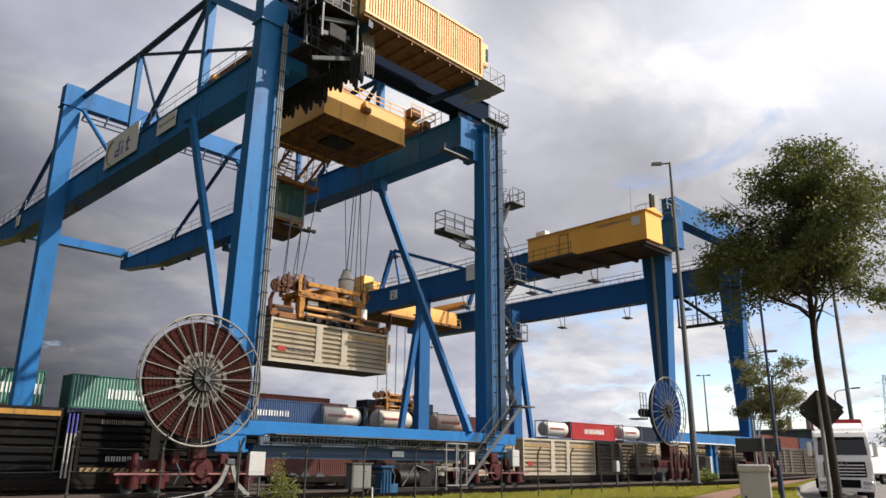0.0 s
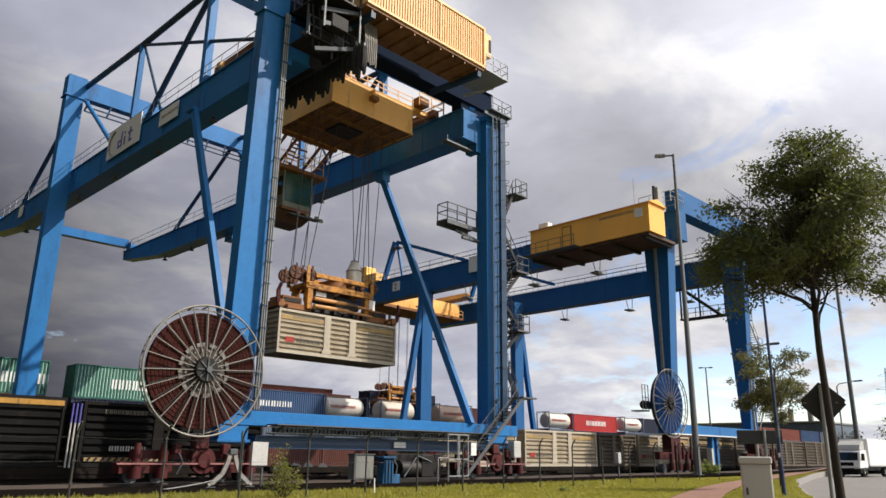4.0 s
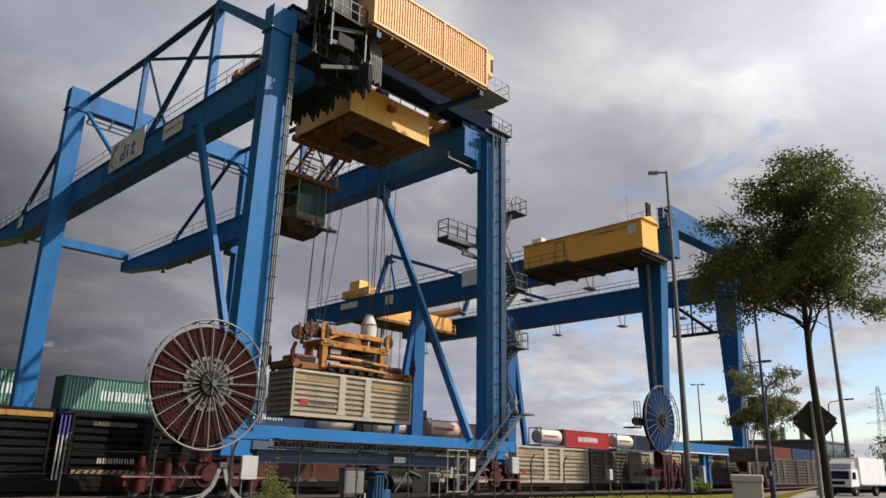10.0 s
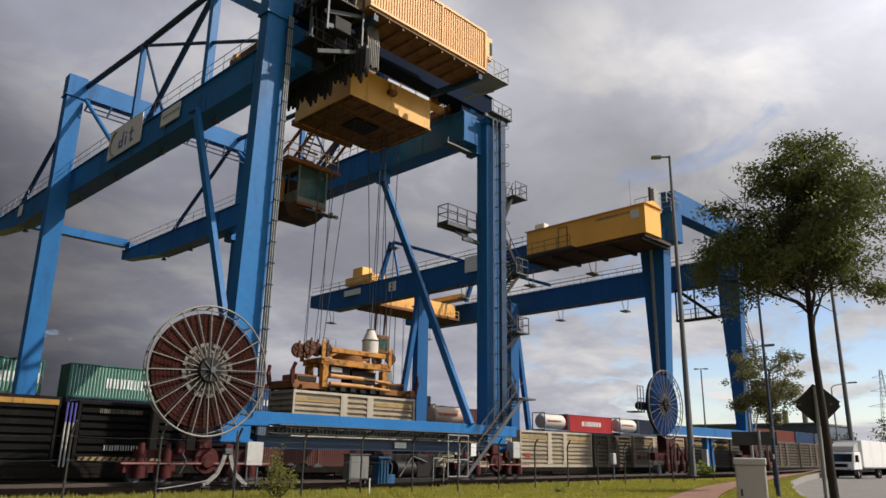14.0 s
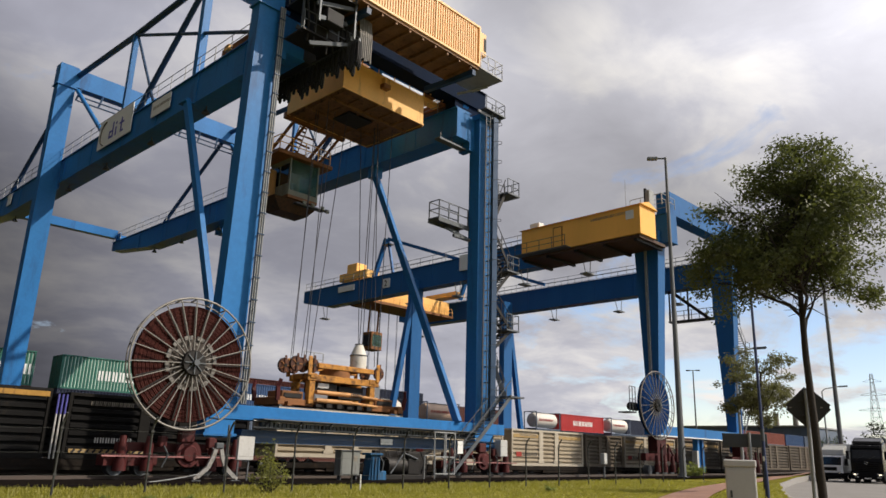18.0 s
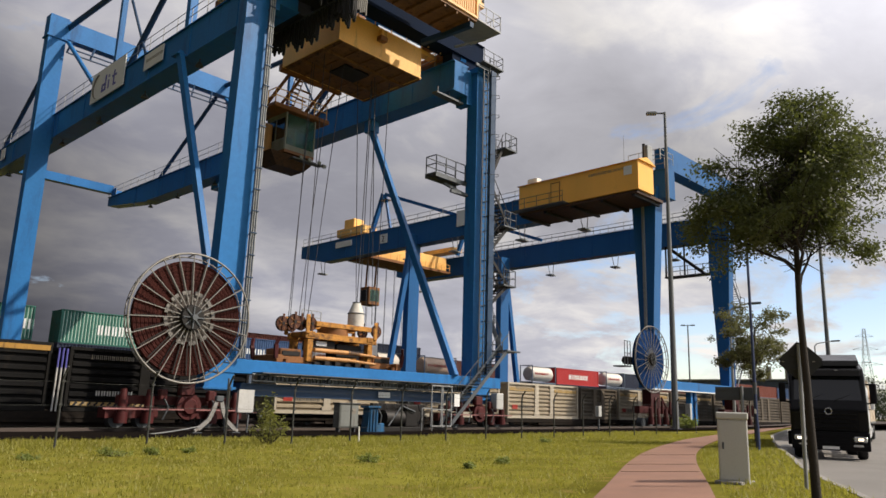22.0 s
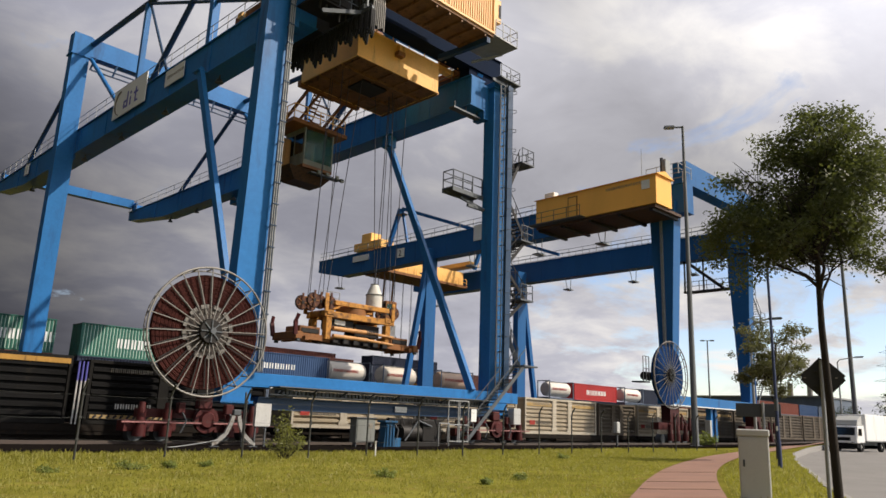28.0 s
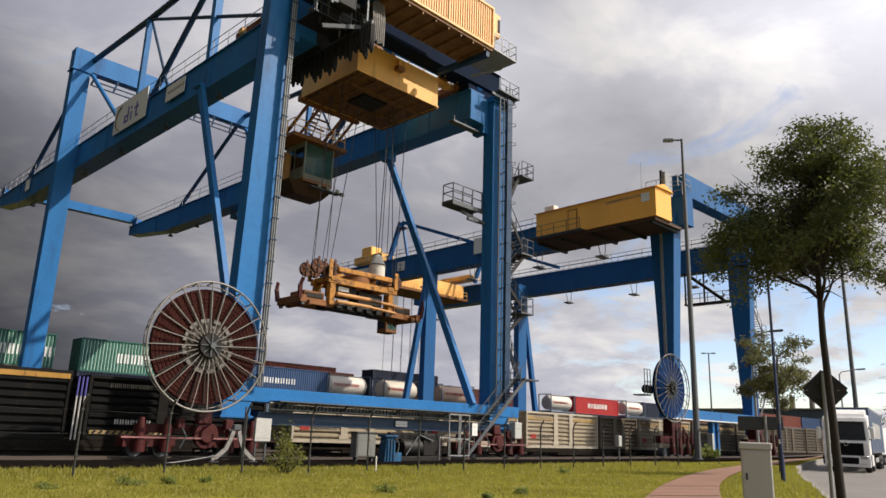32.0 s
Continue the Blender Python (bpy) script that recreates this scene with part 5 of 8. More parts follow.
    ep = part("end_platform", bm, GALV, cr)
    bm = bmesh.new()
    railing(bm, [(30.55, 27.12, 24.93), (32.65, 27.12, 24.93), (32.65, 29.5, 24.93)], 1.05, 0.8, 0.024)
    part("platform_rail", bm, GALV, ep)
    bm = box(34.5, 36.6, 29.95, 30.65, 24.55, 24.65)
    bar(bm, (34.0, 30.3, 24.3), (36.4, 30.3, 24.3), 0.14, 0.2)
    bar(bm, (36.5, 30.1, 24.6), (35.6, 30.6, 23.6), 0.09)
    railing(bm, [(34.55, 30.0, 24.65), (36.55, 30.0, 24.65), (36.55, 30.6, 24.65)], 0.9, 1.0, 0.024)
    part("leg_top_platform", bm, STEEL, cr, "dark platform on top of the leg")
    # service platform between the first leg and the house
    bm = box(18.5, 21.0, 27.6, 30.6, 24.6, 24.7)
    sp = part("service_platform", bm, HUBDARK, cr, "dark service platform with hoses")
    part("lower_deck", box(18.5, 22.4, 28.9, 30.6, 22.6, 22.7), HUBDARK, sp)
    for x, y in ((18.6, 27.7), (20.9, 27.7), (18.6, 29.2), (20.9, 29.2)):
        part("deck_post", bar(bmesh.new(), (x, y, 22.6), (x, y, 25.8), 0.1), STEEL, sp)
    bm = bmesh.new()
    railing(bm, [(18.55, 27.65, 24.7), (20.9, 27.65, 24.7)], 1.1, 0.6, 0.03)
    railing(bm, [(18.55, 30.5, 24.7), (18.55, 27.65, 24.7)], 1.1, 0.7, 0.03)
    railing(bm, [(18.55, 28.95, 22.7), (22.3, 28.95, 22.7)], 1.1, 0.8, 0.03)
    part("platform_rail", bm, STEEL, sp)
    part("switch_cabinet", rbox(18.7, 20.6, 28.2, 30.3, 25.2, 27.4, 0.03), HUBDARK, sp)
    part("panel", rbox(19.2, 20.9, 28.95, 29.6, 22.8, 24.2, 0.03), HUBDARK, sp)
    for k in range(7):
        x = 21.7 + k * 0.13
        part("hose", polytube(bmesh.new(), [(x, 28.3, 24.6), (x - 0.05, 28.1, 23.4), (x + 0.02, 28.2, 22.0 + 0.07 * (k % 3))], 0.05, 6), REELRIM, sp, "pale hanging hose")
    for k, (xa, ya, za, xb, yb, zb) in enumerate(((18.7, 28.0, 23.0, 21.0, 28.6, 23.9), (19.0, 29.0, 22.0, 21.6, 28.2, 22.7), (18.8, 28.3, 24.0, 20.9, 27.9, 24.45), (21.0, 28.0, 22.8, 21.9, 30.0, 23.6), (18.8, 30.0, 23.3, 21.5, 29.9, 22.9))):
        part("cable_arm", bar(bmesh.new(), (xa, ya, za), (xb, yb, zb), 0.16, 0.22), STEEL, sp)
    part("junction_box", rbox(19.3, 20.4, 28.0, 28.6, 23.1, 23.9, 0.04), BLACK, sp)
    # festoon cables gathered along the girder
    part("festoon_rail", box(21.0, 21.15, 27.4, 36.0, 22.45, 22.6), STEEL, cr)
    for k in range(17):
        y = 27.6 + k * 0.45
        bm = bmesh.new()
        for j, o in enumerate((0.0, 0.12, 0.24)):
            pts = []
            for i in range(11):
                a = math.pi * i / 10
                deep = 1.0 + 0.28 * math.sin(k * 1.9) + 0.22 * math.cos(k * 0.7) + 0.16 * j
                pts.append((21.02 + o, y - (0.19 - 0.03 * j) * math.cos(a) * (0.75 + 0.35 * math.sin(a)), 22.45 - deep * math.sin(a) ** 0.55))
            polytube(bm, pts, 0.06, 5)
        part("festoon_loop", bm, BLACK, cr, "black festoon cable loop")
    # made-up block that darkens the bright gap behind the platform
    part("festoon_store", rbox(18.95, 21.9, 31.9, 36.4, 22.7, 24.2, 0.05), BLACK, cr, "black block added to fill a bright gap by the platform")
    part("hoist_cabinet", rbox(21.0, 22.6, 29.0, 31.2, 22.75, 24.3, 0.04), HUBDARK, cr)
    for k in range(9):
        x = 18.7 + k * 0.42
        part("cable_drop", polytube(bmesh.new(), [(x, 29.0, 24.5), (x + 0.1, 28.9 + 0.1 * (k % 3), 23.3), (x + 0.35, 29.3, 22.3 - 0.25 * (k % 2)), (x + 0.6, 29.8, 22.9)], 0.06, 6), BLACK, cr)
    # small things along the sill
    part("sill_cabinet", rbox(36.3, 37.0, 29.9, 30.4, 1.5, 2.5, 0.03), GREYBOX, cr)
    part("sill_board", box(26.9, 27.75, 30.58, 30.612, 1.95, 2.25), PALE, cr)


crane_one_details(crane_one)


# ---- trolley with its cab ----
CABPALE = mat("pale_green_cab_paint", (0.20, 0.21, 0.175), 0.5, var=0.25, scale=2, dirt=(0.16, 0.10, 0.05), dirt_amount=0.35, streak=True)


def build_trolley():
    T = thing("crane_trolley", TROLLEY, "grubby yellow crane trolley with a driver's cab, riding on two girders", "crane trolley")
    x0, x1, y0, y1, z0, z1 = 24.25, 31.17, 32.8, 38.65, 22.9, 24.95
    bm = bmesh.new()
    t = 0.06
    B(bm, x0, x1, y0, y0 + t, z0, z1)
    B(bm, x0, x1, y1 - t, y1, z0, z1)
    B(bm, x0, x0 + t, y0 + t, y1 - t, z0, z1)
    B(bm, x1 - t, x1, y0 + t, y1 - t, z0, z1)
    part("housing", bm, YELLOW, T)
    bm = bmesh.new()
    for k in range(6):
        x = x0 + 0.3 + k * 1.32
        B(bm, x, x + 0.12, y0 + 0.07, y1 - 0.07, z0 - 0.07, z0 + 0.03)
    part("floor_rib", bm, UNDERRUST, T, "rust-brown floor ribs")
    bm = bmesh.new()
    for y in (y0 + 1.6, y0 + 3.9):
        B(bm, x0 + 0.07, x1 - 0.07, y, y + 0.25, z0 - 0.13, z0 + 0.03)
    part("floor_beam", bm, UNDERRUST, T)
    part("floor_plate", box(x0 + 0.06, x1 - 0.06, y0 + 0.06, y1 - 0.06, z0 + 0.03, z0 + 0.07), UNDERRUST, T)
    part("rope_drum_well", box(26.6, 28.6, 35.0, 36.8, z0 - 0.10, z0 + 0.028), HUBDARK, T)
    part("bottom_flange", box(x0 - 0.05, x1 + 0.05, y0 - 0.05, y0 - 0.002, z0 - 0.02, z0 + 0.07), YELLOW, T)
    part("roof_deck", box(x0 - 0.05, x1 + 0.05, y0 - 0.03, y1 + 0.03, z1, z1 + 0.06), YELLOW, T)
    part("lamp_box", box(27.2, 27.75, y0 - 0.42, y0 - 0.002, 24.0, 24.3), RUST, T)
    part("lamp_stem", box(27.35, 27.5, y0 - 0.3, y0 - 0.003, 24.3, 24.8), YELLOW, T)
    # end trucks on the girder rails
    for xa, xb, xg in ((19.0, 24.0, 19.55), (31.35, 33.8, 33.3)):
        for y in (33.2, 37.6):
            part("outrigger", box(xa, xb, y, y + 0.5, 25.02, 25.35), YELLOW, T)
        part("end_truck", rbox(xg - 0.28, xg + 0.28, 32.6, 38.9, 24.95, 25.5, 0.04), RUST, T)
        for y in (33.1, 38.3):
            part("wheel", tube(bmesh.new(), (xg - 0.1, y, 25.03), (xg + 0.1, y, 25.03), 0.26, 16), STEEL, T)
    bm = bmesh.new()
    railing(bm, [(31.4, y0 - 0.4, 25.1), (33.8, y0 - 0.4, 25.1), (33.8, y1, 25.1)], 1.05, 1.2, 0.03)
    railing(bm, [(x0, y0, z1 + 0.06), (x1, y0, z1 + 0.06)], 0.7, 1.5, 0.03)
    part("railing", bm, YELLOW, T)
    part("motor", rbox(31.6, 32.5, 32.5, 33.4, 25.36, 26.0, 0.05), RUST, T)
    # machinery on the deck
    part("hoist_drum", tube(bmesh.new(), (25.2, 36.5, 25.75), (30.2, 36.5, 25.75), 0.6, 20), RUST, T)
    part("hoist_motor", rbox(25.4, 27.2, 34.0, 35.4, 25.06, 26.1, 0.06), RUST, T)
    # frame that carries the cab behind the trolley
    fr = part("cab_frame", box(24.2, 29.2, 38.62, 38.95, 22.7, 23.1), RUST, T)
    bm = bmesh.new()
    for x in (25.0, 27.9):
        bar(bm, (x, 38.8, 22.8), (x - 0.3, 41.2, 20.9), 0.16)
        bar(bm, (x + 0.9, 38.8, 22.8), (x + 0.3, 40.3, 20.9), 0.14)
    for k in range(4):
        bar(bm, (26.2, 38.7 + k * 0.5, 22.6 - k * 0.45), (27.0, 38.7 + k * 0.5, 22.6 - k * 0.45), 0.1)
    part("hanger", bm, RUST, fr, "orange lattice hangers")
    bm = bmesh.new()
    for k in range(9):
        a = 22.9 - k * 0.24
        bar(bm, (25.6, 38.9 + k * 0.14, a), (26.2, 38.9 + k * 0.14, a), 0.2, 0.03)
    bar(bm, (25.6, 38.9, 22.9), (25.6, 40.2, 20.7), 0.05)
    bar(bm, (26.2, 38.9, 22.9), (26.2, 40.2, 20.7), 0.05)
    part("cab_stair", bm, RUST, fr)
    part("cab_roof", rbox(24.4, 28.9, 39.4, 42.3, 20.55, 20.85, 0.04), RUST, T, "orange-brown cab deck")
    bm = bmesh.new()
    railing(bm, [(28.7, 39.5, 20.85), (24.5, 39.5, 20.85), (24.5, 42.2, 20.85)], 1.0, 1.0, 0.03)
    part("cab_deck_rail", bm, YELLOW, T)
    cab = part("cab", box(25.6, 28.0, 39.7, 42.0, 17.75, 17.95), RUST, T, "glazed driver's cab with worn orange panels")
    for x, y in ((25.6, 39.7), (27.9, 39.7), (25.6, 41.9), (27.9, 41.9)):
        part("cab_post", box(x, x + 0.1, y, y + 0.1, 17.95, 20.55), CABPALE, cab)
    part("side_cabinet", rbox(24.62, 25.5, 41.1, 42.0, 17.9, 19.9, 0.03), BOOM2, cab, "rusty orange switch cabinet")
    part("side_wall", box(25.57, 25.62, 39.82, 41.9, 17.95, 18.75), CABPALE, cab)
    part("side_wall", box(25.57, 25.62, 39.82, 41.9, 20.2, 20.55), CABPALE, cab)
    for y in (39.86, 40.9):
        part("side_window", box(25.58, 25.6, y, y + 0.92, 18.78, 20.17), DARKGLASS, cab)
    part("window_bar", box(25.56, 25.63, 40.79, 40.89, 18.75, 20.2), CABPALE, cab)
    part("rear_panel", box(25.7, 27.9, 41.92, 41.98, 17.95, 20.5), RUST, cab)
    part("window_front", box(25.72, 27.88, 39.72, 39.74, 18.3, 20.45), GLASS, cab)
    part("window_side", box(27.96, 27.98, 39.82, 41.88, 18.3, 20.45), GLASS, cab)
    part("sill_panel", box(25.7, 27.9, 39.69, 39.76, 17.95, 18.3), CABPALE, cab)
    part("seat", rbox(26.3, 26.9, 40.6, 41.2, 18.0, 19.2, 0.06), BLACK, cab)
    bm = bmesh.new()
    a = [bm.verts.new(c) for c in ((24.5, 39.6, 17.6), (28.1, 39.6, 17.6), (28.1, 42.1, 17.6), (24.5, 42.1, 17.6))]
    b = [bm.verts.new(c) for c in ((25.4, 40.2, 16.9), (27.6, 40.2, 16.9), (27.6, 41.6, 16.9), (25.4, 41.6, 16.9))]
    bm.faces.new(b[::-1])
    bm.faces.new(a)
    for i in range(4):
        j = (i + 1) % 4
        bm.faces.new((b[i], b[j], a[j], a[i]))
    part("cab_belly", bm, BELLY, cab, "dark brown cab belly")
    part("front_step", rbox(26.0, 28.4, 39.2, 39.62, 17.3, 17.42, 0.03), STEEL, cab)
    for x in (26.6, 27.3, 28.1):
        part("work_lamp", rbox(x - 0.14, x + 0.14, 39.1, 39.22, 17.36, 17.6, 0.03), CABPALE, cab)
    part("lamp", tube(bmesh.new(), (28.5, 39.3, 17.4), (28.5, 39.05, 17.3), 0.14, 10), GALV, cab)
    return T


trolley = build_trolley()


# ---- spreader ----
def build_spreader(at, name="container_spreader", simple=False):
    """A telescopic spreader with rotating head block, sheaves, guide flippers and a cable basket; at: centre of the box top."""
    ox, oy, oz = at
    S = thing(name, at, "worn yellow telescopic spreader with sheaves, guide flippers and cable basket", "crane spreader")

    def b(n, x0, x1, y0, y1, z0, z1, m, r=0.03, par=None, label=""):
        return part(n, rbox(ox + x0, ox + x1, oy + y0, oy + y1, oz + z0, oz + z1, r), m, par or S, label)

    # end beams with twist locks and flippers
    for s in (-1, 1):
        x = s * 4.42
        e = b("end_beam", x - 0.22, x + 0.22, -1.24, 1.24, 0.12, 0.55, RUST)
        for y in (-1.12, 1.12):
            b("twist_lock", x - 0.1, x + 0.1, y - 0.1, y + 0.1, -0.02, 0.12, STEEL, 0.02, e)
            bm = bmesh.new()
            bar(bm, (ox + x + s * 0.22, oy + y * 1.04, oz + 0.35), (ox + x + s * 0.30, oy + y * 1.12, oz + 1.1), 0.16, 0.22)
            bar(bm, (ox + x + s * 0.30, oy + y * 1.12, oz + 1.08), (ox + x + s * 0.18, oy + y * 1.2, oz + 1.5), 0.14, 0.2)
            part("guide_flipper", bm, REDOX, e, "dark red guide flipper")
        comb = part("comb_plate", box(ox + x - 0.5 * s - 0.06, ox + x - 0.5 * s + 0.2, oy - 1.2, oy + 1.3, oz + 0.304, oz + 0.33), RUST, e)
        for k in range(11):
            yy = -1.2 + k * 0.24
            part("tooth", box(ox + x - 0.5 * s - 0.06, ox + x - 0.5 * s + 0.2, oy + yy, oy + yy + 0.1, oz + 0.1, oz + 0.3), RUST, comb)
        # telescopic arms
        for y in (-0.62, 0.62):
            xa, xb = sorted((s * 1.6, s * 4.3))
            b("telescopic_arm", xa, xb, y - 0.17, y + 0.17, 0.16, 0.52, RUST)
        xa, xb = sorted((s * 2.7, s * 4.1))
        b("arm_cover", xa, xb, -0.75, 0.75, 0.5, 0.95, RUST)
        b("arm_cover_slot", xa + 0.1, xb - 0.1, -0.78, -0.753, 0.56, 0.82, HUBDARK)
        b("pillar", s * 2.25 - 0.2, s * 2.25 + 0.2, -0.95, -0.55, 0.3, 1.6, SPREAD)
        b("pillar", s * 2.25 - 0.2, s * 2.25 + 0.2, 0.55, 0.95, 0.3, 1.6, SPREAD)
        # sheave blocks
        for x, y, q in (((-3.3, -0.7, 0.42), (-2.68, -0.45, 0.40), (-2.15, -0.75, 0.38), (-3.15, 0.75, 0.42), (-2.5, 0.75, 0.4)) if s < 0 else ((2.95, -0.6, 0.38), (2.9, 0.7, 0.38))):
            sh = part("sheave", tube(bmesh.new(), (ox + x, oy + y - 0.08, oz + 2.5), (ox + x, oy + y + 0.08, oz + 2.5), q, 24), SHEAVE, S, "greasy brown rope sheave")
            part("sheave_rim", ring(bmesh.new(), (ox + x, oy + y, oz + 2.5), (0, 1, 0), q - 0.02, 0.055, 24, 6), HUBDARK, sh)
            for k in range(5):
                a = 2 * math.pi * k / 5
                part("sheave_spoke", bar(bmesh.new(), (ox + x, oy + y - 0.1, oz + 2.5), (ox + x + math.cos(a) * (q - 0.06), oy + y - 0.1, oz + 2.5 + math.sin(a) * (q - 0.06)), 0.06, 0.05, (0, 1, 0)), RUST, sh)
            part("sheave_pin", tube(bmesh.new(), (ox + x, oy + y - 0.17, oz + 2.5), (ox + x, oy + y + 0.17, oz + 2.5), 0.10, 10), HUBDARK, sh)
            part("sheave_plate", rbox(ox + x - 0.07, ox + x + 0.07, oy + y - 0.15, oy + y - 0.11, oz + 2.05, oz + 3.08, 0.01), SHEAVE, sh)
        b("sheave_cheek", s * 2.55 - 0.14, s * 2.55 + 0.14, -1.06, -0.98, 1.9, 3.0, SPREAD)
        b("sheave_cheek", s * 2.55 - 0.14, s * 2.55 + 0.14, 1.12, 1.2, 1.9, 3.0, SPREAD)
        b("sheave_yoke", s * 2.2 - 0.25, s * 2.2 + 0.25, -1.0, 1.0, 1.75, 2.05, SPREAD)
    # main frame and head block
    for y in (-0.95, 0.75):
        b("main_beam", -2.6, 2.75, y, y + 0.22, 1.62, 2.0, SPREAD)
        b("head_beam", -1.9, 2.3, y, y + 0.2, 2.38, 2.68, SPREAD)
    for x in (-1.6, -0.2, 1.2):
        b("head_cross", x - 0.15, x + 0.15, -0.74, 0.74, 2.36, 2.6, RUST)
        b("main_cross", x - 0.15, x + 0.15, -0.72, 0.74, 1.6, 1.92, RUST)
    part("slew_ring", tube(bmesh.new(), (ox, oy, oz + 1.95), (ox, oy, oz + 2.36), 0.95, 28), RUST, S)
    b("hydraulic_box", -1.9, -0.2, -0.6, 0.4, 1.0, 1.6, HUBDARK)
    b("maker_plate", -1.65, -0.85, -0.66, -0.62, 1.28, 1.55, PALE)
    b("valve_box", 0.0, 1.9, -0.5, 0.6, 0.75, 1.5, HUBDARK)
    bm = bmesh.new()
    for y, z in ((-1.02, 0.98), (-1.05, 0.52)):
        tube(bm, (ox - 2.0, oy + y, oz + z), (ox + 0.6, oy + y, oz + z), 0.13, 10)
        tube(bm, (ox + 0.6, oy + y, oz + z), (ox + 2.6, oy + y, oz + z - 0.1), 0.09, 10)
    part("telescope_cylinder", bm, BOOM, S)
    for k in range(7):
        part("hose_coil", ring(bmesh.new(), (ox + 0.5 + k * 0.13, oy - 1.04, oz + 0.98), (1, 0, 0), 0.13, 0.025, 14, 5), STEEL, S)
    b("lower_frame", -2.4, 2.5, -0.5, 0.5, 0.15, 0.5, HUBDARK)
    for k in range(6):
        b("black_block", -2.0 + k * 0.75, -1.6 + k * 0.75, -1.1, -0.8, 0.12, 0.3 + 0.12 * (k % 3), HUBDARK)
    # cable basket
    bm = tube(bmesh.new(), (ox + 1.75, oy, oz + 2.65), (ox + 1.75, oy, oz + 3.55), 0.52, 20)
    tube(bm, (ox + 1.75, oy, oz + 3.55), (ox + 1.75, oy, oz + 4.25), 0.52, 20, 0.24)
    cb = part("cable_basket", bm, BASKET, S, "dirty white conical cable basket")
    part("basket_rim", ring(bmesh.new(), (ox + 1.75, oy, oz + 3.55), (0, 0, 1), 0.54, 0.03, 24, 5), STEEL, cb)
    part("basket_rim", ring(bmesh.new(), (ox + 1.75, oy, oz + 4.25), (0, 0, 1), 0.25, 0.03, 20, 5), STEEL, cb)
    bm = bmesh.new()
    railing(bm, [(ox - 1.7, oy + 0.9, oz + 2.7), (ox - 0.3, oy + 0.9, oz + 2.7)], 0.8, 0.7, 0.024)
    part("service_rail", bm, GALV, S)
    part("white_panel", box(ox + 2.9, ox + 3.9, oy + 0.3, oy + 0.34, oz + 1.0, oz + 1.9), PALE, S)
    return S


SHEAVE = mat("rusty_sheave_steel", (0.085, 0.033, 0.02), 0.6, 0.2, var=0.35, scale=3, dirt=(0.03, 0.02, 0.016), dirt_amount=0.4)
BOOM = mat("faded_boom_paint", (0.50, 0.25, 0.09), 0.5, var=0.25, scale=1.5, dirt=(0.16, 0.07, 0.03), dirt_amount=0.4)
BASKET = mat("dirty_white_basket", (0.62, 0.60, 0.55), 0.55, var=0.15, scale=2, dirt=(0.25, 0.22, 0.18), dirt_amount=0.25)
spreader = build_spreader(SP)

# ropes: offsets at the trolley (x, y) and at the spreader (x, y, z); each rope is an upper and a lower piece that slide along one another
ROPES = ((-2.55, 0.85, -2.55, 0.85, 2.9), (-2.30, 0.95, -2.75, 0.75, 2.9), (-1.55, 0.15, -2.45, 0.1, 2.9), (-2.75, -0.7, -2.7, -0.75, 2.9), (-1.1, -0.6, -2.4, -0.7, 2.9),
         (1.2, 0.8, 2.45, 0.85, 2.9), (2.6, 0.9, 2.65, 0.8, 2.9), (2.2, 0.0, 2.55, 0.05, 2.9), (1.5, -0.6, 2.45, -0.75, 2.9), (2.75, -0.7, 2.65, -0.75, 2.9),
         (1.75, 0.0, 1.75, 0.0, 4.2), (1.85, 0.1, 1.80, 0.05, 4.2))
R_TOP = TROLLEY.z + 0.1
ropes_up, ropes_low = [], []
for tx, ty, sx, sy, sz in ROPES:
    short = R_TOP - (BOX_TOP + 4.6 + sz) - 0.3
    up = part("hoist_rope", tube(bmesh.new(), (0, 0, -short), (0, 0, 0), 0.026, 6), ROPE, None)
    up.parent = trolley
    low = part("hoist_rope", tube(bmesh.new(), (0, 0, 0), (0, 0, 7.0), 0.022, 6), ROPE, None)
    low.parent = spreader
    ropes_up.append(up)
    ropes_low.append(low)


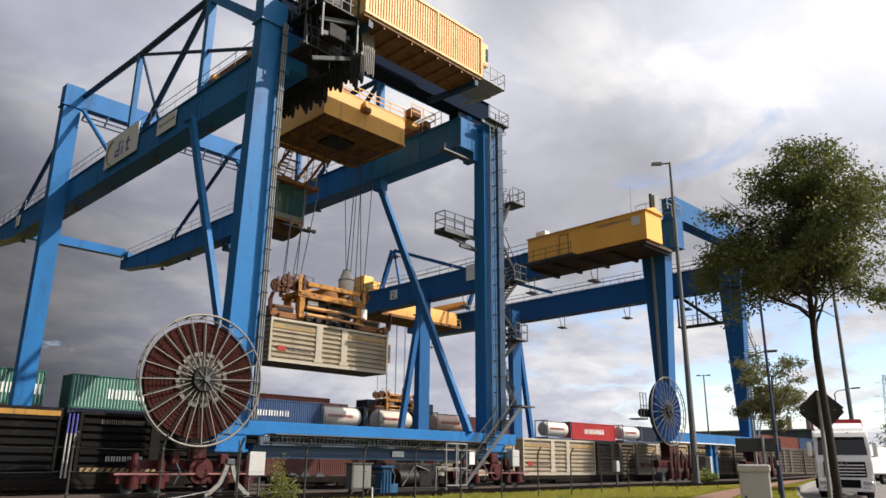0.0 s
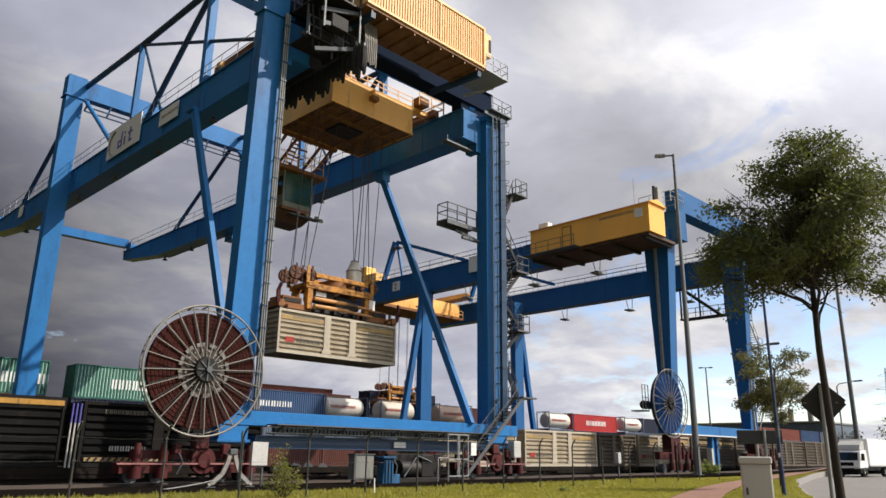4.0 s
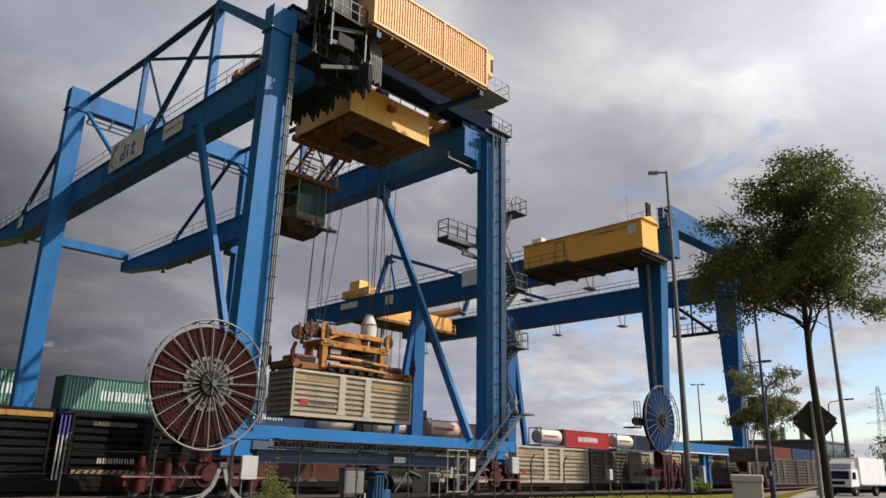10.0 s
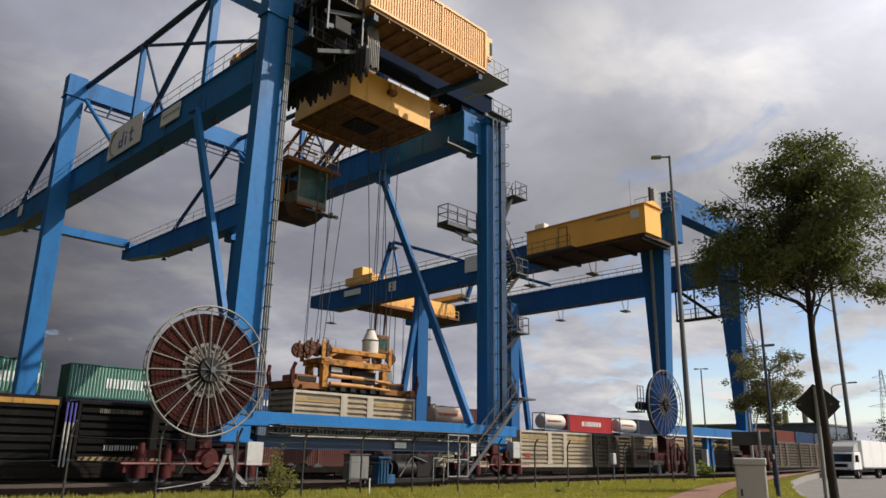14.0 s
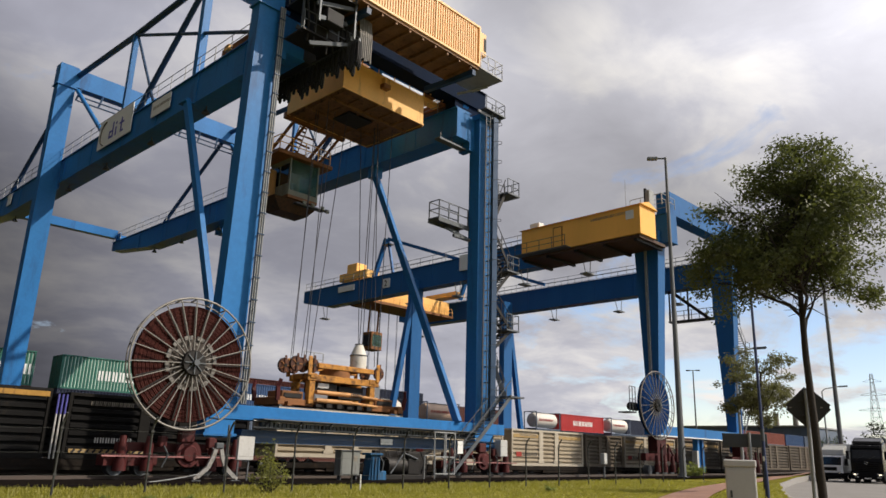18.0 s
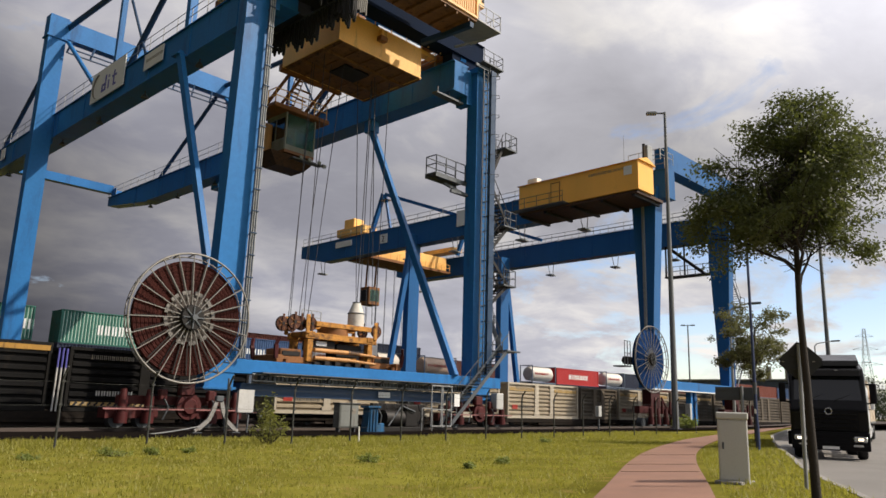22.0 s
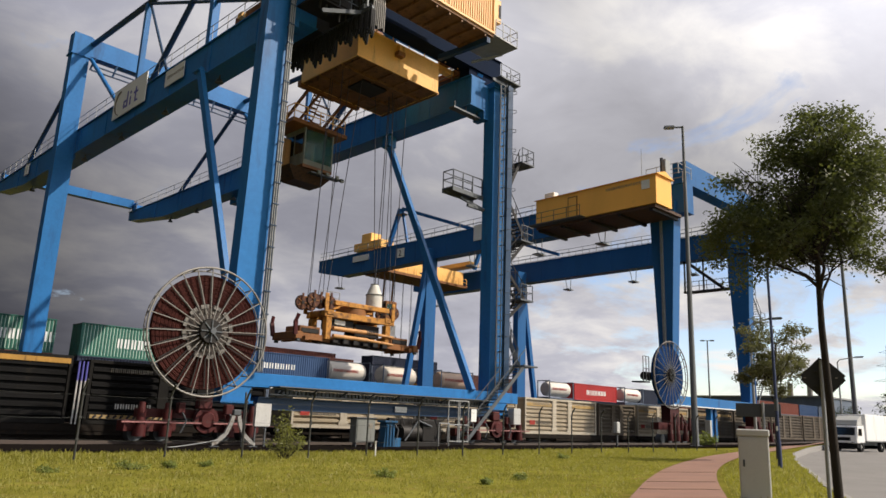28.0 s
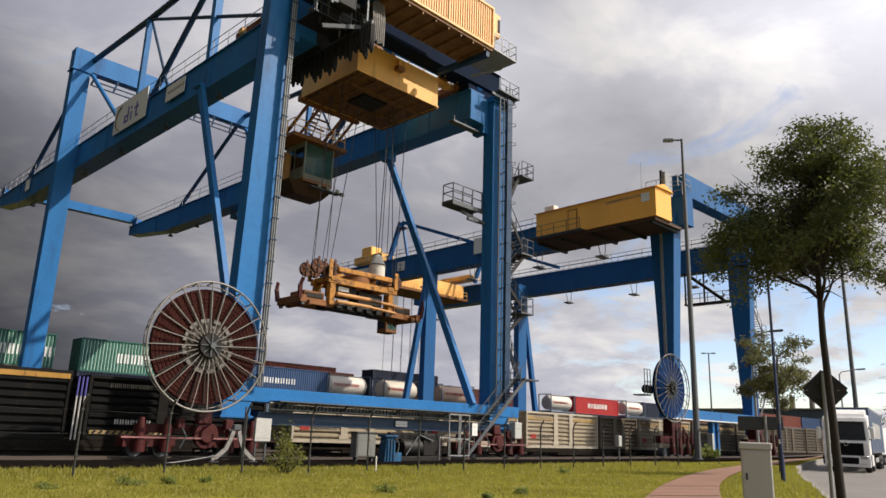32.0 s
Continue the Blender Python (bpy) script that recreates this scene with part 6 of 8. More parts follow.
# ---- crane two: machinery ----
def crane_two_details(cr):
    zt = 24.3
    eh = [o for o in cr.children if o.name.startswith("machine_house")][0]
    part("door", box(55.13, 55.19, 39.3, 40.2, 20.95, 22.9), OCHRE, eh)
    part("door_frame", box(55.155, 55.195, 39.2, 40.3, 20.9, 23.0), RUST, eh)
    bar_marks("lettering", eh, 55.19, 36.0, 22.75, 16, 0.2, 0.26, MARKGREY, (0, -1, 0))
    part("emblem_board", box(55.15, 55.19, 31.5, 32.3, 22.2, 23.0), PALE, eh)
    part("roof_vent", rbox(56.0, 56.8, 42.6, 43.8, 23.5, 24.3, 0.05), PALE, eh)
    part("exhaust", tube(bmesh.new(), (57.4, 31.5, 23.6), (57.4, 31.5, 25.6), 0.14, 10), BLACK, eh)
    part("exhaust_box", rbox(57.0, 57.9, 30.9, 31.3, 23.5, 25.3, 0.04), GALV, eh)
    part("aerial", tube(bmesh.new(), (56.3, 32.9, 23.8), (56.3, 32.9, 26.5), 0.02, 6), GALV, eh)
    bm = box(54.2, 55.1, 38.2, 44.4, 20.6, 20.7)
    railing(bm, [(54.25, 44.3, 20.7), (54.25, 38.3, 20.7)], 1.05, 1.5, 0.026)
    part("house_walkway", bm, STEEL, cr)
    bm = bmesh.new()
    railing(bm, [(59.0, 30.7, 24.4), (59.0, 34.0, 24.4)], 1.05, 1.1, 0.03)
    railing(bm, [(58.9, 30.7, 24.4), (61.4, 30.7, 24.4)], 1.05, 1.1, 0.03)
    part("house_end_rail", bm, GALV, cr)
    # ladders and stairs at the second leg
    st = part("stair_tower", box(76.95, 77.1, 32.4, 33.0, 4.5, 15.0), NAVY, cr)
    for za, zb, s in ((4.5, 7.2, 1), (7.2, 10.2, -1), (10.2, 13.2, 1), (13.2, 16.0, -1)):
        a, c = (77.2, 79.3) if s > 0 else (79.3, 77.2)
        bm = bmesh.new()
        stair_flight(bm, (a, 32.3, za), (c, 32.3, zb), 0.8, (0, 1, 0), 12)
        part("flight", bm, STEEL, st)
        bm = box(c - 0.6, c + 0.6, 32.1, 33.4, zb - 0.08, zb)
        railing(bm, [(c - 0.55, 32.15, zb), (c + 0.55, 32.15, zb)], 1.0, 1.0, 0.03)
        part("landing", bm, STEEL, st)
    bm = box(79.6, 80.7, 35.6, 41.4, 17.3, 17.48)
    for y in (35.8, 41.2):
        B(bm, 79.6, 79.75, y - 0.08, y + 0.08, 17.4, 21.2)
    bar(bm, (79.75, 41.0, 21.1), (79.75, 36.6, 17.5), 0.34)
    bar(bm, (79.75, 38.9, 17.5), (79.75, 38.9, 21.1), 0.16)
    railing(bm, [(79.65, 41.3, 17.48), (79.65, 35.7, 17.48)], 1.1, 1.0, 0.035)
    part("hanging_walkway", bm, HUBDARK, cr, "dark steel walkway hanging under the girder")
    bm = box(58.1, 59.7, 31.2, 32.0, 6.6, 6.7)
    part("cable_riser", box(59.72, 59.96, 33.0, 33.22, 4.0, 22.0), GALV, cr)
    rp = part("reel_platform", box(53.0, 54.0, 31.3, 32.4, 5.2, 5.3), STEEL, cr)
    bm = bmesh.new()
    railing(bm, [(53.05, 31.35, 5.3), (53.95, 31.35, 5.3)], 2.0, 0.45, 0.03)
    part("platform_rail", bm, STEEL, rp)
    part("reel_motor", tube(bmesh.new(), (53.7, 31.7, 5.75), (54.7, 31.7, 5.75), 0.34, 16), HUBDARK, rp)
    # girder boards
    nb = part("number_board", box(60.2, 60.35, 70.1, 71.4, 22.1, 23.3), PALE, cr)
    text_part("number", "2", BLACK, nb, (60.19, 71.1, 22.28), 1.15, FACE_U)
    part("long_board", box(60.2, 60.35, 77.5, 81.0, 22.7, 23.5), PALE, cr)
    nb = part("name_board", box(60.2, 60.35, 52.5, 57.6, 22.3, 24.2), PALE, cr)
    part("emblem", box(60.17, 60.2, 53.6, 53.85, 22.6, 23.8), MARKVIOLET, nb)
    part("emblem_bowl", box(60.17, 60.2, 53.85, 54.5, 22.6, 23.1), MARKVIOLET, nb)


crane_two_details(crane_two)


def build_trolley_two():
    T = thing("crane_trolley", (69.2, 77.5, 21.5), "yellow trolley of the farther crane with a hanging cab", "crane trolley")
    part("housing", box(62.2, 76.8, 75.4, 79.6, 21.3, 23.3), YELLOW, T)
    part("deck", box(61.8, 77.4, 75.0, 80.0, 20.95, 21.27), RUST, T)
    bm = bmesh.new()
    railing(bm, [(62.0, 75.05, 21.27), (77.2, 75.05, 21.27)], 1.0, 1.6, 0.035)
    part("railing", bm, YELLOW, T)
    part("winch_house", rbox(61.0, 63.4, 76.0, 82.0, 24.5, 25.6, 0.06), YELLOW, T)
    part("winch_motor", rbox(61.2, 63.0, 78.4, 80.6, 25.6, 26.9, 0.08), YELLOW, T)
    part("end_truck", box(77.2, 79.2, 74.5, 81.0, 24.45, 25.1), YELLOW, T)
    cab = part("cab", rbox(63.4, 65.4, 77.0, 79.0, 14.9, 17.4, 0.08), RUST, T)
    part("cab_window", box(63.38, 63.4, 77.2, 78.8, 15.4, 17.0), DARKGLASS, cab)
    part("cab_window", box(63.6, 65.2, 76.97, 76.99, 15.4, 17.0), GLASS, cab)
    bm = bmesh.new()
    for x in (63.6, 65.2):
        bar(bm, (x, 78, 17.4), (x, 77.8, 21.0), 0.2)
    part("cab_hanger", bm, RUST, T)
    bm = bmesh.new()
    for k in range(8):
        x = 64.5 + (k % 4) * 1.6
        tube(bm, (x, 76.6 + (k // 4) * 2, 9.0), (x, 76.6 + (k // 4) * 2, 21.0), 0.03, 5)
    part("hoist_ropes", bm, ROPE, T)
    return T


build_trolley_two()
spreader_two = build_spreader(Vector((67.0, 77.5, 8.0)), simple=True)


# ---- plants ----
def leaf_material(name, col, dry=None, amount=0.2):
    m = mat(name, col, 0.55, var=0.35, scale=1.2, fine=8, dirt=dry, dirt_amount=amount)
    nt = m.node_tree
    b, out = nt.nodes["Principled BSDF"], nt.nodes["Material Output"]
    tr, mx = nt.nodes.new("ShaderNodeBsdfTranslucent"), nt.nodes.new("ShaderNodeMixShader")
    mx.inputs[0].default_value = 0.38
    tr.inputs[0].default_value = (col[0] * 2.2, col[1] * 2.2, col[2] * 1.2, 1)
    nt.links.new(b.outputs[0], mx.inputs[1]); nt.links.new(tr.outputs[0], mx.inputs[2])
    nt.links.new(mx.outputs[0], out.inputs[0])
    return m


LEAF = leaf_material("ash_leaf", (0.066, 0.079, 0.033), (0.16, 0.155, 0.055), 0.35)
LEAF_DRY = leaf_material("late_summer_leaf", (0.105, 0.108, 0.062), (0.16, 0.12, 0.05), 0.3)
LEAF_BUSH = leaf_material("bush_leaf", (0.17, 0.18, 0.06), (0.25, 0.22, 0.09), 0.3)
LEAF_FAR = leaf_material("far_wood_leaf", (0.022, 0.032, 0.014))
BLADE = leaf_material("grass_blade", (0.222, 0.215, 0.048), (0.34, 0.27, 0.09), 0.40)
WEED = leaf_material("weed_leaf", (0.16, 0.19, 0.06), (0.26, 0.27, 0.12), 0.3)
BARK = mat("dark_bark", (0.035, 0.029, 0.024), 0.9, var=0.35, scale=3, fine=40, bump=0.8, streak=True)


def leaves(V, F, c, R, n, size, rnd, flat=0.7, hang=0.3):
    """n small pointed leaves scattered in a clump of radius R round c."""
    for _ in range(n):
        d = Vector((rnd.gauss(0, 1), rnd.gauss(0, 1), rnd.gauss(0, 1))).normalized() * R * rnd.random() ** 0.5
        p = Vector(c) + Vector((d.x, d.y, d.z * flat))
        a = Vector((rnd.uniform(-1, 1), rnd.uniform(-1, 1), rnd.uniform(-0.6, 0.4) - hang)).normalized()
        s = a.cross(Vector((rnd.uniform(-1, 1), rnd.uniform(-1, 1), rnd.uniform(-1, 1)))).normalized()
        l = size * rnd.uniform(0.7, 1.3)
        k = len(V)
        V += [p, p + a * l * 0.5 + s * l * 0.24, p + a * l, p + a * l * 0.5 - s * l * 0.24]
        F.append((k, k + 1, k + 2, k + 3))


def leaf_mesh(name, V, F, material, parent, label=""):
    me = bpy.data.meshes.new(name)
    off = Vector(parent.location) if parent else Vector((0, 0, 0))
    me.from_pydata([tuple(v - off) for v in V], [], F)
    me.materials.append(material)
    ob = new(name, me)
    ob.parent = parent
    if label:
        ob["label"] = label
    return ob


def limb(bm, a, b, r0, r1, rnd, bend=0.22, n=5, arch=0.0):
    """A crooked tapering limb; returns its points."""
    a, b = Vector(a), Vector(b)
    L = (b - a).length
    pts = [a]
    for i in range(1, n):
        j = Vector((rnd.uniform(-1, 1), rnd.uniform(-1, 1), rnd.uniform(-0.4, 0.4))) * L * bend * 0.5
        f = i / n
        pts.append(a.lerp(b, f) + j + Vector((0, 0, 4 * f * (1 - f) * arch * Vector((b.x - a.x, b.y - a.y)).length)))
    pts.append(b)
    for i in range(n):
        tube(bm, pts[i], pts[i + 1], r0 + (r1 - r0) * i / n, 8, r0 + (r1 - r0) * (i + 1) / n)
    return pts


def tree(name, base, trunk_pts, trunk_r, boughs, crown, leaf_m, leaf_size, per, seed, label, twigs=7, airy=True, arch=0.0, gaps=-1.0):
    """A trunk through trunk_pts, boughs (from-fraction, tip) and twigs that carry leaf clumps inside the crown ellipsoid."""
    rnd = random.Random(seed)
    t = thing(name, base, label, "tree")
    bm = bmesh.new()
    P = [Vector(p) for p in trunk_pts]
    for i, (a, b) in enumerate(zip(P, P[1:])):
        f0, f1 = 1 - i / len(P) * 0.75, 1 - (i + 1) / len(P) * 0.75
        tube(bm, a, b, trunk_r * f0, 12, trunk_r * f1)
    tube(bm, P[0] - Vector((0, 0, 0.1)), P[0] + Vector((0, 0, 0.12)), trunk_r * 1.5, 12, trunk_r * 1.02)
    part("trunk", bm, BARK, t)
    V, F = [], []
    cc, cr = Vector(crown[0]), Vector(crown[1])
    for k, (at, tip) in enumerate(boughs):
        thick = 0.40 if k < 3 else 0.17
        bm = bmesh.new()
        pts = limb(bm, P[0].lerp(P[-1], 0) if at is None else at, tip, trunk_r * thick, trunk_r * 0.09, rnd, bend=0.22 if not arch else 0.12, arch=arch)
        ends = []
        for _ in range(twigs):
            s = pts[rnd.randint(1, len(pts) - 1)]
            d = Vector((rnd.gauss(0, 1), rnd.gauss(0, 1), rnd.gauss(0.35, 0.8))).normalized()
            e = s + d * rnd.uniform(0.35, 1.0) * cr.x * 0.5
            q = Vector(((e.x - cc.x) / cr.x, (e.y - cc.y) / cr.y, (e.z - cc.z) / cr.z))
            if q.length > 1:
                e = cc + Vector((q.x * cr.x, q.y * cr.y, q.z * cr.z)) / q.length
            tube(bm, s, e, trunk_r * 0.13, 5, trunk_r * 0.04)
            ends += [e, s.lerp(e, 0.6), s.lerp(e, 0.85)]
        part("bough", bm, BARK, t)
        ends.append(pts[-1])
        for e in ends:
            low = (e.z - (cc.z - cr.z)) / cr.z
            if low < 0.55 and math.hypot(e.x - cc.x, e.y - cc.y) < cr.x * (0.75 - 0.9 * low) and airy:
                continue
            out = Vector(((e.x - cc.x) / cr.x, (e.y - cc.y) / cr.y, (e.z - cc.z) / cr.z)).length
            if noise.noise(e * 2.1) < gaps - max(0.0, out - 0.7):
                continue
            leaves(V, F, e, rnd.uniform(0.15, 0.34) * cr.x * 0.75, int(per * rnd.uniform(0.5, 1.5)), leaf_size, rnd)
    leaf_mesh("crown", V, F, leaf_m, t)
    return t


def front_tree():
    z = ground_z(10.0, 3.27)
    B0 = Vector((10.0, 3.27, z))
    lft = Vector((-0.30, 0.95, 0)).normalized()     # across the view, away from the road
    far = Vector((0.95, 0.30, 0))
    def at(l, f, h):
        return B0 + lft * l + far * f + Vector((0, 0, h - z))
    fork = at(0.04, 0.0, 3.0)
    C, boughs, n = (0.17, 0.0, 4.58), [], 40
    rnd = random.Random(41)
    for k in range(n):
        c = 1 - 1.66 * (k + 0.5) / n
        a = k * 2.39996
        q = math.sqrt(1 - c * c)
        f = rnd.uniform(0.66, 1.0)
        w = 1 - (0.46 * c if c > 0 else 0.05 * c)
        end = at(C[0] - 0.38 * c + 1.20 * w * f * q * math.cos(a), C[1] + 1.2 * w * f * q * math.sin(a), C[2] + (1.27 + 0.20 * max(0.0, c - 0.5)) * max(f, c) * c)
        boughs.append((at(0.03, 0, (3.0 if k % 7 == 0 else 3.35) + max(0.0, c + 0.66) * 0.76 + rnd.uniform(0, 0.3)), end))
    boughs.sort(key=lambda b: b[0].z)
    tree("street_tree", B0, [B0, at(0.01, 0, 1.2), at(0.02, 0, 2.1), fork, at(0.03, 0, 3.7), at(0.02, 0, 4.8), at(-0.02, 0.02, 5.5)], 0.060, boughs,
         (at(*C), (1.27, 1.27, 1.40)), LEAF, 0.052, 98, 5, "young ash tree with a dense dark green crown", 10, arch=0.10, gaps=0.03)


front_tree()


def verge_tree():
    x, y = 33.5, 13.3
    z = ground_z(x, y)
    c = Vector((x + 0.5, y + 0.1, 5.1))
    lft = Vector((-0.37, 0.93, 0))
    rnd = random.Random(12)
    boughs = []
    for k in range(19):
        a, s = rnd.uniform(0, 6.28), rnd.uniform(0.5, 1)
        boughs.append((Vector((x, y, rnd.uniform(2.6, 4.2))), c + Vector((math.cos(a) * 1.7 * s, math.sin(a) * 1.7 * s, rnd.uniform(-1.2, 1.7)))))
    tree("verge_tree", (x, y, z), [(x, y, z), (x + 0.02, y, 1.8), (x + 0.05, y - 0.05, 3.0), (x + 0.1, y - 0.1, 4.6), (x + 0.12, y - 0.15, 5.6)], 0.085, boughs,
         (c, (1.85, 1.85, 1.75)), LEAF_DRY, 0.12, 44, 8, "small verge tree with yellowing airy leaves", 7, airy=False, arch=0.1, gaps=0.04)


verge_tree()


def shrub(name, at, R, H, n, size, seed, material, label):
    x, y = at
    z = ground_z(x, y)
    rnd = random.Random(seed)
    t = thing(name, (x, y, z), label, "bush")
    bm = bmesh.new()
    V, F = [], []
    for k in range(n):
        a, s = rnd.uniform(0, 6.28), rnd.random() ** 0.6
        tip = Vector((x + math.cos(a) * R * s, y + math.sin(a) * R * s, z + H * rnd.uniform(0.35, 1.0) * (1 - 0.45 * s)))
        root = Vector((x + math.cos(a) * R * 0.15, y + math.sin(a) * R * 0.15, z - 0.02))
        tube(bm, root, tip, 0.012, 4, 0.004)
        for f in (0.45, 0.7, 0.9, 1.0):
            leaves(V, F, root.lerp(tip, f), 0.15 * R / 0.8 + 0.03, 10, size, rnd, hang=0.0)
    part("branching_stem", bm, BARK, t)
    leaf_mesh("foliage", V, F, material, t)


shrub("bush", (14.2, 22.25), 0.7, 2.0, 30, 0.09, 3, LEAF_BUSH, "grey-green leafy bush grown through the fence")
shrub("roadside_weeds", (61.0, 30.3), 1.1, 1.3, 30, 0.24, 4, WEED, "tall pale weeds at the mast's foot")
for i, (u, v, R) in enumerate(((2.6, 17.3, 0.42), (3.6, 17.8, 0.3), (5.6, 18.6, 0.28), (7.7, 19.0, 0.45), (8.8, 19.2, 0.3), (10.0, 19.4, 0.32), (12.6, 15.0, 0.35), (26.7, 19.8, 0.4), (15.6, 13.0, 0.3), (13.7, 12.4, 0.25))):
    shrub("meadow_weed", (u, v), R * 0.9, R * 0.7, 10, 0.07, 40 + i, WEED, "low clump of dark green meadow weeds")


def build_grass():
    """Short uneven blades over the meadow and the verge, denser nearby."""
    rnd = random.Random(21)
    V, F = [], []
    def tuft(x, y, h, n):
        z = ground_z(x, y)
        for _ in range(n):
            a = rnd.uniform(0, 6.28)
            dx, dy = math.cos(a), math.sin(a)
            w, hh = 0.008 + 0.0005 * math.hypot(x, y), h * rnd.uniform(0.4, 1.25)
            px, py = x + rnd.uniform(-0.08, 0.08), y + rnd.uniform(-0.08, 0.08)
            l = hh * rnd.uniform(0.2, 0.8)
            k = len(V)
            V.extend(((px - dy * w, py + dx * w, z - 0.02), (px + dy * w, py - dx * w, z - 0.02), (px + dx * l, py + dy * l, z + hh)))
            F.append((k, k + 1, k + 2))
    def free(x, y):
        for s in range(0, 90, 2):
            c = path_center(s / 10)
            if (Vector((x, y)) - c).length < 1.55 and abs(x - c.x) < 3:
                return False
        return True
    band = [path_center(s / 40) for s in range(400)]
    def on_path(x, y):
        return min((x - c.x) ** 2 + (y - c.y) ** 2 for c in band[60:300:2]) < 1.1
    kp = [p for p, n in kerb_pts()]
    def on_road(x, y):
        p = min(kp, key=lambda q: (q.x - x) ** 2 + (q.y - y) ** 2)
        i = kp.index(p)
        d = (kp[min(i + 1, len(kp) - 1)] - kp[max(i - 1, 0)]).normalized()
        return (x - p.x) * d.y - (y - p.y) * d.x > -0.12
    made = 0
    while made < 30000:
        x, y = rnd.uniform(-12, 46), rnd.uniform(6, 26)
        r = math.hypot(x, y)
        if y < 0.33 * x - 3 or r < 9 or y < -x * 0.4 + 8:
            continue
        if y < 0.5 * x + 3 and (on_path(x, y) or on_road(x, y)):
            continue
        k = 0.5 + noise.noise((x * 0.25, y * 0.25, 3.0))
        h = 0.04 + 0.08 * max(0, k) * rnd.random() + (0.10 * rnd.random() if y > 20.5 else 0)
        tuft(x, y, h, 4)
        made += 1
    made = 0
    while made < 5000:                  # verge between path and kerb
        i = rnd.randrange(len(kp) - 1)
        p = kp[i]
        if not 9 < p.x < 40:
            continue
        x, y = p.x + rnd.uniform(-0.5, 0.5), p.y + rnd.uniform(0.1, 3.2)
        if on_path(x, y) or on_road(x, y):
            continue
        tuft(x, y, rnd.uniform(0.04, 0.12), 4)
        made += 1
    me = bpy.data.meshes.new("meadow_grass")
    me.from_pydata(V, [], F)
    me.materials.append(BLADE)
    tagged(new("meadow_grass", me), "sunlit green and straw-yellow meadow grass", "grass", kind="stuff")


build_grass()


def far_wood(name, az0, az1, dist, top, n, seed, label):
    rnd = random.Random(seed)
    V, F = [], []
    for k in range(n):
        a = radians(rnd.uniform(az0, az1))
        d = dist * rnd.uniform(0.95, 1.1)
        h = top * rnd.uniform(0.55, 1.0)
        for j in range(9):
            leaves(V, F, (math.cos(a) * d + rnd.gauss(0, h * 0.18), math.sin(a) * d + rnd.gauss(0, h * 0.18), h * rnd.uniform(0.2, 0.92)), h * 0.22, 80, h * 0.055, rnd, 0.8)
        tube_pts = None
    tagged(leaf_mesh(name, V, F, LEAF_FAR, None), label, "trees", kind="stuff")


far_wood("far_wood", 6.0, 16.4, 210, 12.5, 34, 6, "dark green line of trees beyond the road")
far_wood("far_wood", 17.0, 22.5, 330, 14.0, 22, 7, "dark green line of trees behind the yard")
far_wood("far_wood", 46.0, 92.0, 380, 12.0, 60, 9, "dark green line of trees behind the terminal")


# ---- fence ----
FENCE = mat("dark_fence_steel", (0.05, 0.052, 0.05), 0.6, 0.3, var=0.25, scale=3)


def build_fence():
    v = 22.3
    def post(u):
        z = ground_z(u, v)
        p = thing("fence_post", (u, v, z), "thin dark steel fence post with bent top", "fence post", "fence posts along the meadow")
        bm = bmesh.new()
        polytube(bm, [(u, v, z - 0.1), (u, v, z + 1.9), (u + 0.02, v - 0.06, z + 2.08), (u + 0.02, v - 0.2, z + 2.25)], 0.034, 8)
        part("pole", bm, FENCE, p)
        for h in (0.55, 1.15, 1.8):
            part("clip", rbox(u - 0.045, u + 0.045, v - 0.05, v - 0.02, z + h, z + h + 0.07, 0.008), FENCE, p)
    us = [7.4 + 2.6 * k for k in range(-7, 16)]
    for u in us:
        post(u)
    f = thing("fence_wire", (us[0], v, ground_z(us[0], v)), "three slack steel wires between fence posts", "fence wire")
    for h in (0.58, 1.18, 1.83):
        pts = []
        for a, b in zip(us, us[1:]):
            za, zb = ground_z(a, v) + h, ground_z(b, v) + h
            pts += [(a, v - 0.05, za), ((a + b) / 2, v - 0.05, (za + zb) / 2 - 0.03)]
        part("wire", polytube(bmesh.new(), pts, 0.005, 4), FENCE, f)


build_fence()


# ---- equipment by the crane rail ----
GUIDEWHITE = mat("dirty_white_guide_paint", (0.25, 0.245, 0.235), 0.5, var=0.25, scale=3, dirt=(0.16, 0.13, 0.1), dirt_amount=0.4)
STOPBLUE = mat("weathered_teal_blue_paint", (0.022, 0.09, 0.19), 0.6, var=0.4, scale=3, dirt=(0.05, 0.05, 0.045), dirt_amount=0.5, streak=True, spec=0.12)
CABGREY = mat("weathered_grey_cabinet", (0.17, 0.18, 0.17), 0.6, var=0.15, scale=2, dirt=(0.10, 0.09, 0.075), dirt_amount=0.3, streak=True)


NOTICE = mat("grubby_notice_sheet", (0.50, 0.50, 0.49), 0.6, var=0.12, scale=4, dirt=(0.33, 0.32, 0.30), dirt_amount=0.3)


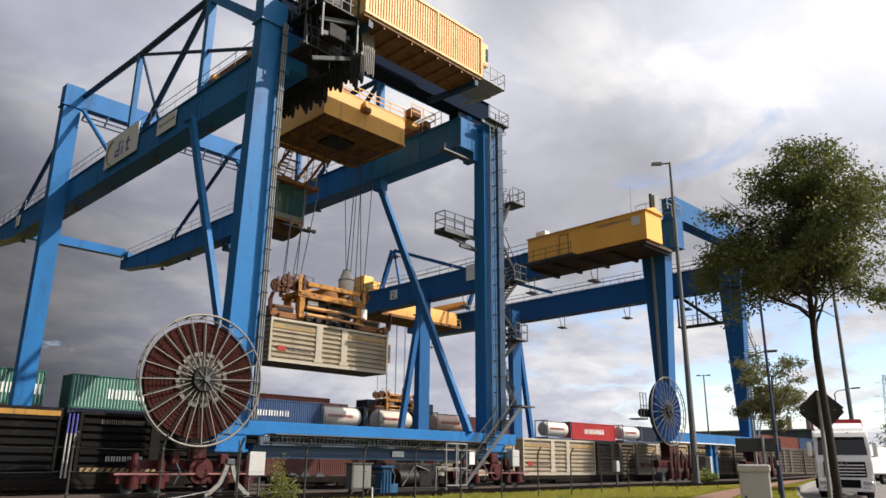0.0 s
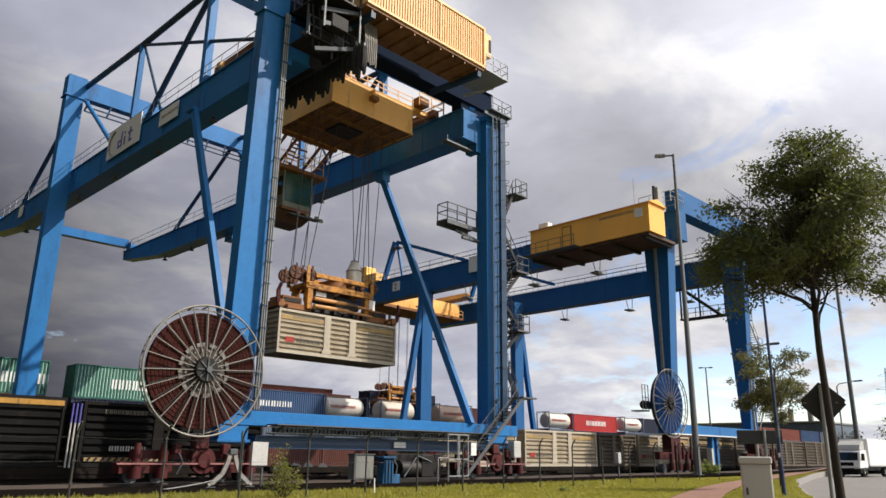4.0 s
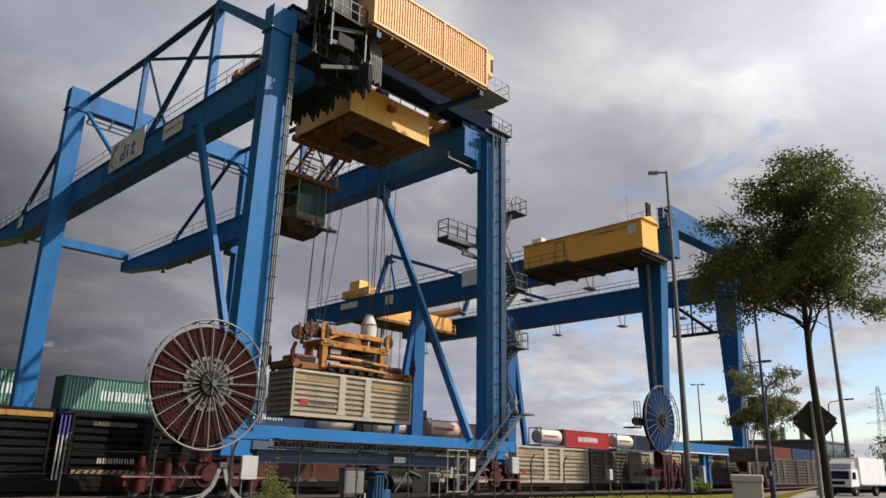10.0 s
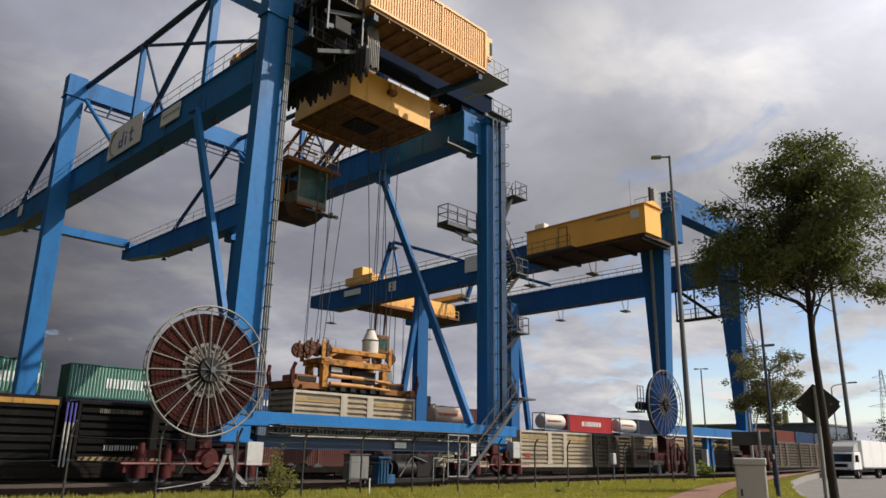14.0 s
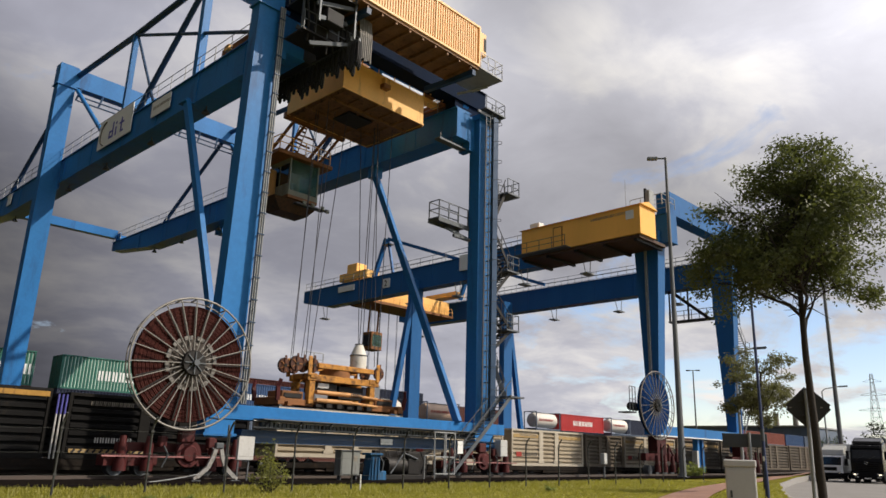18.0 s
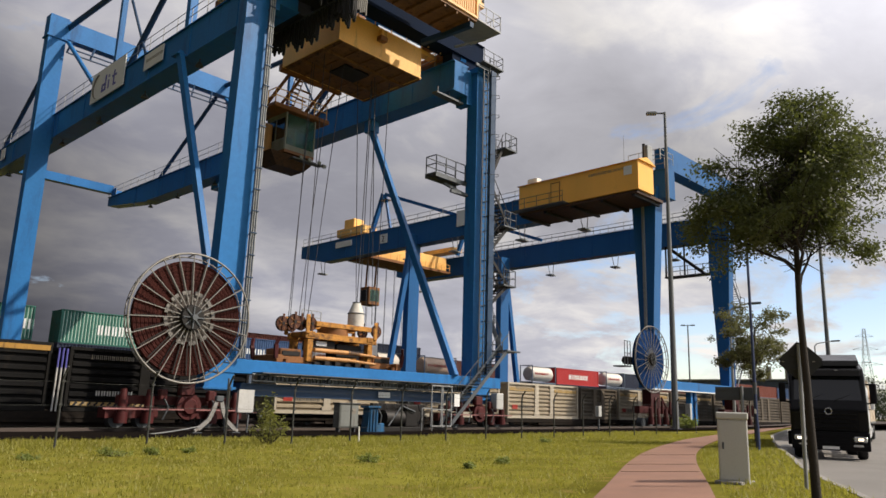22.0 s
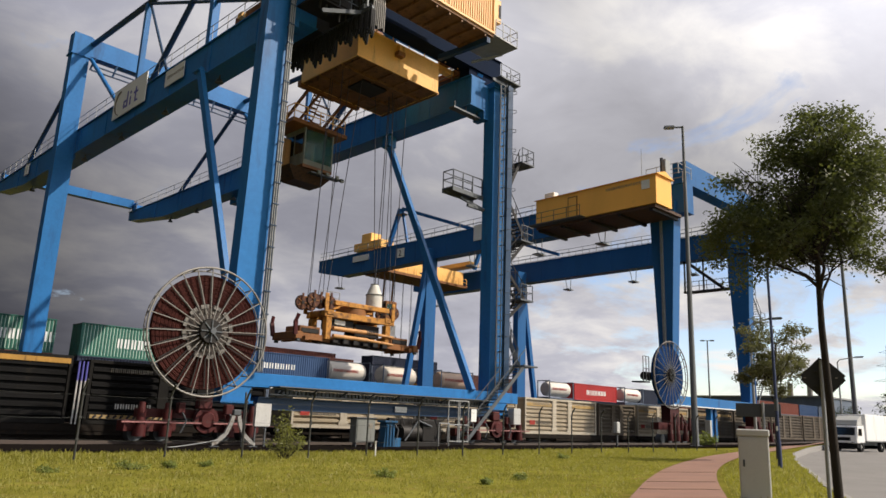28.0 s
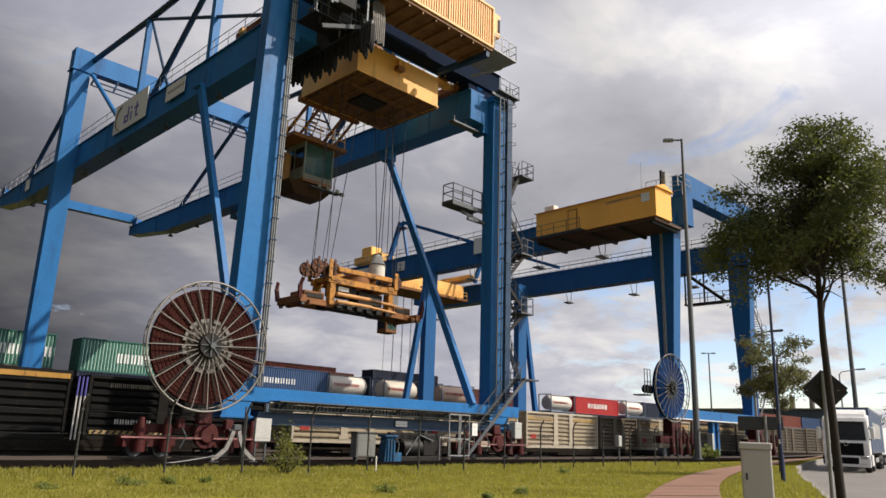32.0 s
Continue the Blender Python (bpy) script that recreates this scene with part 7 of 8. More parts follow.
def trackside():
    z = ground_z(23, 29)
    c = thing("switch_cabinet", (22.9, 29.0, z), "weathered grey electrical cabinet on a steel stand", "cabinet")
    part("body", rbox(22.32, 23.5, 28.85, 29.35, z + 0.28, z + 1.42, 0.02), CABGREY, c)
    part("door", rbox(22.38, 23.44, 28.825, 28.848, z + 0.34, z + 1.36, 0.008), CABGREY, c)
    part("roof", rbox(22.26, 23.56, 28.78, 29.4, z + 1.42, z + 1.47, 0.01), STEEL, c)
    part("plate", box(23.05, 23.3, 28.812, 28.822, z + 0.95, z + 1.2), MARKGREY, c)
    for x in (22.4, 23.36):
        part("stand_leg", box(x, x + 0.06, 28.95, 29.2, z - 0.02, z + 0.28), STEEL, c)
    c = thing("blue_buffer_stop", (24.6, 29.0, z), "blue painted steel end stop beside the rail", "rail buffer")
    bm = box(24.05, 24.75, 28.8, 29.3, z, z + 1.25)
    for vv in bm.verts:
        if vv.co.z > z + 0.5:
            vv.co.x += 0.12 if vv.co.x < 24.4 else -0.02
    part("body", bm, STOPBLUE, c)
    part("cap", rbox(24.0, 24.85, 28.7, 29.35, z + 1.25, z + 1.36, 0.02), STOPBLUE, c)
    part("side_plate", rbox(24.76, 25.25, 28.85, 29.25, z, z + 0.5, 0.03), STOPBLUE, c)
    part("motor_pipe", polytube(bmesh.new(), [(24.9, 28.8, z + 0.5), (24.95, 28.78, z + 0.9), (24.7, 28.77, z + 1.2)], 0.04, 8), STEEL, c)
    for k in range(3):
        part("rib", box(24.2 + k * 0.2, 24.24 + k * 0.2, 28.74, 28.8, z + 0.1, z + 1.15), STOPBLUE, c)
    part("foot", box(23.95, 25.3, 28.7, 29.4, z - 0.04, z + 0.0), STEEL, c)
    c = thing("motor_skid", (27.0, 29.6, z), "black motor skid under the sill", "machine")
    part("frame", rbox(25.7, 28.4, 29.45, 30.2, z + 0.05, z + 0.3, 0.02), HUBDARK, c)
    part("motor", tube(bmesh.new(), (25.9, 29.8, z + 0.75), (27.2, 29.8, z + 0.75), 0.42, 18), HUBDARK, c)
    part("gearbox", rbox(27.3, 28.2, 29.5, 30.1, z + 0.3, z + 1.45, 0.05), HUBDARK, c)
    part("pipe", polytube(bmesh.new(), [(26.0, 29.42, z + 0.35), (26.9, 29.42, z + 1.4), (27.9, 29.42, z + 1.1)], 0.05, 8), STEEL, c)
    part("cover", rbox(25.55, 29.4, 30.22, 30.5, z + 0.02, z + 1.5, 0.03), HUBDARK, c)
    for k in range(6):
        part("hose", polytube(bmesh.new(), [(25.8 + k * 0.6, 30.15, z + 1.5), (25.9 + k * 0.6, 29.95, z + 0.9), (26.1 + k * 0.55, 30.1, z + 0.3)], 0.03, 6), BLACK, c)
    part("hand_rail", polytube(bmesh.new(), [(28.5, 29.5, z), (28.5, 29.5, z + 1.3), (29.3, 29.5, z + 1.3), (29.3, 29.5, z)], 0.03, 8), GALV, c)
    c = thing("notice_case", (17.25, 29.0, ground_z(17, 29)), "white notice sheet on a grey control box", "notice box")
    zz = ground_z(17, 29)
    part("box", rbox(16.95, 17.6, 29.05, 29.3, 1.05, 2.0, 0.015), GREYBOX, c)
    part("notice", box(16.9, 17.66, 29.03, 29.046, 1.08, 2.06), NOTICE, c)
    for x in (17.0, 17.5):
        part("stand_leg", box(x - 0.03, x + 0.03, 29.12, 29.2, zz - 0.02, 1.05), STEEL, c)
    c = thing("cable_guide", (15.9, 29.0, zz), "white splayed steel cable guide under the reel", "cable guide")
    for s in (-1, 1):
        bm = bmesh.new()
        pts = [(15.95 + s * 0.12, 29.0, 1.5), (15.95 + s * 0.22, 29.0, 1.15), (15.95 + s * 0.42, 29.0, 0.72), (15.95 + s * 0.85, 29.0, 0.36), (15.95 + s * 1.0, 29.0, 0.30)]
        for a, b in zip(pts, pts[1:]):
            bar(bm, a, b, 0.10, 0.17 if a[2] > 0.7 else 0.11)
        part("splayed_leg", bm, GUIDEWHITE, c)
        part("foot", box(15.95 + s * 0.9 - 0.2, 15.95 + s * 0.9 + 0.2, 28.9, 29.1, zz, 0.24), STEEL, c)
    part("throat", rbox(15.78, 16.14, 28.9, 29.1, 1.5, 1.75, 0.03), STEEL, c)
    part("roller_post", tube(bmesh.new(), (16.3, 28.95, zz), (16.3, 28.95, 2.5), 0.04, 8), STEEL, c)
    bm = bmesh.new()
    for k in range(24):
        x = 15.0 - k * 0.36
        x2 = x - 0.36
        f = lambda q: 0.95 - 0.62 * (1 - math.exp(-(15.0 - q) / 3.0))
        tube(bm, (x, 28.6, f(x) - 0.45), (x2, 28.6, f(x2) - 0.45), 0.025, 6)
    cb = thing("ground_cable", (10, 28.6, ground_z(10, 28.6)), "grey power cable lying along the rail", "cable")
    part("cable", bm, GALV, cb)
    m = thing("marker_post", (18.0, 22.0, ground_z(18, 22)), "short white marker stake in the grass", "marker post")
    zz = ground_z(18, 22)
    part("stake", tube(bmesh.new(), (18.0, 22.0, zz - 0.05), (17.98, 22.0, zz + 0.62), 0.03, 8, 0.025), WHITE, m)
    for u, h in ((46.0, 1.7),):
        zz = ground_z(u, 30)
        k = thing("small_cabinet", (u, 29.4, zz), "pale small control box on a post", "cabinet")
        part("post", box(u - 0.05, u + 0.05, 29.35, 29.45, zz - 0.02, zz + h - 0.9), STEEL, k)
        part("body", rbox(u - 0.2, u + 0.2, 29.25, 29.55, zz + h - 0.75, zz + h, 0.03), GREYBOX, k)


trackside()


# ---- roadside ----
CABWHITE = mat("weathered_white_cabinet", (0.52, 0.52, 0.51), 0.55, var=0.08, scale=1.5, fine=30, dirt=(0.42, 0.40, 0.36), dirt_amount=0.15, streak=True)


def roadside():
    # grey cabinet: faces turned to the path
    x, y = 13.25, 5.68
    z = ground_z(x, y)
    c = thing("roadside_cabinet", (x, y, z), "tall light grey cable cabinet with a lid", "cabinet")
    w, d, h = 0.50, 0.36, 1.24
    part("plinth", rbox(x - w + 0.2, x + w - 0.2, y - d + 0.12, y + d - 0.12, z - 0.1, z + 0.06, 0.01), KERB, c)
    def rot(bm, a=23):
        bmesh.ops.rotate(bm, cent=(x, y, z), matrix=Matrix.Rotation(radians(a), 3, "Z"), verts=bm.verts)
        return bm
    part("body", rot(rbox(x - 0.17, x + 0.27, y - 0.25, y + 0.25, z + 0.0, z + h - 0.13, 0.012)), CABWHITE, c)
    part("door", rot(rbox(x - 0.18, x - 0.168, y - 0.23, y + 0.23, z + 0.08, z + h - 0.17, 0.004)), CABWHITE, c)
    part("lid", rot(rbox(x - 0.195, x + 0.295, y - 0.27, y + 0.27, z + h - 0.125, z + h - 0.0, 0.02)), CABWHITE, c)
    part("lock", rot(rbox(x - 0.192, x - 0.18, y + 0.15, y + 0.185, z + 0.6, z + 0.72, 0.004)), STEEL, c)
    # back of a direction board, on a post
    x, y = 28.15, 11.63
    z = ground_z(x, y)
    c = thing("direction_board", (x, y, z), "slate-grey back of a road direction board", "road sign")
    a = Vector((-0.39, 0.92, 0)).normalized()
    P = Vector((x, y, 0))
    for o in (0.0,):
        part("post", tube(bmesh.new(), P + a * o + Vector((0, 0, z - 0.05)), P + a * o + Vector((0, 0, 2.72)), 0.055, 10), GALV, c)
    bm = bar(bmesh.new(), P - a * 0.62 + Vector((0.07, 0.03, 2.43)), P + a * 0.95 + Vector((0.07, 0.03, 2.43)), 0.05, 0.50)
    bmesh.ops.bevel(bm, geom=bm.edges[:], offset=0.012, segments=1, affect="EDGES")
    bd = part("board", bm, DARKBOX, c)
    for k in (2.30, 2.56):
        part("stiffener", bar(bmesh.new(), P - a * 0.6 + Vector((0.035, 0.015, k)), P + a * 0.93 + Vector((0.035, 0.015, k)), 0.02, 0.04), DARKBOX, bd)
    # diamond sign seen from behind
    x, y = 13.06, 4.42
    z = ground_z(x, y)
    c = thing("diamond_road_sign", (x, y, z), "dark back of a diamond road sign on a grey post", "road sign")
    tow = Vector((0.95, 0.32, 0)).normalized()
    acr = Vector((-tow.y, tow.x, 0))
    part("post", tube(bmesh.new(), (x, y, z - 0.05), (x + 0.02, y - 0.03, 2.85), 0.033, 10), GALV, c)
    C = Vector((13.08, 4.38, 2.56)) + tow * 0.05
    bm = bmesh.new()
    hd = 0.375
    q = [Vector(C) + acr * hd, Vector(C) + Vector((0, 0, hd)), Vector(C) - acr * hd, Vector(C) - Vector((0, 0, hd))]
    f0 = [bm.verts.new(p) for p in q]
    f1 = [bm.verts.new(p + tow * 0.012) for p in q]
    bm.faces.new(f0); bm.faces.new(f1[::-1])
    for i in range(4):
        bm.faces.new((f0[i], f1[i], f1[(i + 1) % 4], f0[(i + 1) % 4]))
    bmesh.ops.bevel(bm, geom=[e for e in bm.edges if abs((e.verts[0].co - e.verts[1].co).length - 0.012) < 0.004], offset=0.05, segments=3, affect="EDGES")
    pl = part("plate", bm, DARKPLATE, c, "dark grey diamond plate")
    for s in (0.12, -0.12):
        part("clamp", bar(bmesh.new(), C - tow * 0.025 - acr * 0.14 + Vector((0, 0, s)), C - tow * 0.025 + acr * 0.14 + Vector((0, 0, s)), 0.03, 0.035), DARKPLATE, pl)
    for s in (0.27, -0.2):
        part("sticker", bar(bmesh.new(), C - tow * 0.003 + acr * (s - 0.02), C - tow * 0.003 + acr * (s + 0.02), 0.004, 0.018), MARKGREY, pl)
    # lamp post with a short arm, blue-grey
    x, y = 25.68, 10.15
    z = ground_z(x, y)
    c = thing("street_lamp", (x, y, z), "slim blue-grey street lamp post by the road", "street lamp")
    part("foot", tube(bmesh.new(), (x, y, z - 0.05), (x, y, z + 0.9), 0.075, 12, 0.07), LAMPBLUE, c)
    part("pole", tube(bmesh.new(), (x, y, z + 0.9), (x, y, 9.0), 0.055, 12, 0.04), LAMPBLUE, c)
    part("sleeve", tube(bmesh.new(), (x, y, 2.35), (x, y, 2.75), 0.065, 12), STEEL, c)
    part("sticker", box(x - 0.085, x - 0.075, y - 0.03, y + 0.03, 1.7, 1.85), WHITE, c)
    # tall tapering masts
    mast((56.3, 28.75), 0.27, 0.11, 27.6, "tall galvanised floodlight mast at the meadow's edge", [((-0.55, 0.72, 0.0), 1.25)])
    mast((117, 35.2), 0.36, 0.17, 36.0, "tall galvanised floodlight mast beyond the road", [((-0.3, 0.95, 0), 1.3)])
    mast((150, 73.0), 0.2, 0.12, 20.4, "thin lamp mast with a crossbar of floodlights", [((-0.44, 0.9, 0), 1.1), ((0.44, -0.9, 0), 1.1)], T=True)
    lamp_with_arm((80.0, 25.3), 9.1, (0.28, -0.96, 0), 1.5, "grey street lamp with a long curved arm")
    lamp_with_arm((46.9, 19.9), 8.6, (0.39, -0.92, 0), 1.1, "grey street lamp with a curved arm")


DARKPLATE = mat("dark_sign_back", (0.035, 0.036, 0.036), 0.65, 0.2, var=0.2, scale=3, dirt=(0.06, 0.055, 0.045), dirt_amount=0.2)
LAMPBLUE = mat("blue_grey_lamp_paint", (0.045, 0.06, 0.12), 0.5, 0.2, var=0.15, scale=2)


def mast(at, r0, r1, top, label, heads, T=False):
    x, y = at
    z = ground_z(x, y)
    c = thing("light_mast", (x, y, z), label, "light mast", "light masts")
    bm = bmesh.new()
    for k in range(4):
        a, b = k / 4, (k + 1) / 4
        tube(bm, (x, y, z + (top - z) * a), (x, y, z + (top - z) * b), r0 + (r1 - r0) * a, 14, r0 + (r1 - r0) * b)
    part("pole", bm, MASTGREY, c)
    part("foot_plate", tube(bmesh.new(), (x, y, z - 0.05), (x, y, z + 0.08), r0 * 1.7, 14), MASTGREY, c)
    for d, l in heads:
        d = Vector(d).normalized()
        e = Vector((x, y, top - 0.1)) + d * l
        ar = part("arm", bar(bmesh.new(), (x, y, top - 0.1), e, 0.12), MASTGREY, c)
        bm = bmesh.new()
        bar(bm, e - d * 0.55, e + d * 0.35, 0.5, 0.24)
        bmesh.ops.bevel(bm, geom=bm.edges[:], offset=0.05, segments=2, affect="EDGES")
        part("floodlight", bm, STEEL if T else GALV, ar)


def lamp_with_arm(at, top, d, l, label):
    x, y = at
    z = ground_z(x, y)
    d = Vector(d).normalized()
    c = thing("street_lamp", (x, y, z), label, "street lamp", "street lamps along the road")
    part("pole", tube(bmesh.new(), (x, y, z - 0.05), (x, y, top - 0.35), 0.10, 10, 0.065), GALV, c)
    P = Vector((x, y, 0))
    bm = bmesh.new()
    polytube(bm, [P + Vector((0, 0, top - 0.35)), P + d * 0.25 + Vector((0, 0, top - 0.1)), P + d * l + Vector((0, 0, top + 0.12))], 0.05, 8)
    part("arm", bm, GALV, c)
    bm = bar(bmesh.new(), P + d * l + Vector((0, 0, top + 0.12)), P + d * (l + 0.85) + Vector((0, 0, top + 0.16)), 0.28, 0.14)
    bmesh.ops.bevel(bm, geom=bm.edges[:], offset=0.04, segments=2, affect="EDGES")
    part("lamp_head", bm, STEEL, c)


roadside()


def pylon(at, top, label):
    x, y = at
    c = thing("lattice_pylon", (x, y, ground_z(x, y)), label, "pylon")
    def half(z):
        return 2.3 * (1 - z / top) ** 1.25 + 0.35
    bm = bmesh.new()
    zs = [0.3 + (top - 0.3) * k / 11 for k in range(12)]
    for za, zb in zip(zs, zs[1:]):
        a, b = half(za), half(zb)
        q = ((-1, -1), (1, -1), (1, 1), (-1, 1))
        for i in range(4):
            s, t = q[i], q[(i + 1) % 4]
            bar(bm, (x + s[0] * a, y + s[1] * a, za), (x + s[0] * b, y + s[1] * b, zb), 0.10)
            bar(bm, (x + s[0] * a, y + s[1] * a, za), (x + t[0] * b, y + t[1] * b, zb), 0.06)
            bar(bm, (x + s[0] * b, y + s[1] * b, zb), (x + t[0] * b, y + t[1] * b, zb), 0.06)
    part("tower", bm, GALV, c)
    for z, l in ((top * 0.62, 4.6), (top * 0.78, 3.6), (top * 0.92, 2.6)):
        bm = bmesh.new()
        for s in (-1, 1):
            bar(bm, (x, y, z + 0.9), (x - 0.3 * s * l, y + 0.95 * s * l, z), 0.08)
            bar(bm, (x, y, z - 0.2), (x - 0.3 * s * l, y + 0.95 * s * l, z), 0.08)
        part("cross_arm", bm, GALV, c)


pylon((261.5, 67.6), 29.8, "grey lattice power pylon far beyond the road")


def far_works():
    c = thing("warehouse", (300, 112, 0.6), "long pale grey warehouse far behind the yard", "building")
    part("hall", rbox(296, 330, 100, 150, 0.5, 15.0, 0.2), GREYP, c)
    part("roof", box(295.5, 330.5, 99.5, 150.5, 15.01, 15.6), GALV, c)
    for k in range(9):
        part("window", box(295.9, 295.99, 103 + k * 5, 106 + k * 5, 9, 11.5), DARKGLASS, c)
    for a in (20.6, 19.38):
        a = radians(a)
        x, y = 420 * math.cos(a), 420 * math.sin(a)
        k = thing("chimney", (x, y, 0.6), "pale concrete chimney of a distant works", "chimney", "works chimneys")
        part("shaft", tube(bmesh.new(), (x, y, 0.3), (x, y, 25.5), 1.6, 16, 1.25), KERB, k)
        part("rim", tube(bmesh.new(), (x, y, 25.5), (x, y, 26.0), 1.4, 16), STEEL, k)


far_works()


# ---- trucks on the road ----
CHROME = mat("dull_chrome", (0.55, 0.56, 0.57), 0.25, 0.9, var=0.1)
TRUCKWHITE = mat("white_cab_paint", (0.78, 0.79, 0.80), 0.3, var=0.05, scale=1.5, dirt=(0.5, 0.49, 0.46), dirt_amount=0.1, streak=True)
TRUCKBLACK = mat("black_cab_paint", (0.0035, 0.0035, 0.004), 0.22, var=0.2, scale=1.5, spec=0.22)
CABGLASS = mat("tinted_windscreen", (0.010, 0.012, 0.013), 0.08, var=0.1, spec=0.6)
SILVERTANK = mat("polished_tank_steel", (0.55, 0.56, 0.57), 0.28, 0.85, var=0.1, scale=1)
ORANGEBAND = mat("orange_tank_band", (0.62, 0.22, 0.03), 0.4, var=0.1)
TANTARP = mat("beige_tarpaulin", (0.55, 0.46, 0.35), 0.6, var=0.1, scale=0.8, bump=0.2, dirt=(0.35, 0.28, 0.2), dirt_amount=0.15, streak=True)
BROWNBAND = mat("brown_tarpaulin_stripe", (0.25, 0.11, 0.05), 0.6, var=0.15)
BLUETARP = mat("navy_tarpaulin", (0.03, 0.055, 0.13), 0.5, var=0.12, scale=0.8, bump=0.15)
PLASTIC = mat("dark_grey_plastic", (0.008, 0.008, 0.009), 0.6, var=0.2, scale=3, spec=0.08)
LENS = bpy.data.materials.new("lit_headlamp")
LENS.use_nodes = True
LENS.node_tree.nodes["Principled BSDF"].inputs["Base Color"].default_value = (0.8, 0.8, 0.75, 1)
LENS.node_tree.nodes["Principled BSDF"].inputs["Emission Color"].default_value = (1.0, 0.86, 0.6, 1)
LENS.node_tree.nodes["Principled BSDF"].inputs["Emission Strength"].default_value = 2.4


def profile(pts, y0, y1, bevel=0.05):
    """A side profile (x, z) pulled across from y0 to y1, edges rounded."""
    bm = bmesh.new()
    a = [bm.verts.new((x, y0, z)) for x, z in pts]
    b = [bm.verts.new((x, y1, z)) for x, z in pts]
    bm.faces.new(a)
    bm.faces.new(b[::-1])
    for i in range(len(pts)):
        j = (i + 1) % len(pts)
        bm.faces.new((a[i], b[i], b[j], a[j]))
    bmesh.ops.recalc_face_normals(bm, faces=bm.faces[:])
    if bevel:
        bmesh.ops.bevel(bm, geom=bm.edges[:], offset=bevel, segments=2, profile=0.6, affect="EDGES")
    return bm


def wheel(x, y, r, parent, wide=0.3):
    """A wheel of its own origin, so that it can roll."""
    s = 1 if y > 0 else -1
    h = new("wheel")
    h.location = (x, y, r)
    h.parent = parent
    bm = bmesh.new()
    prof = ((-wide / 2, r * 0.62), (-wide / 2, r * 0.93), (-wide * 0.36, r), (wide * 0.36, r), (wide / 2, r * 0.93), (wide / 2, r * 0.62))
    n = 28
    rows = [[bm.verts.new((math.sin(6.2832 * i / n) * q, w, math.cos(6.2832 * i / n) * q)) for i in range(n)] for w, q in prof]
    for r0, r1 in zip(rows, rows[1:]):
        for i in range(n):
            bm.faces.new((r0[i], r0[(i + 1) % n], r1[(i + 1) % n], r1[i])).smooth = True
    me = bpy.data.meshes.new("tyre"); bm.to_mesh(me); bm.free(); me.materials.append(BLACK)
    o = new("tyre", me); o.parent = h
    bm = bmesh.new()
    tube(bm, (0, s * wide * 0.1, 0), (0, s * wide * 0.3, 0), r * 0.6, 20, r * 0.56)
    tube(bm, (0, s * wide * 0.3, 0), (0, s * wide * 0.48, 0), r * 0.26, 14, r * 0.2)
    for k in range(8):
        a = k * 0.7854
        tube(bm, (math.sin(a) * r * 0.4, s * wide * 0.3, math.cos(a) * r * 0.4), (math.sin(a) * r * 0.4, s * wide * 0.36, math.cos(a) * r * 0.4), r * 0.05, 6)
    me = bpy.data.meshes.new("rim"); bm.to_mesh(me); bm.free(); me.materials.append(CHROME)
    o = new("rim", me); o.parent = h
    return h


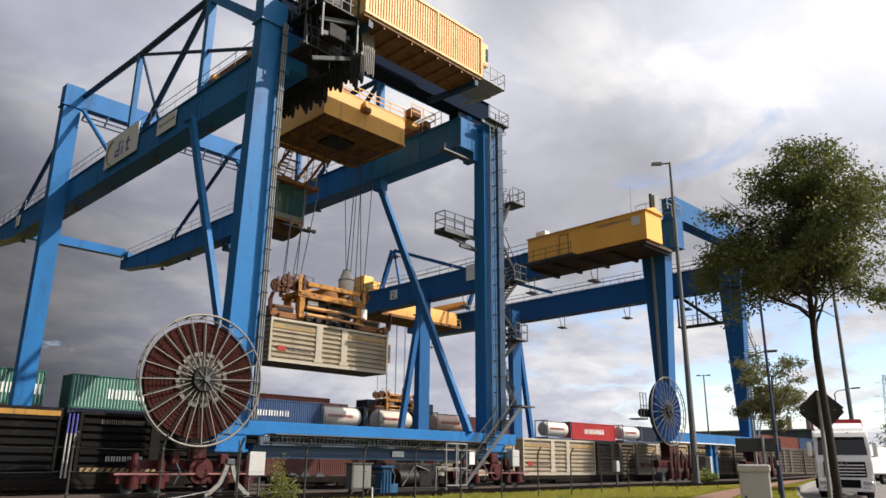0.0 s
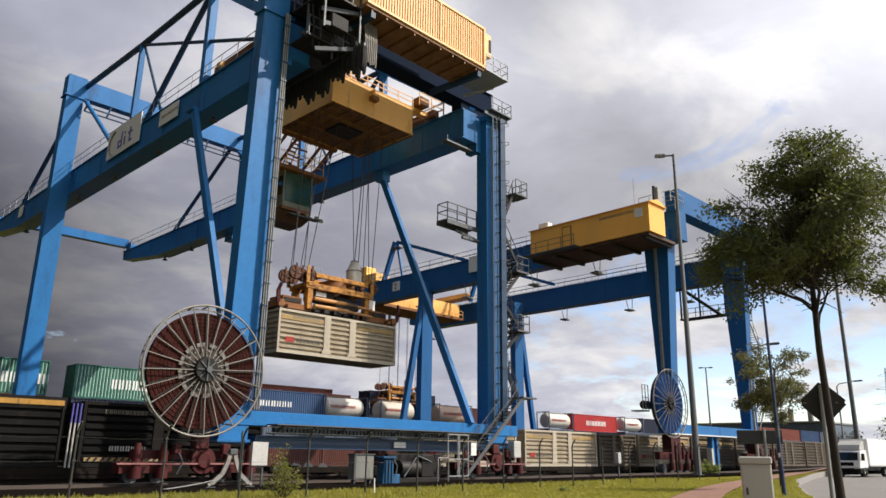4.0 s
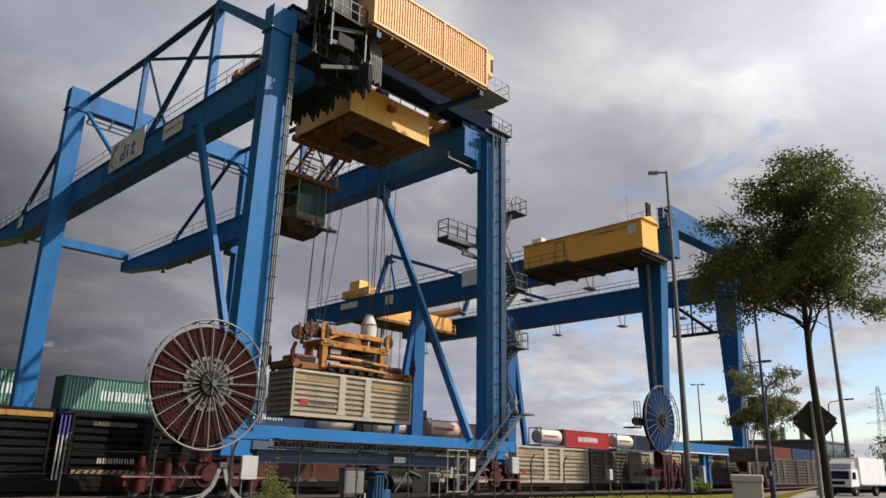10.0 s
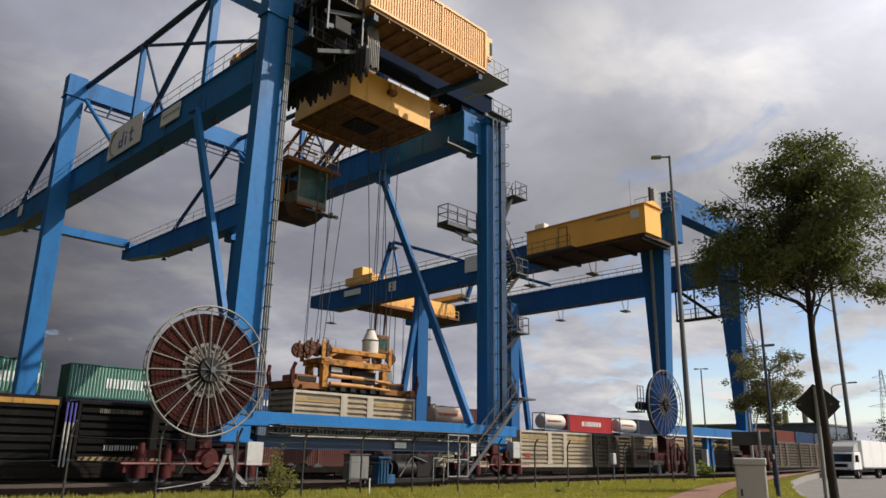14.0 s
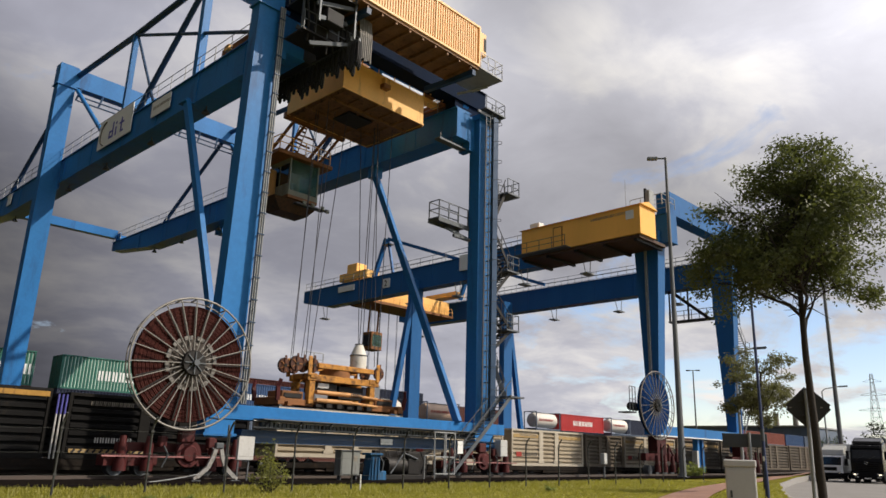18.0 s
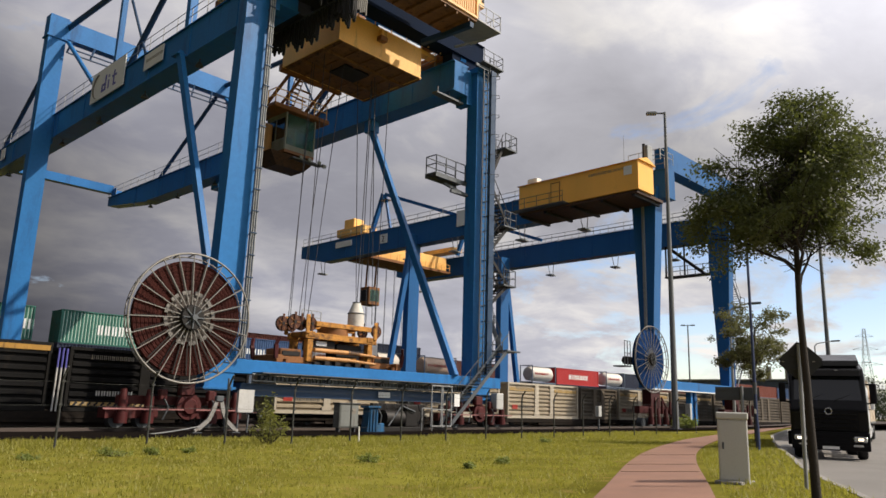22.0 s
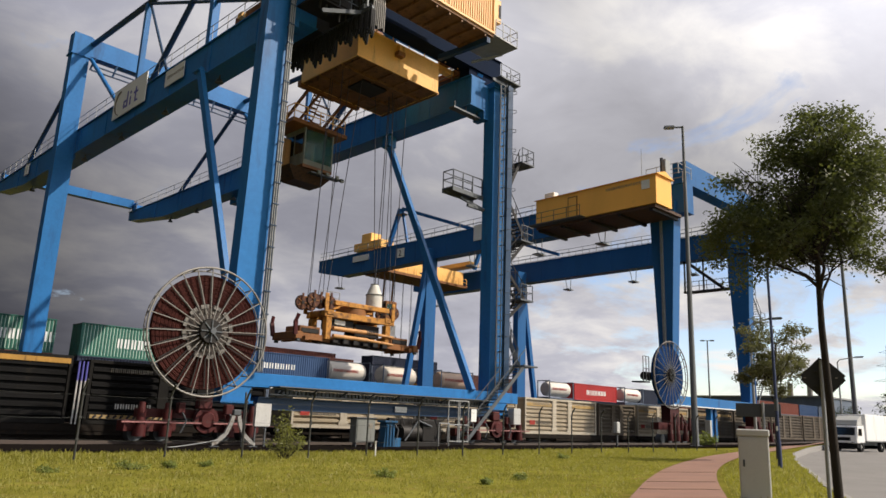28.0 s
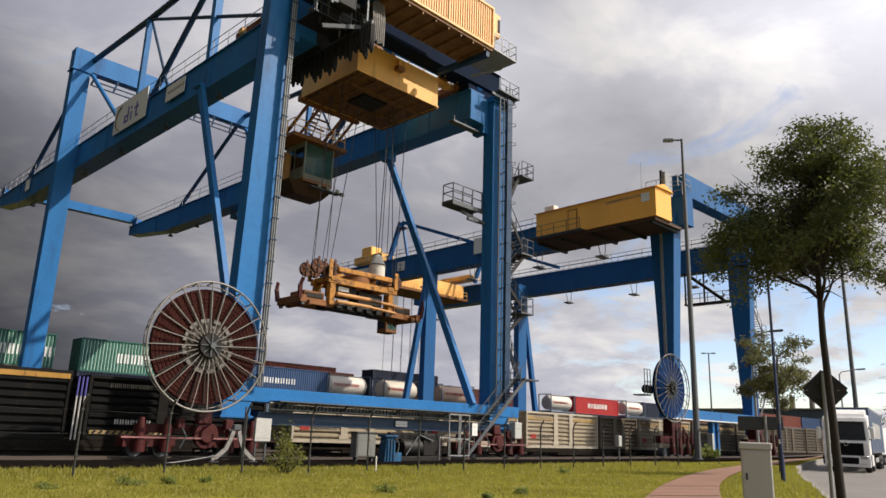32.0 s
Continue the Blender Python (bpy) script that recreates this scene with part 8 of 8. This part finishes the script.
def tractor(name, label, paint_m, H=3.65, grille=PLASTIC, lamps=True, visor=True, name_bar=True, spoiler=True, tall_screen=False):
    t = thing(name, (0, 0, 0), label, "truck")
    W = 1.23
    z0, z1 = (1.88, 3.02) if tall_screen else (2.04, 2.92)
    zl = 0.88 if tall_screen else 0.72
    cab = part("cab", profile(((-0.02, 0.95), (0.0, 1.7), (-0.10, z0 - 0.04), (-0.42, z1 + 0.03), (-0.62, z1 + 0.26), (-2.15, H - 0.28), (-2.28, H - 0.5), (-2.28, 1.0)), -W, W, 0.07), paint_m, t)
    # windscreen lies on the sloped face
    ws = bmesh.new()
    for y0, y1 in ((-1.08, 1.08),):
        q = [ws.verts.new(p) for p in ((-0.105, y0, z0), (-0.105, y1, z0), (-0.395, y1 - 0.06, z1), (-0.395, y0 + 0.06, z1))]
        ws.faces.new(q)
        q2 = [ws.verts.new(v.co + Vector((0.012, 0, 0.004))) for v in q]
        ws.faces.new(q2[::-1])
        for i in range(4):
            ws.faces.new((q[i], q2[i], q2[(i + 1) % 4], q[(i + 1) % 4]))
    part("windscreen", ws, CABGLASS, cab)
    for s in (-1, 1):
        part("side_window", profile(((-0.42, 2.0), (-0.62, 2.75), (-1.25, 2.78), (-1.25, 1.95)), s * W - 0.006, s * W + 0.006, 0), DARKGLASS, cab)
        part("door", profile(((-0.3, 1.15), (-0.34, 1.93), (-1.3, 1.90), (-1.3, 1.15)), s * (W + 0.001), s * (W + 0.014), 0), paint_m, cab)
        part("headlamp", rbox(-0.05, 0.10, s * 0.93 - 0.21, s * 0.93 + 0.21, zl - 0.09, zl + 0.09, 0.03), CHROME, t)
        part("bulb", rbox(0.098, 0.106, s * 0.95 - 0.09, s * 0.95 + 0.07, zl - 0.045, zl + 0.035, 0.01), LENS if lamps else CHROME, t)
        part("fog_lamp", rbox(-0.02, 0.085, s * 0.85 - 0.16, s * 0.85 + 0.16, 0.47, 0.54, 0.02), CHROME, t)
        m = part("mirror_arm", bar(bar(bmesh.new(), (-0.35, s * W, 2.62), (-0.30, s * (W + 0.22), 2.6), 0.05), (-0.35, s * W, 1.95), (-0.30, s * (W + 0.22), 1.98), 0.05), PLASTIC, cab)
        part("mirror", rbox(-0.38, -0.22, s * (W + 0.22) - 0.11, s * (W + 0.22) + 0.11, 1.95, 2.66, 0.04), paint_m if paint_m is TRUCKWHITE else PLASTIC, m)
        part("step", rbox(-1.0, -0.25, s * W - 0.12, s * W, 0.45, 0.93, 0.03), PLASTIC, t)
        part("mudguard", rbox(-2.1, -0.72, min(s * W, s * (W - 0.34)), max(s * W, s * (W - 0.34)), 1.01, 1.1, 0.02), PLASTIC, t)
        part("side_fairing", rbox(-4.2, -2.35, s * W - 0.06, s * W, 0.35, 1.05, 0.03), paint_m, t)
    part("bumper", profile(((0.02, 0.32), (0.06, 0.5), (0.04, 0.96), (-0.5, 0.96), (-0.55, 0.32)), -W, W, 0.05), paint_m if paint_m is TRUCKWHITE else PLASTIC, t)
    g = part("grille", rbox(-0.01, 0.025, -0.92, 0.92, 1.0, 1.72, 0.03), grille, t)
    for k in range(4):
        part("grille_slat", rbox(0.02, 0.045, -0.86, 0.86, 1.08 + k * 0.15, 1.13 + k * 0.15, 0.01), paint_m if not tall_screen else grille, g)
    part("badge", ring(bmesh.new(), (0.045, 0, 1.66), (1, 0, 0), 0.11, 0.018, 20, 5), CHROME, g)
    lower = part("lower_grille", rbox(0.03, 0.062, -0.62, 0.62, 0.48, 0.88, 0.02), PLASTIC, t)
    for k in range(3):
        part("grille_slat", rbox(0.05, 0.075, -0.6, 0.6, 0.54 + k * 0.12, 0.59 + k * 0.12, 0.01), PLASTIC, lower)
    part("plate", box(0.066, 0.072, -0.26, 0.26, 0.36, 0.46), WHITE, lower)
    if visor:
        part("sun_visor", profile(((-0.28, z1 + 0.01), (-0.16, z1 - 0.02), (-0.30, z1 + 0.20), (-0.48, z1 + 0.22)), -1.1, 1.1, 0.01), PLASTIC if paint_m is TRUCKBLACK else paint_m, cab)
    if spoiler:
        part("roof_spoiler", profile(((-0.8, H - 0.46), (-1.0, H - 0.25), (-2.1, H + 0.05), (-2.25, H - 0.3)), -1.12, 1.12, 0.04), paint_m, cab)
    if name_bar:
        bm = bmesh.new()
        rnd = random.Random(3)
        for k in range(10):
            B(bm, -0.38 - 0.005, -0.29, -0.72 + k * 0.145, -0.72 + k * 0.145 + 0.10, z1 + 0.07, z1 + 0.07 + (0.10 if rnd.random() < 0.7 else 0.14))
        part("name_bars", bm, MARKDARK if paint_m is TRUCKWHITE else MARKPALE, cab)
    part("wiper", bar(bar(bmesh.new(), (-0.09, -0.7, 2.03), (-0.2, 0.05, 2.3), 0.03), (-0.09, 0.2, 2.03), (-0.2, 0.9, 2.3), 0.03), BLACK, cab)
    part("chassis", box(-6.0, -0.4, -0.45, 0.45, 0.6, 0.88), STEEL, t)
    part("fifth_wheel", tube(bmesh.new(), (-4.6, 0, 0.9), (-4.6, 0, 1.12), 0.55, 18), STEEL, t)
    part("fuel_tank", rbox(-3.4, -2.4, -1.1, -0.5, 0.45, 0.95, 0.1), CHROME, t)
    wh = [wheel(x, y, 0.5, t, w) for x, y, w in ((-1.4, -1.03, 0.32), (-1.4, 1.03, 0.32), (-5.0, -0.92, 0.55), (-5.0, 0.92, 0.55))]
    return t, wh


def trailer(kind, label):
    """A semi-trailer; its origin is under its front wall."""
    t = thing("semi_trailer", (0, 0, 0), label, "trailer")
    L = 10.2 if kind in ("red", "tank") else 13.4
    axles = (-7.2, -8.5) if L < 11 else (-8.9, -10.2, -11.5)
    for y in (-0.55, 0.43):
        part("chassis_beam", box(-L, -0.2, y, y + 0.12, 0.95, 1.18), STEEL, t)
    for k in range(6 if L > 11 else 4):
        part("cross_member", box(-1.5 - k * 2.2, -1.35 - k * 2.2, -1.1, 1.1, 1.0, 1.14), STEEL, t)
    if kind == "red":
        bm = bmesh.new()
        n = 20
        for y, s in ((-1.20, 1), (1.20, -1)):
            row = []
            for i in range(n * 4 + 1):
                x = -0.15 - 5.9 * i / (n * 4)
                d = (0, 0, 0.04, 0.04)[i % 4]
                row.append((bm.verts.new((x, y + d * s, 1.3)), bm.verts.new((x, y + d * s, 3.85))))
            for (a, b), (c, d) in zip(row, row[1:]):
                bm.faces.new((a, c, d, b) if s < 0 else (b, d, c, a))
        part("container_sides", bm, REDP, t)
        part("container_front", box(-0.12, -0.05, -1.16, 1.16, 1.3, 3.85), REDP, t)
        part("container_back", box(-6.12, -6.06, -1.16, 1.16, 1.3, 3.85), REDP, t)
        part("container_roof", box(-6.1, -0.08, -1.18, 1.18, 3.86, 3.9), REDP, t)
        part("container_floor", box(-6.1, -0.08, -1.2, 1.2, 1.19, 1.29), REDP, t)
        bar_marks("lettering", t, -4.6, -1.19, 2.1, 5, 0.5, 0.6, MARKWHITE)
    elif kind == "tank":
        bm = bmesh.new()
        prof = ((-0.35, 0.55), (-0.46, 0.95), (-0.7, 1.12), (-7.0, 1.12), (-7.25, 0.95), (-7.36, 0.55))
        for (xa, ra), (xb, rb) in zip(prof, prof[1:]):
            tube(bm, (xa, 0, 2.5), (xb, 0, 2.5), ra, 32, rb)
        part("tank_shell", bm, SILVERTANK, t, "polished silver tank")
        part("orange_band", tube(bmesh.new(), (-2.4, 0, 2.5), (-4.6, 0, 2.5), 1.128, 32), ORANGEBAND, t, "orange band round the tank")
        for x in (-0.2, -7.5):
            bm = bmesh.new()
            for y in (-1.22, 1.10):
                B(bm, x - 0.12, x, y, y + 0.12, 1.2, 3.85)
            for z in (1.2, 3.73):
                B(bm, x - 0.12, x, -1.1, 1.1, z, z + 0.12)
            part("end_frame", bm, STEEL, t)
        for y in (-1.2, 1.13):
            part("frame_rail", box(-7.5, -0.32, y, y + 0.07, 1.2, 1.3), STEEL, t)
        part("walkway", box(-7.2, -0.5, -0.3, 0.3, 3.66, 3.7), GALV, t)
    else:
        m = TANTARP if kind == "tan" else BLUETARP
        top = 3.75 if kind == "tan" else 3.95
        part("box_body", rbox(-L, 0, -1.25, 1.25, 1.2, top, 0.04), m, t)
        part("side_rail", box(-L + 0.02, -0.02, -1.265, 1.265, 1.15, 1.27), STEEL, t)
        part("roof_rail", box(-L + 0.02, -0.02, -1.262, 1.262, top - 0.09, top + 0.02), GALV, t)
        for k in range(6):
            for y in (-1.262, 1.252):
                part("tarp_buckle", box(-1.1 - k * 2.2, -1.02 - k * 2.2, y, y + 0.01, 1.3, top - 0.1), GALV if kind != "tan" else BROWNBAND, t)
        for y in (-1.268, 1.258):
            if kind == "tan":
                part("brown_stripe", box(-L + 0.3, -0.3, y, y + 0.01, 2.45, 2.95), BROWNBAND, t, "brown stripe along the tarpaulin")
            else:
                bm = bmesh.new()
                for k in range(7):
                    B(bm, -3.0 - k * 1.1, -2.3 - k * 1.1, y, y + 0.01, 2.1, 3.1)
                part("lettering", bm, MARKPALE, t)
    for s in (-1, 1):
        part("landing_leg", box(-2.6, -2.46, s * 0.75 - 0.07, s * 0.75 + 0.07, 0.35, 0.95), STEEL, t)
        part("side_guard", box(-6.4, -3.2, s * 1.18 - 0.02, s * 1.18 + 0.02, 0.55, 0.85), GALV, t)
    part("rear_bar", box(-L + 0.02, -L + 0.16, -1.1, 1.1, 0.5, 0.62), GALV, t)
    wh = [wheel(x, y, 0.48, t, 0.36) for x in axles for y in (-1.0, 1.0)]
    for k in axles:
        part("axle", tube(bmesh.new(), (k, -0.9, 0.48), (k, 0.9, 0.48), 0.06, 8), STEEL, t)
    return t, wh


def box_truck():
    t = thing("box_truck", (0, 0, 0), "white box truck parked at the road's edge", "truck")
    W = 1.12
    cab = part("cab", profile(((0.0, 0.75), (0.0, 1.35), (-0.35, 2.15), (-0.5, 2.25), (-1.7, 2.3), (-1.75, 0.8)), -W, W, 0.06), TRUCKWHITE, t)
    ws = bmesh.new()
    q = [ws.verts.new(p) for p in ((-0.02, -0.98, 1.42), (-0.02, 0.98, 1.42), (-0.315, 0.92, 2.1), (-0.315, -0.92, 2.1))]
    q2 = [ws.verts.new(v.co + Vector((0.012, 0, 0.004))) for v in q]
    ws.faces.new(q); ws.faces.new(q2[::-1])
    for i in range(4):
        ws.faces.new((q[i], q2[i], q2[(i + 1) % 4], q[(i + 1) % 4]))
    part("windscreen", ws, DARKGLASS, cab)
    for s in (-1, 1):
        part("side_window", profile(((-0.3, 1.4), (-0.5, 2.0), (-1.2, 2.02), (-1.2, 1.38)), s * W - 0.006, s * W + 0.006, 0), DARKGLASS, cab)
        part("headlamp", rbox(-0.03, 0.03, s * 0.78 - 0.18, s * 0.78 + 0.18, 0.66, 0.84, 0.02), CHROME, t)
        part("mirror", rbox(-0.35, -0.22, s * (W + 0.2) - 0.1, s * (W + 0.2) + 0.1, 1.45, 2.0, 0.03), PLASTIC, cab)
    part("grille", rbox(-0.01, 0.02, -0.6, 0.6, 0.95, 1.25, 0.02), PLASTIC, t)
    part("bumper", profile(((0.02, 0.35), (0.05, 0.72), (-0.4, 0.74), (-0.45, 0.35)), -W, W, 0.04), PLASTIC, t)
    part("air_deflector", profile(((-0.55, 2.3), (-0.8, 2.75), (-1.6, 3.15), (-1.65, 2.3)), -1.0, 1.0, 0.05), GREYBOX, cab)
    part("cargo_box", rbox(-7.6, -1.9, -1.22, 1.22, 0.98, 3.28, 0.03), TRUCKWHITE, t)
    part("box_sill", box(-7.62, -1.88, -1.23, 1.23, 0.9, 0.975), GALV, t)
    part("chassis", box(-7.4, -0.3, -0.4, 0.4, 0.55, 0.88), STEEL, t)
    for x, y in ((-1.0, -0.95), (-1.0, 0.95), (-5.6, -0.9), (-5.6, 0.9)):
        wheel(x, y, 0.43, t, 0.34)
    t.matrix_basis = pose(72.3, 22.9, ROAD_Z + 0.005, 0, 0, 175)
    return t


parked = box_truck()
LANE = [Vector(p) for p in ((520, 60.0), (300, 46.0), (200, 36.0), (130, 27.5), (100, 22.6), (86, 20.9), (74, 20.0), (60, 18.2), (45.5, 14.7), (35, 10.8), (29, 9.05), (25, 7.1), (22, 5.55), (20, 4.5),
                            (17, 3.25), (13.5, 1.15), (8, -2.4), (4, -5.3), (0, -7.6), (-8, -11.6), (-20, -18), (-60, -39), (-140, -82), (-300, -168))]
LANE_S = [0.0]
for _a, _b in zip(LANE, LANE[1:]):
    LANE_S.append(LANE_S[-1] + (_b - _a).length)


def lane_at(s):
    """The lane's point at arc length s; the corners are smoothed by averaging nearby points."""
    def raw(q):
        q = min(max(q, 0.01), LANE_S[-1] - 0.01)
        i = next(k for k in range(len(LANE) - 1) if LANE_S[k + 1] >= q)
        return LANE[i].lerp(LANE[i + 1], (q - LANE_S[i]) / (LANE_S[i + 1] - LANE_S[i]))
    return (raw(s - 2) + raw(s - 1) + raw(s) + raw(s + 1) + raw(s + 2)) / 5


def lane_s(u):
    """Arc length at which the lane passes x = u."""
    i = next(k for k in range(len(LANE) - 1) if LANE[k + 1].x <= u)
    return LANE_S[i] + (LANE_S[i + 1] - LANE_S[i]) * (LANE[i].x - u) / (LANE[i].x - LANE[i + 1].x)


def on_lane(s_front, back, inner=0.0):
    """Pose of a vehicle whose nose is at s_front and whose rear axle lies back metres behind."""
    p, q = lane_at(s_front).copy(), lane_at(s_front - back).copy()
    for w in (p, q):
        w.y -= min(inner, max(0.0, (w.x - 22) * 0.12))
    a = math.degrees(math.atan2(p.y - q.y, p.x - q.x))
    return pose(p.x, p.y, ROAD_Z + 0.005, 0, 0, a)


RUNS = (
    ("red", "red corrugated container on a flat trailer", ("lorry_tractor", "white cab-over lorry tractor with dark windscreen", TRUCKWHITE, 3.62, PLASTIC),
     ((0.0, 40.2), (0.6, 32.4), (1.0, 27.4), (1.6, 19.4), (2.2, 10.2), (3.0, -1.6), (5.0, -22.0), (8.0, -45.0), (32.0, -170.0)), (0.0, 3.6, 1 / 30)),
    ("tank", "silver tank container with an orange band on a trailer", ("lorry_tractor", "glossy black cab-over lorry tractor with lit headlamps", TRUCKBLACK, 3.75, PLASTIC),
     ((0.0, 290.0), (10.0, 180.0), (17.0, 85.0), (18.0, 71.5), (20.0, 49.5), (20.5, 44.6), (21.0, 39.2), (22.0, 28.4), (22.5, 24.0), (23.0, 20.0), (23.5, 16.8), (24.0, 13.6), (25.0, 5.4), (27.0, -16.0), (32.0, -55.0)), (17.0, 25.5, 1 / 30)),
    ("tan", "beige tarpaulin trailer with a brown stripe", ("lorry_tractor", "white cab-over lorry tractor with dark grille", TRUCKWHITE, 3.5, PLASTIC),
     ((0.0, 320.0), (10.0, 205.0), (17.0, 113.0), (20.0, 75.0), (22.0, 48.0), (23.5, 32.6), (24.0, 28.2), (24.5, 24.5), (25.0, 21.0), (25.5, 17.7), (27.5, 1.0), (29.5, -15.0), (32.0, -34.0)), (20.0, 29.5, 1 / 30)),
    ("navy", "navy tarpaulin trailer with pale lettering", ("lorry_tractor", "white cab-over lorry tractor with roof spoiler", TRUCKWHITE, 3.75, PLASTIC),
     ((0.0, 500.0), (10.0, 360.0), (20.0, 215.0), (25.0, 150.0), (29.0, 92.0), (29.5, 84.0), (30.0, 76.0), (31.0, 62.5), (31.6, 54.0), (32.0, 49.5)), (29.0, 32.0, 1 / 30)))
LORRIES = []
for kind, tl, (nm, lb, pm, hh, gr), times, spin in RUNS:
    tr, w1 = tractor(nm, lb, pm, hh, gr, lamps=kind in ("tank", "tan"), spoiler=kind != "tan", tall_screen=kind in ("tan", "navy"))
    tl_ob, w2 = trailer(kind, tl)
    LORRIES.append((tr, tl_ob, w1, w2, times, spin))


# ---- motion of the crane, its load and the lorries ----
def glide(times, t):
    for (ta, a), (tb, b) in zip(times, times[1:]):
        if ta <= t <= tb:
            return a + (b - a) * (t - ta) / (tb - ta)
    return times[-1][1]


def motions():
    c0, box0 = Vector(crane_one.location), Vector(lifted_box.location)
    cs = skewed(c0)
    walk(crane_one, [(t, pose(cs.x + cu, cs.y, cs.z, 0, 0, SKEW)) for t, cu, tv, su, sv, sz in LIFT])

    def trolley_at(cu, tv):
        p = skewed(TROLLEY + Vector((0, tv, 0)))
        return pose(p.x + cu, p.y, p.z, 0, 0, SKEW)

    walk(trolley, [(t, trolley_at(cu, tv)) for t, cu, tv, su, sv, sz in LIFT])
    walk(spreader, [(t, pose(SP.x + su, SP.y + sv, SP.z + sz)) for t, cu, tv, su, sv, sz in LIFT])
    rest = [r for r in LIFT if r[0] == 22.0][0]
    rows = []
    for r in LIFT:
        s = r if r[0] < 22 else rest
        rows.append((r[0], pose(box0.x + s[3], box0.y + s[4], box0.z + s[5])))
    walk(lifted_box, rows)
    # each rope is two pieces that slide along one another
    for (tx, ty, sx, sy, sz), up, low in zip(ROPES, ropes_up, ropes_low):
        ru, rl = [], []
        for t, cu, tv, su, sv, dz in LIFT:
            T = trolley_at(cu, tv)
            S = Vector((SP.x + su, SP.y + sv, SP.z + dz))
            a = T @ Vector((tx, ty, R_TOP - TROLLEY.z))
            b = S + Vector((sx, sy, sz))
            q = (a - b).to_track_quat("Z", "Y").to_matrix().to_4x4()
            ru.append((t, T.inverted() @ Matrix.Translation(a) @ q))
            rl.append((t, Matrix.Translation(b - S) @ q))
        walk(up, ru)
        walk(low, rl)
    s2 = Vector(spreader_two.location)
    walk(spreader_two, [(t, pose(s2.x, s2.y, s2.z + dz)) for t, dz in ((0.0, 0.0), (3.5, -0.1), (6.0, -0.3), (8.0, -0.9), (10.0, -2.0), (12.0, -3.2), (14.0, -3.6), (32.0, -3.6))])
    for tr, tl, w1, w2, times, (t0, t1, dt) in LORRIES:
        ss = [(t, lane_s(u)) for t, u in times]
        ts = sorted({round(k * 0.5, 2) for k in range(65)} | {t for t, u in times})
        inner = 1.5 if tr.name == LORRIES[2][0].name else 0.0
        walk(tr, [(t, on_lane(glide(ss, t), 5.0, inner)) for t in ts])
        walk(tl, [(t, on_lane(glide(ss, t) - 2.75, 9.5, inner)) for t in ts])
        n = int(round((t1 - t0) / dt))
        ws = sorted({0.0, 32.0} | {round(t0 + dt * k, 4) for k in range(n + 1)})
        for w, r in [(w, 0.5) for w in w1] + [(w, 0.48) for w in w2]:
            at = Vector(w.location)
            rows = []
            for t in ws:
                s = min(max(t, t0), t1)
                rows.append((t, pose(at.x, at.y, at.z, 0, math.degrees((glide(ss, s) - glide(ss, t0)) / r) % 360, 0)))
            walk(w, rows)


motions()
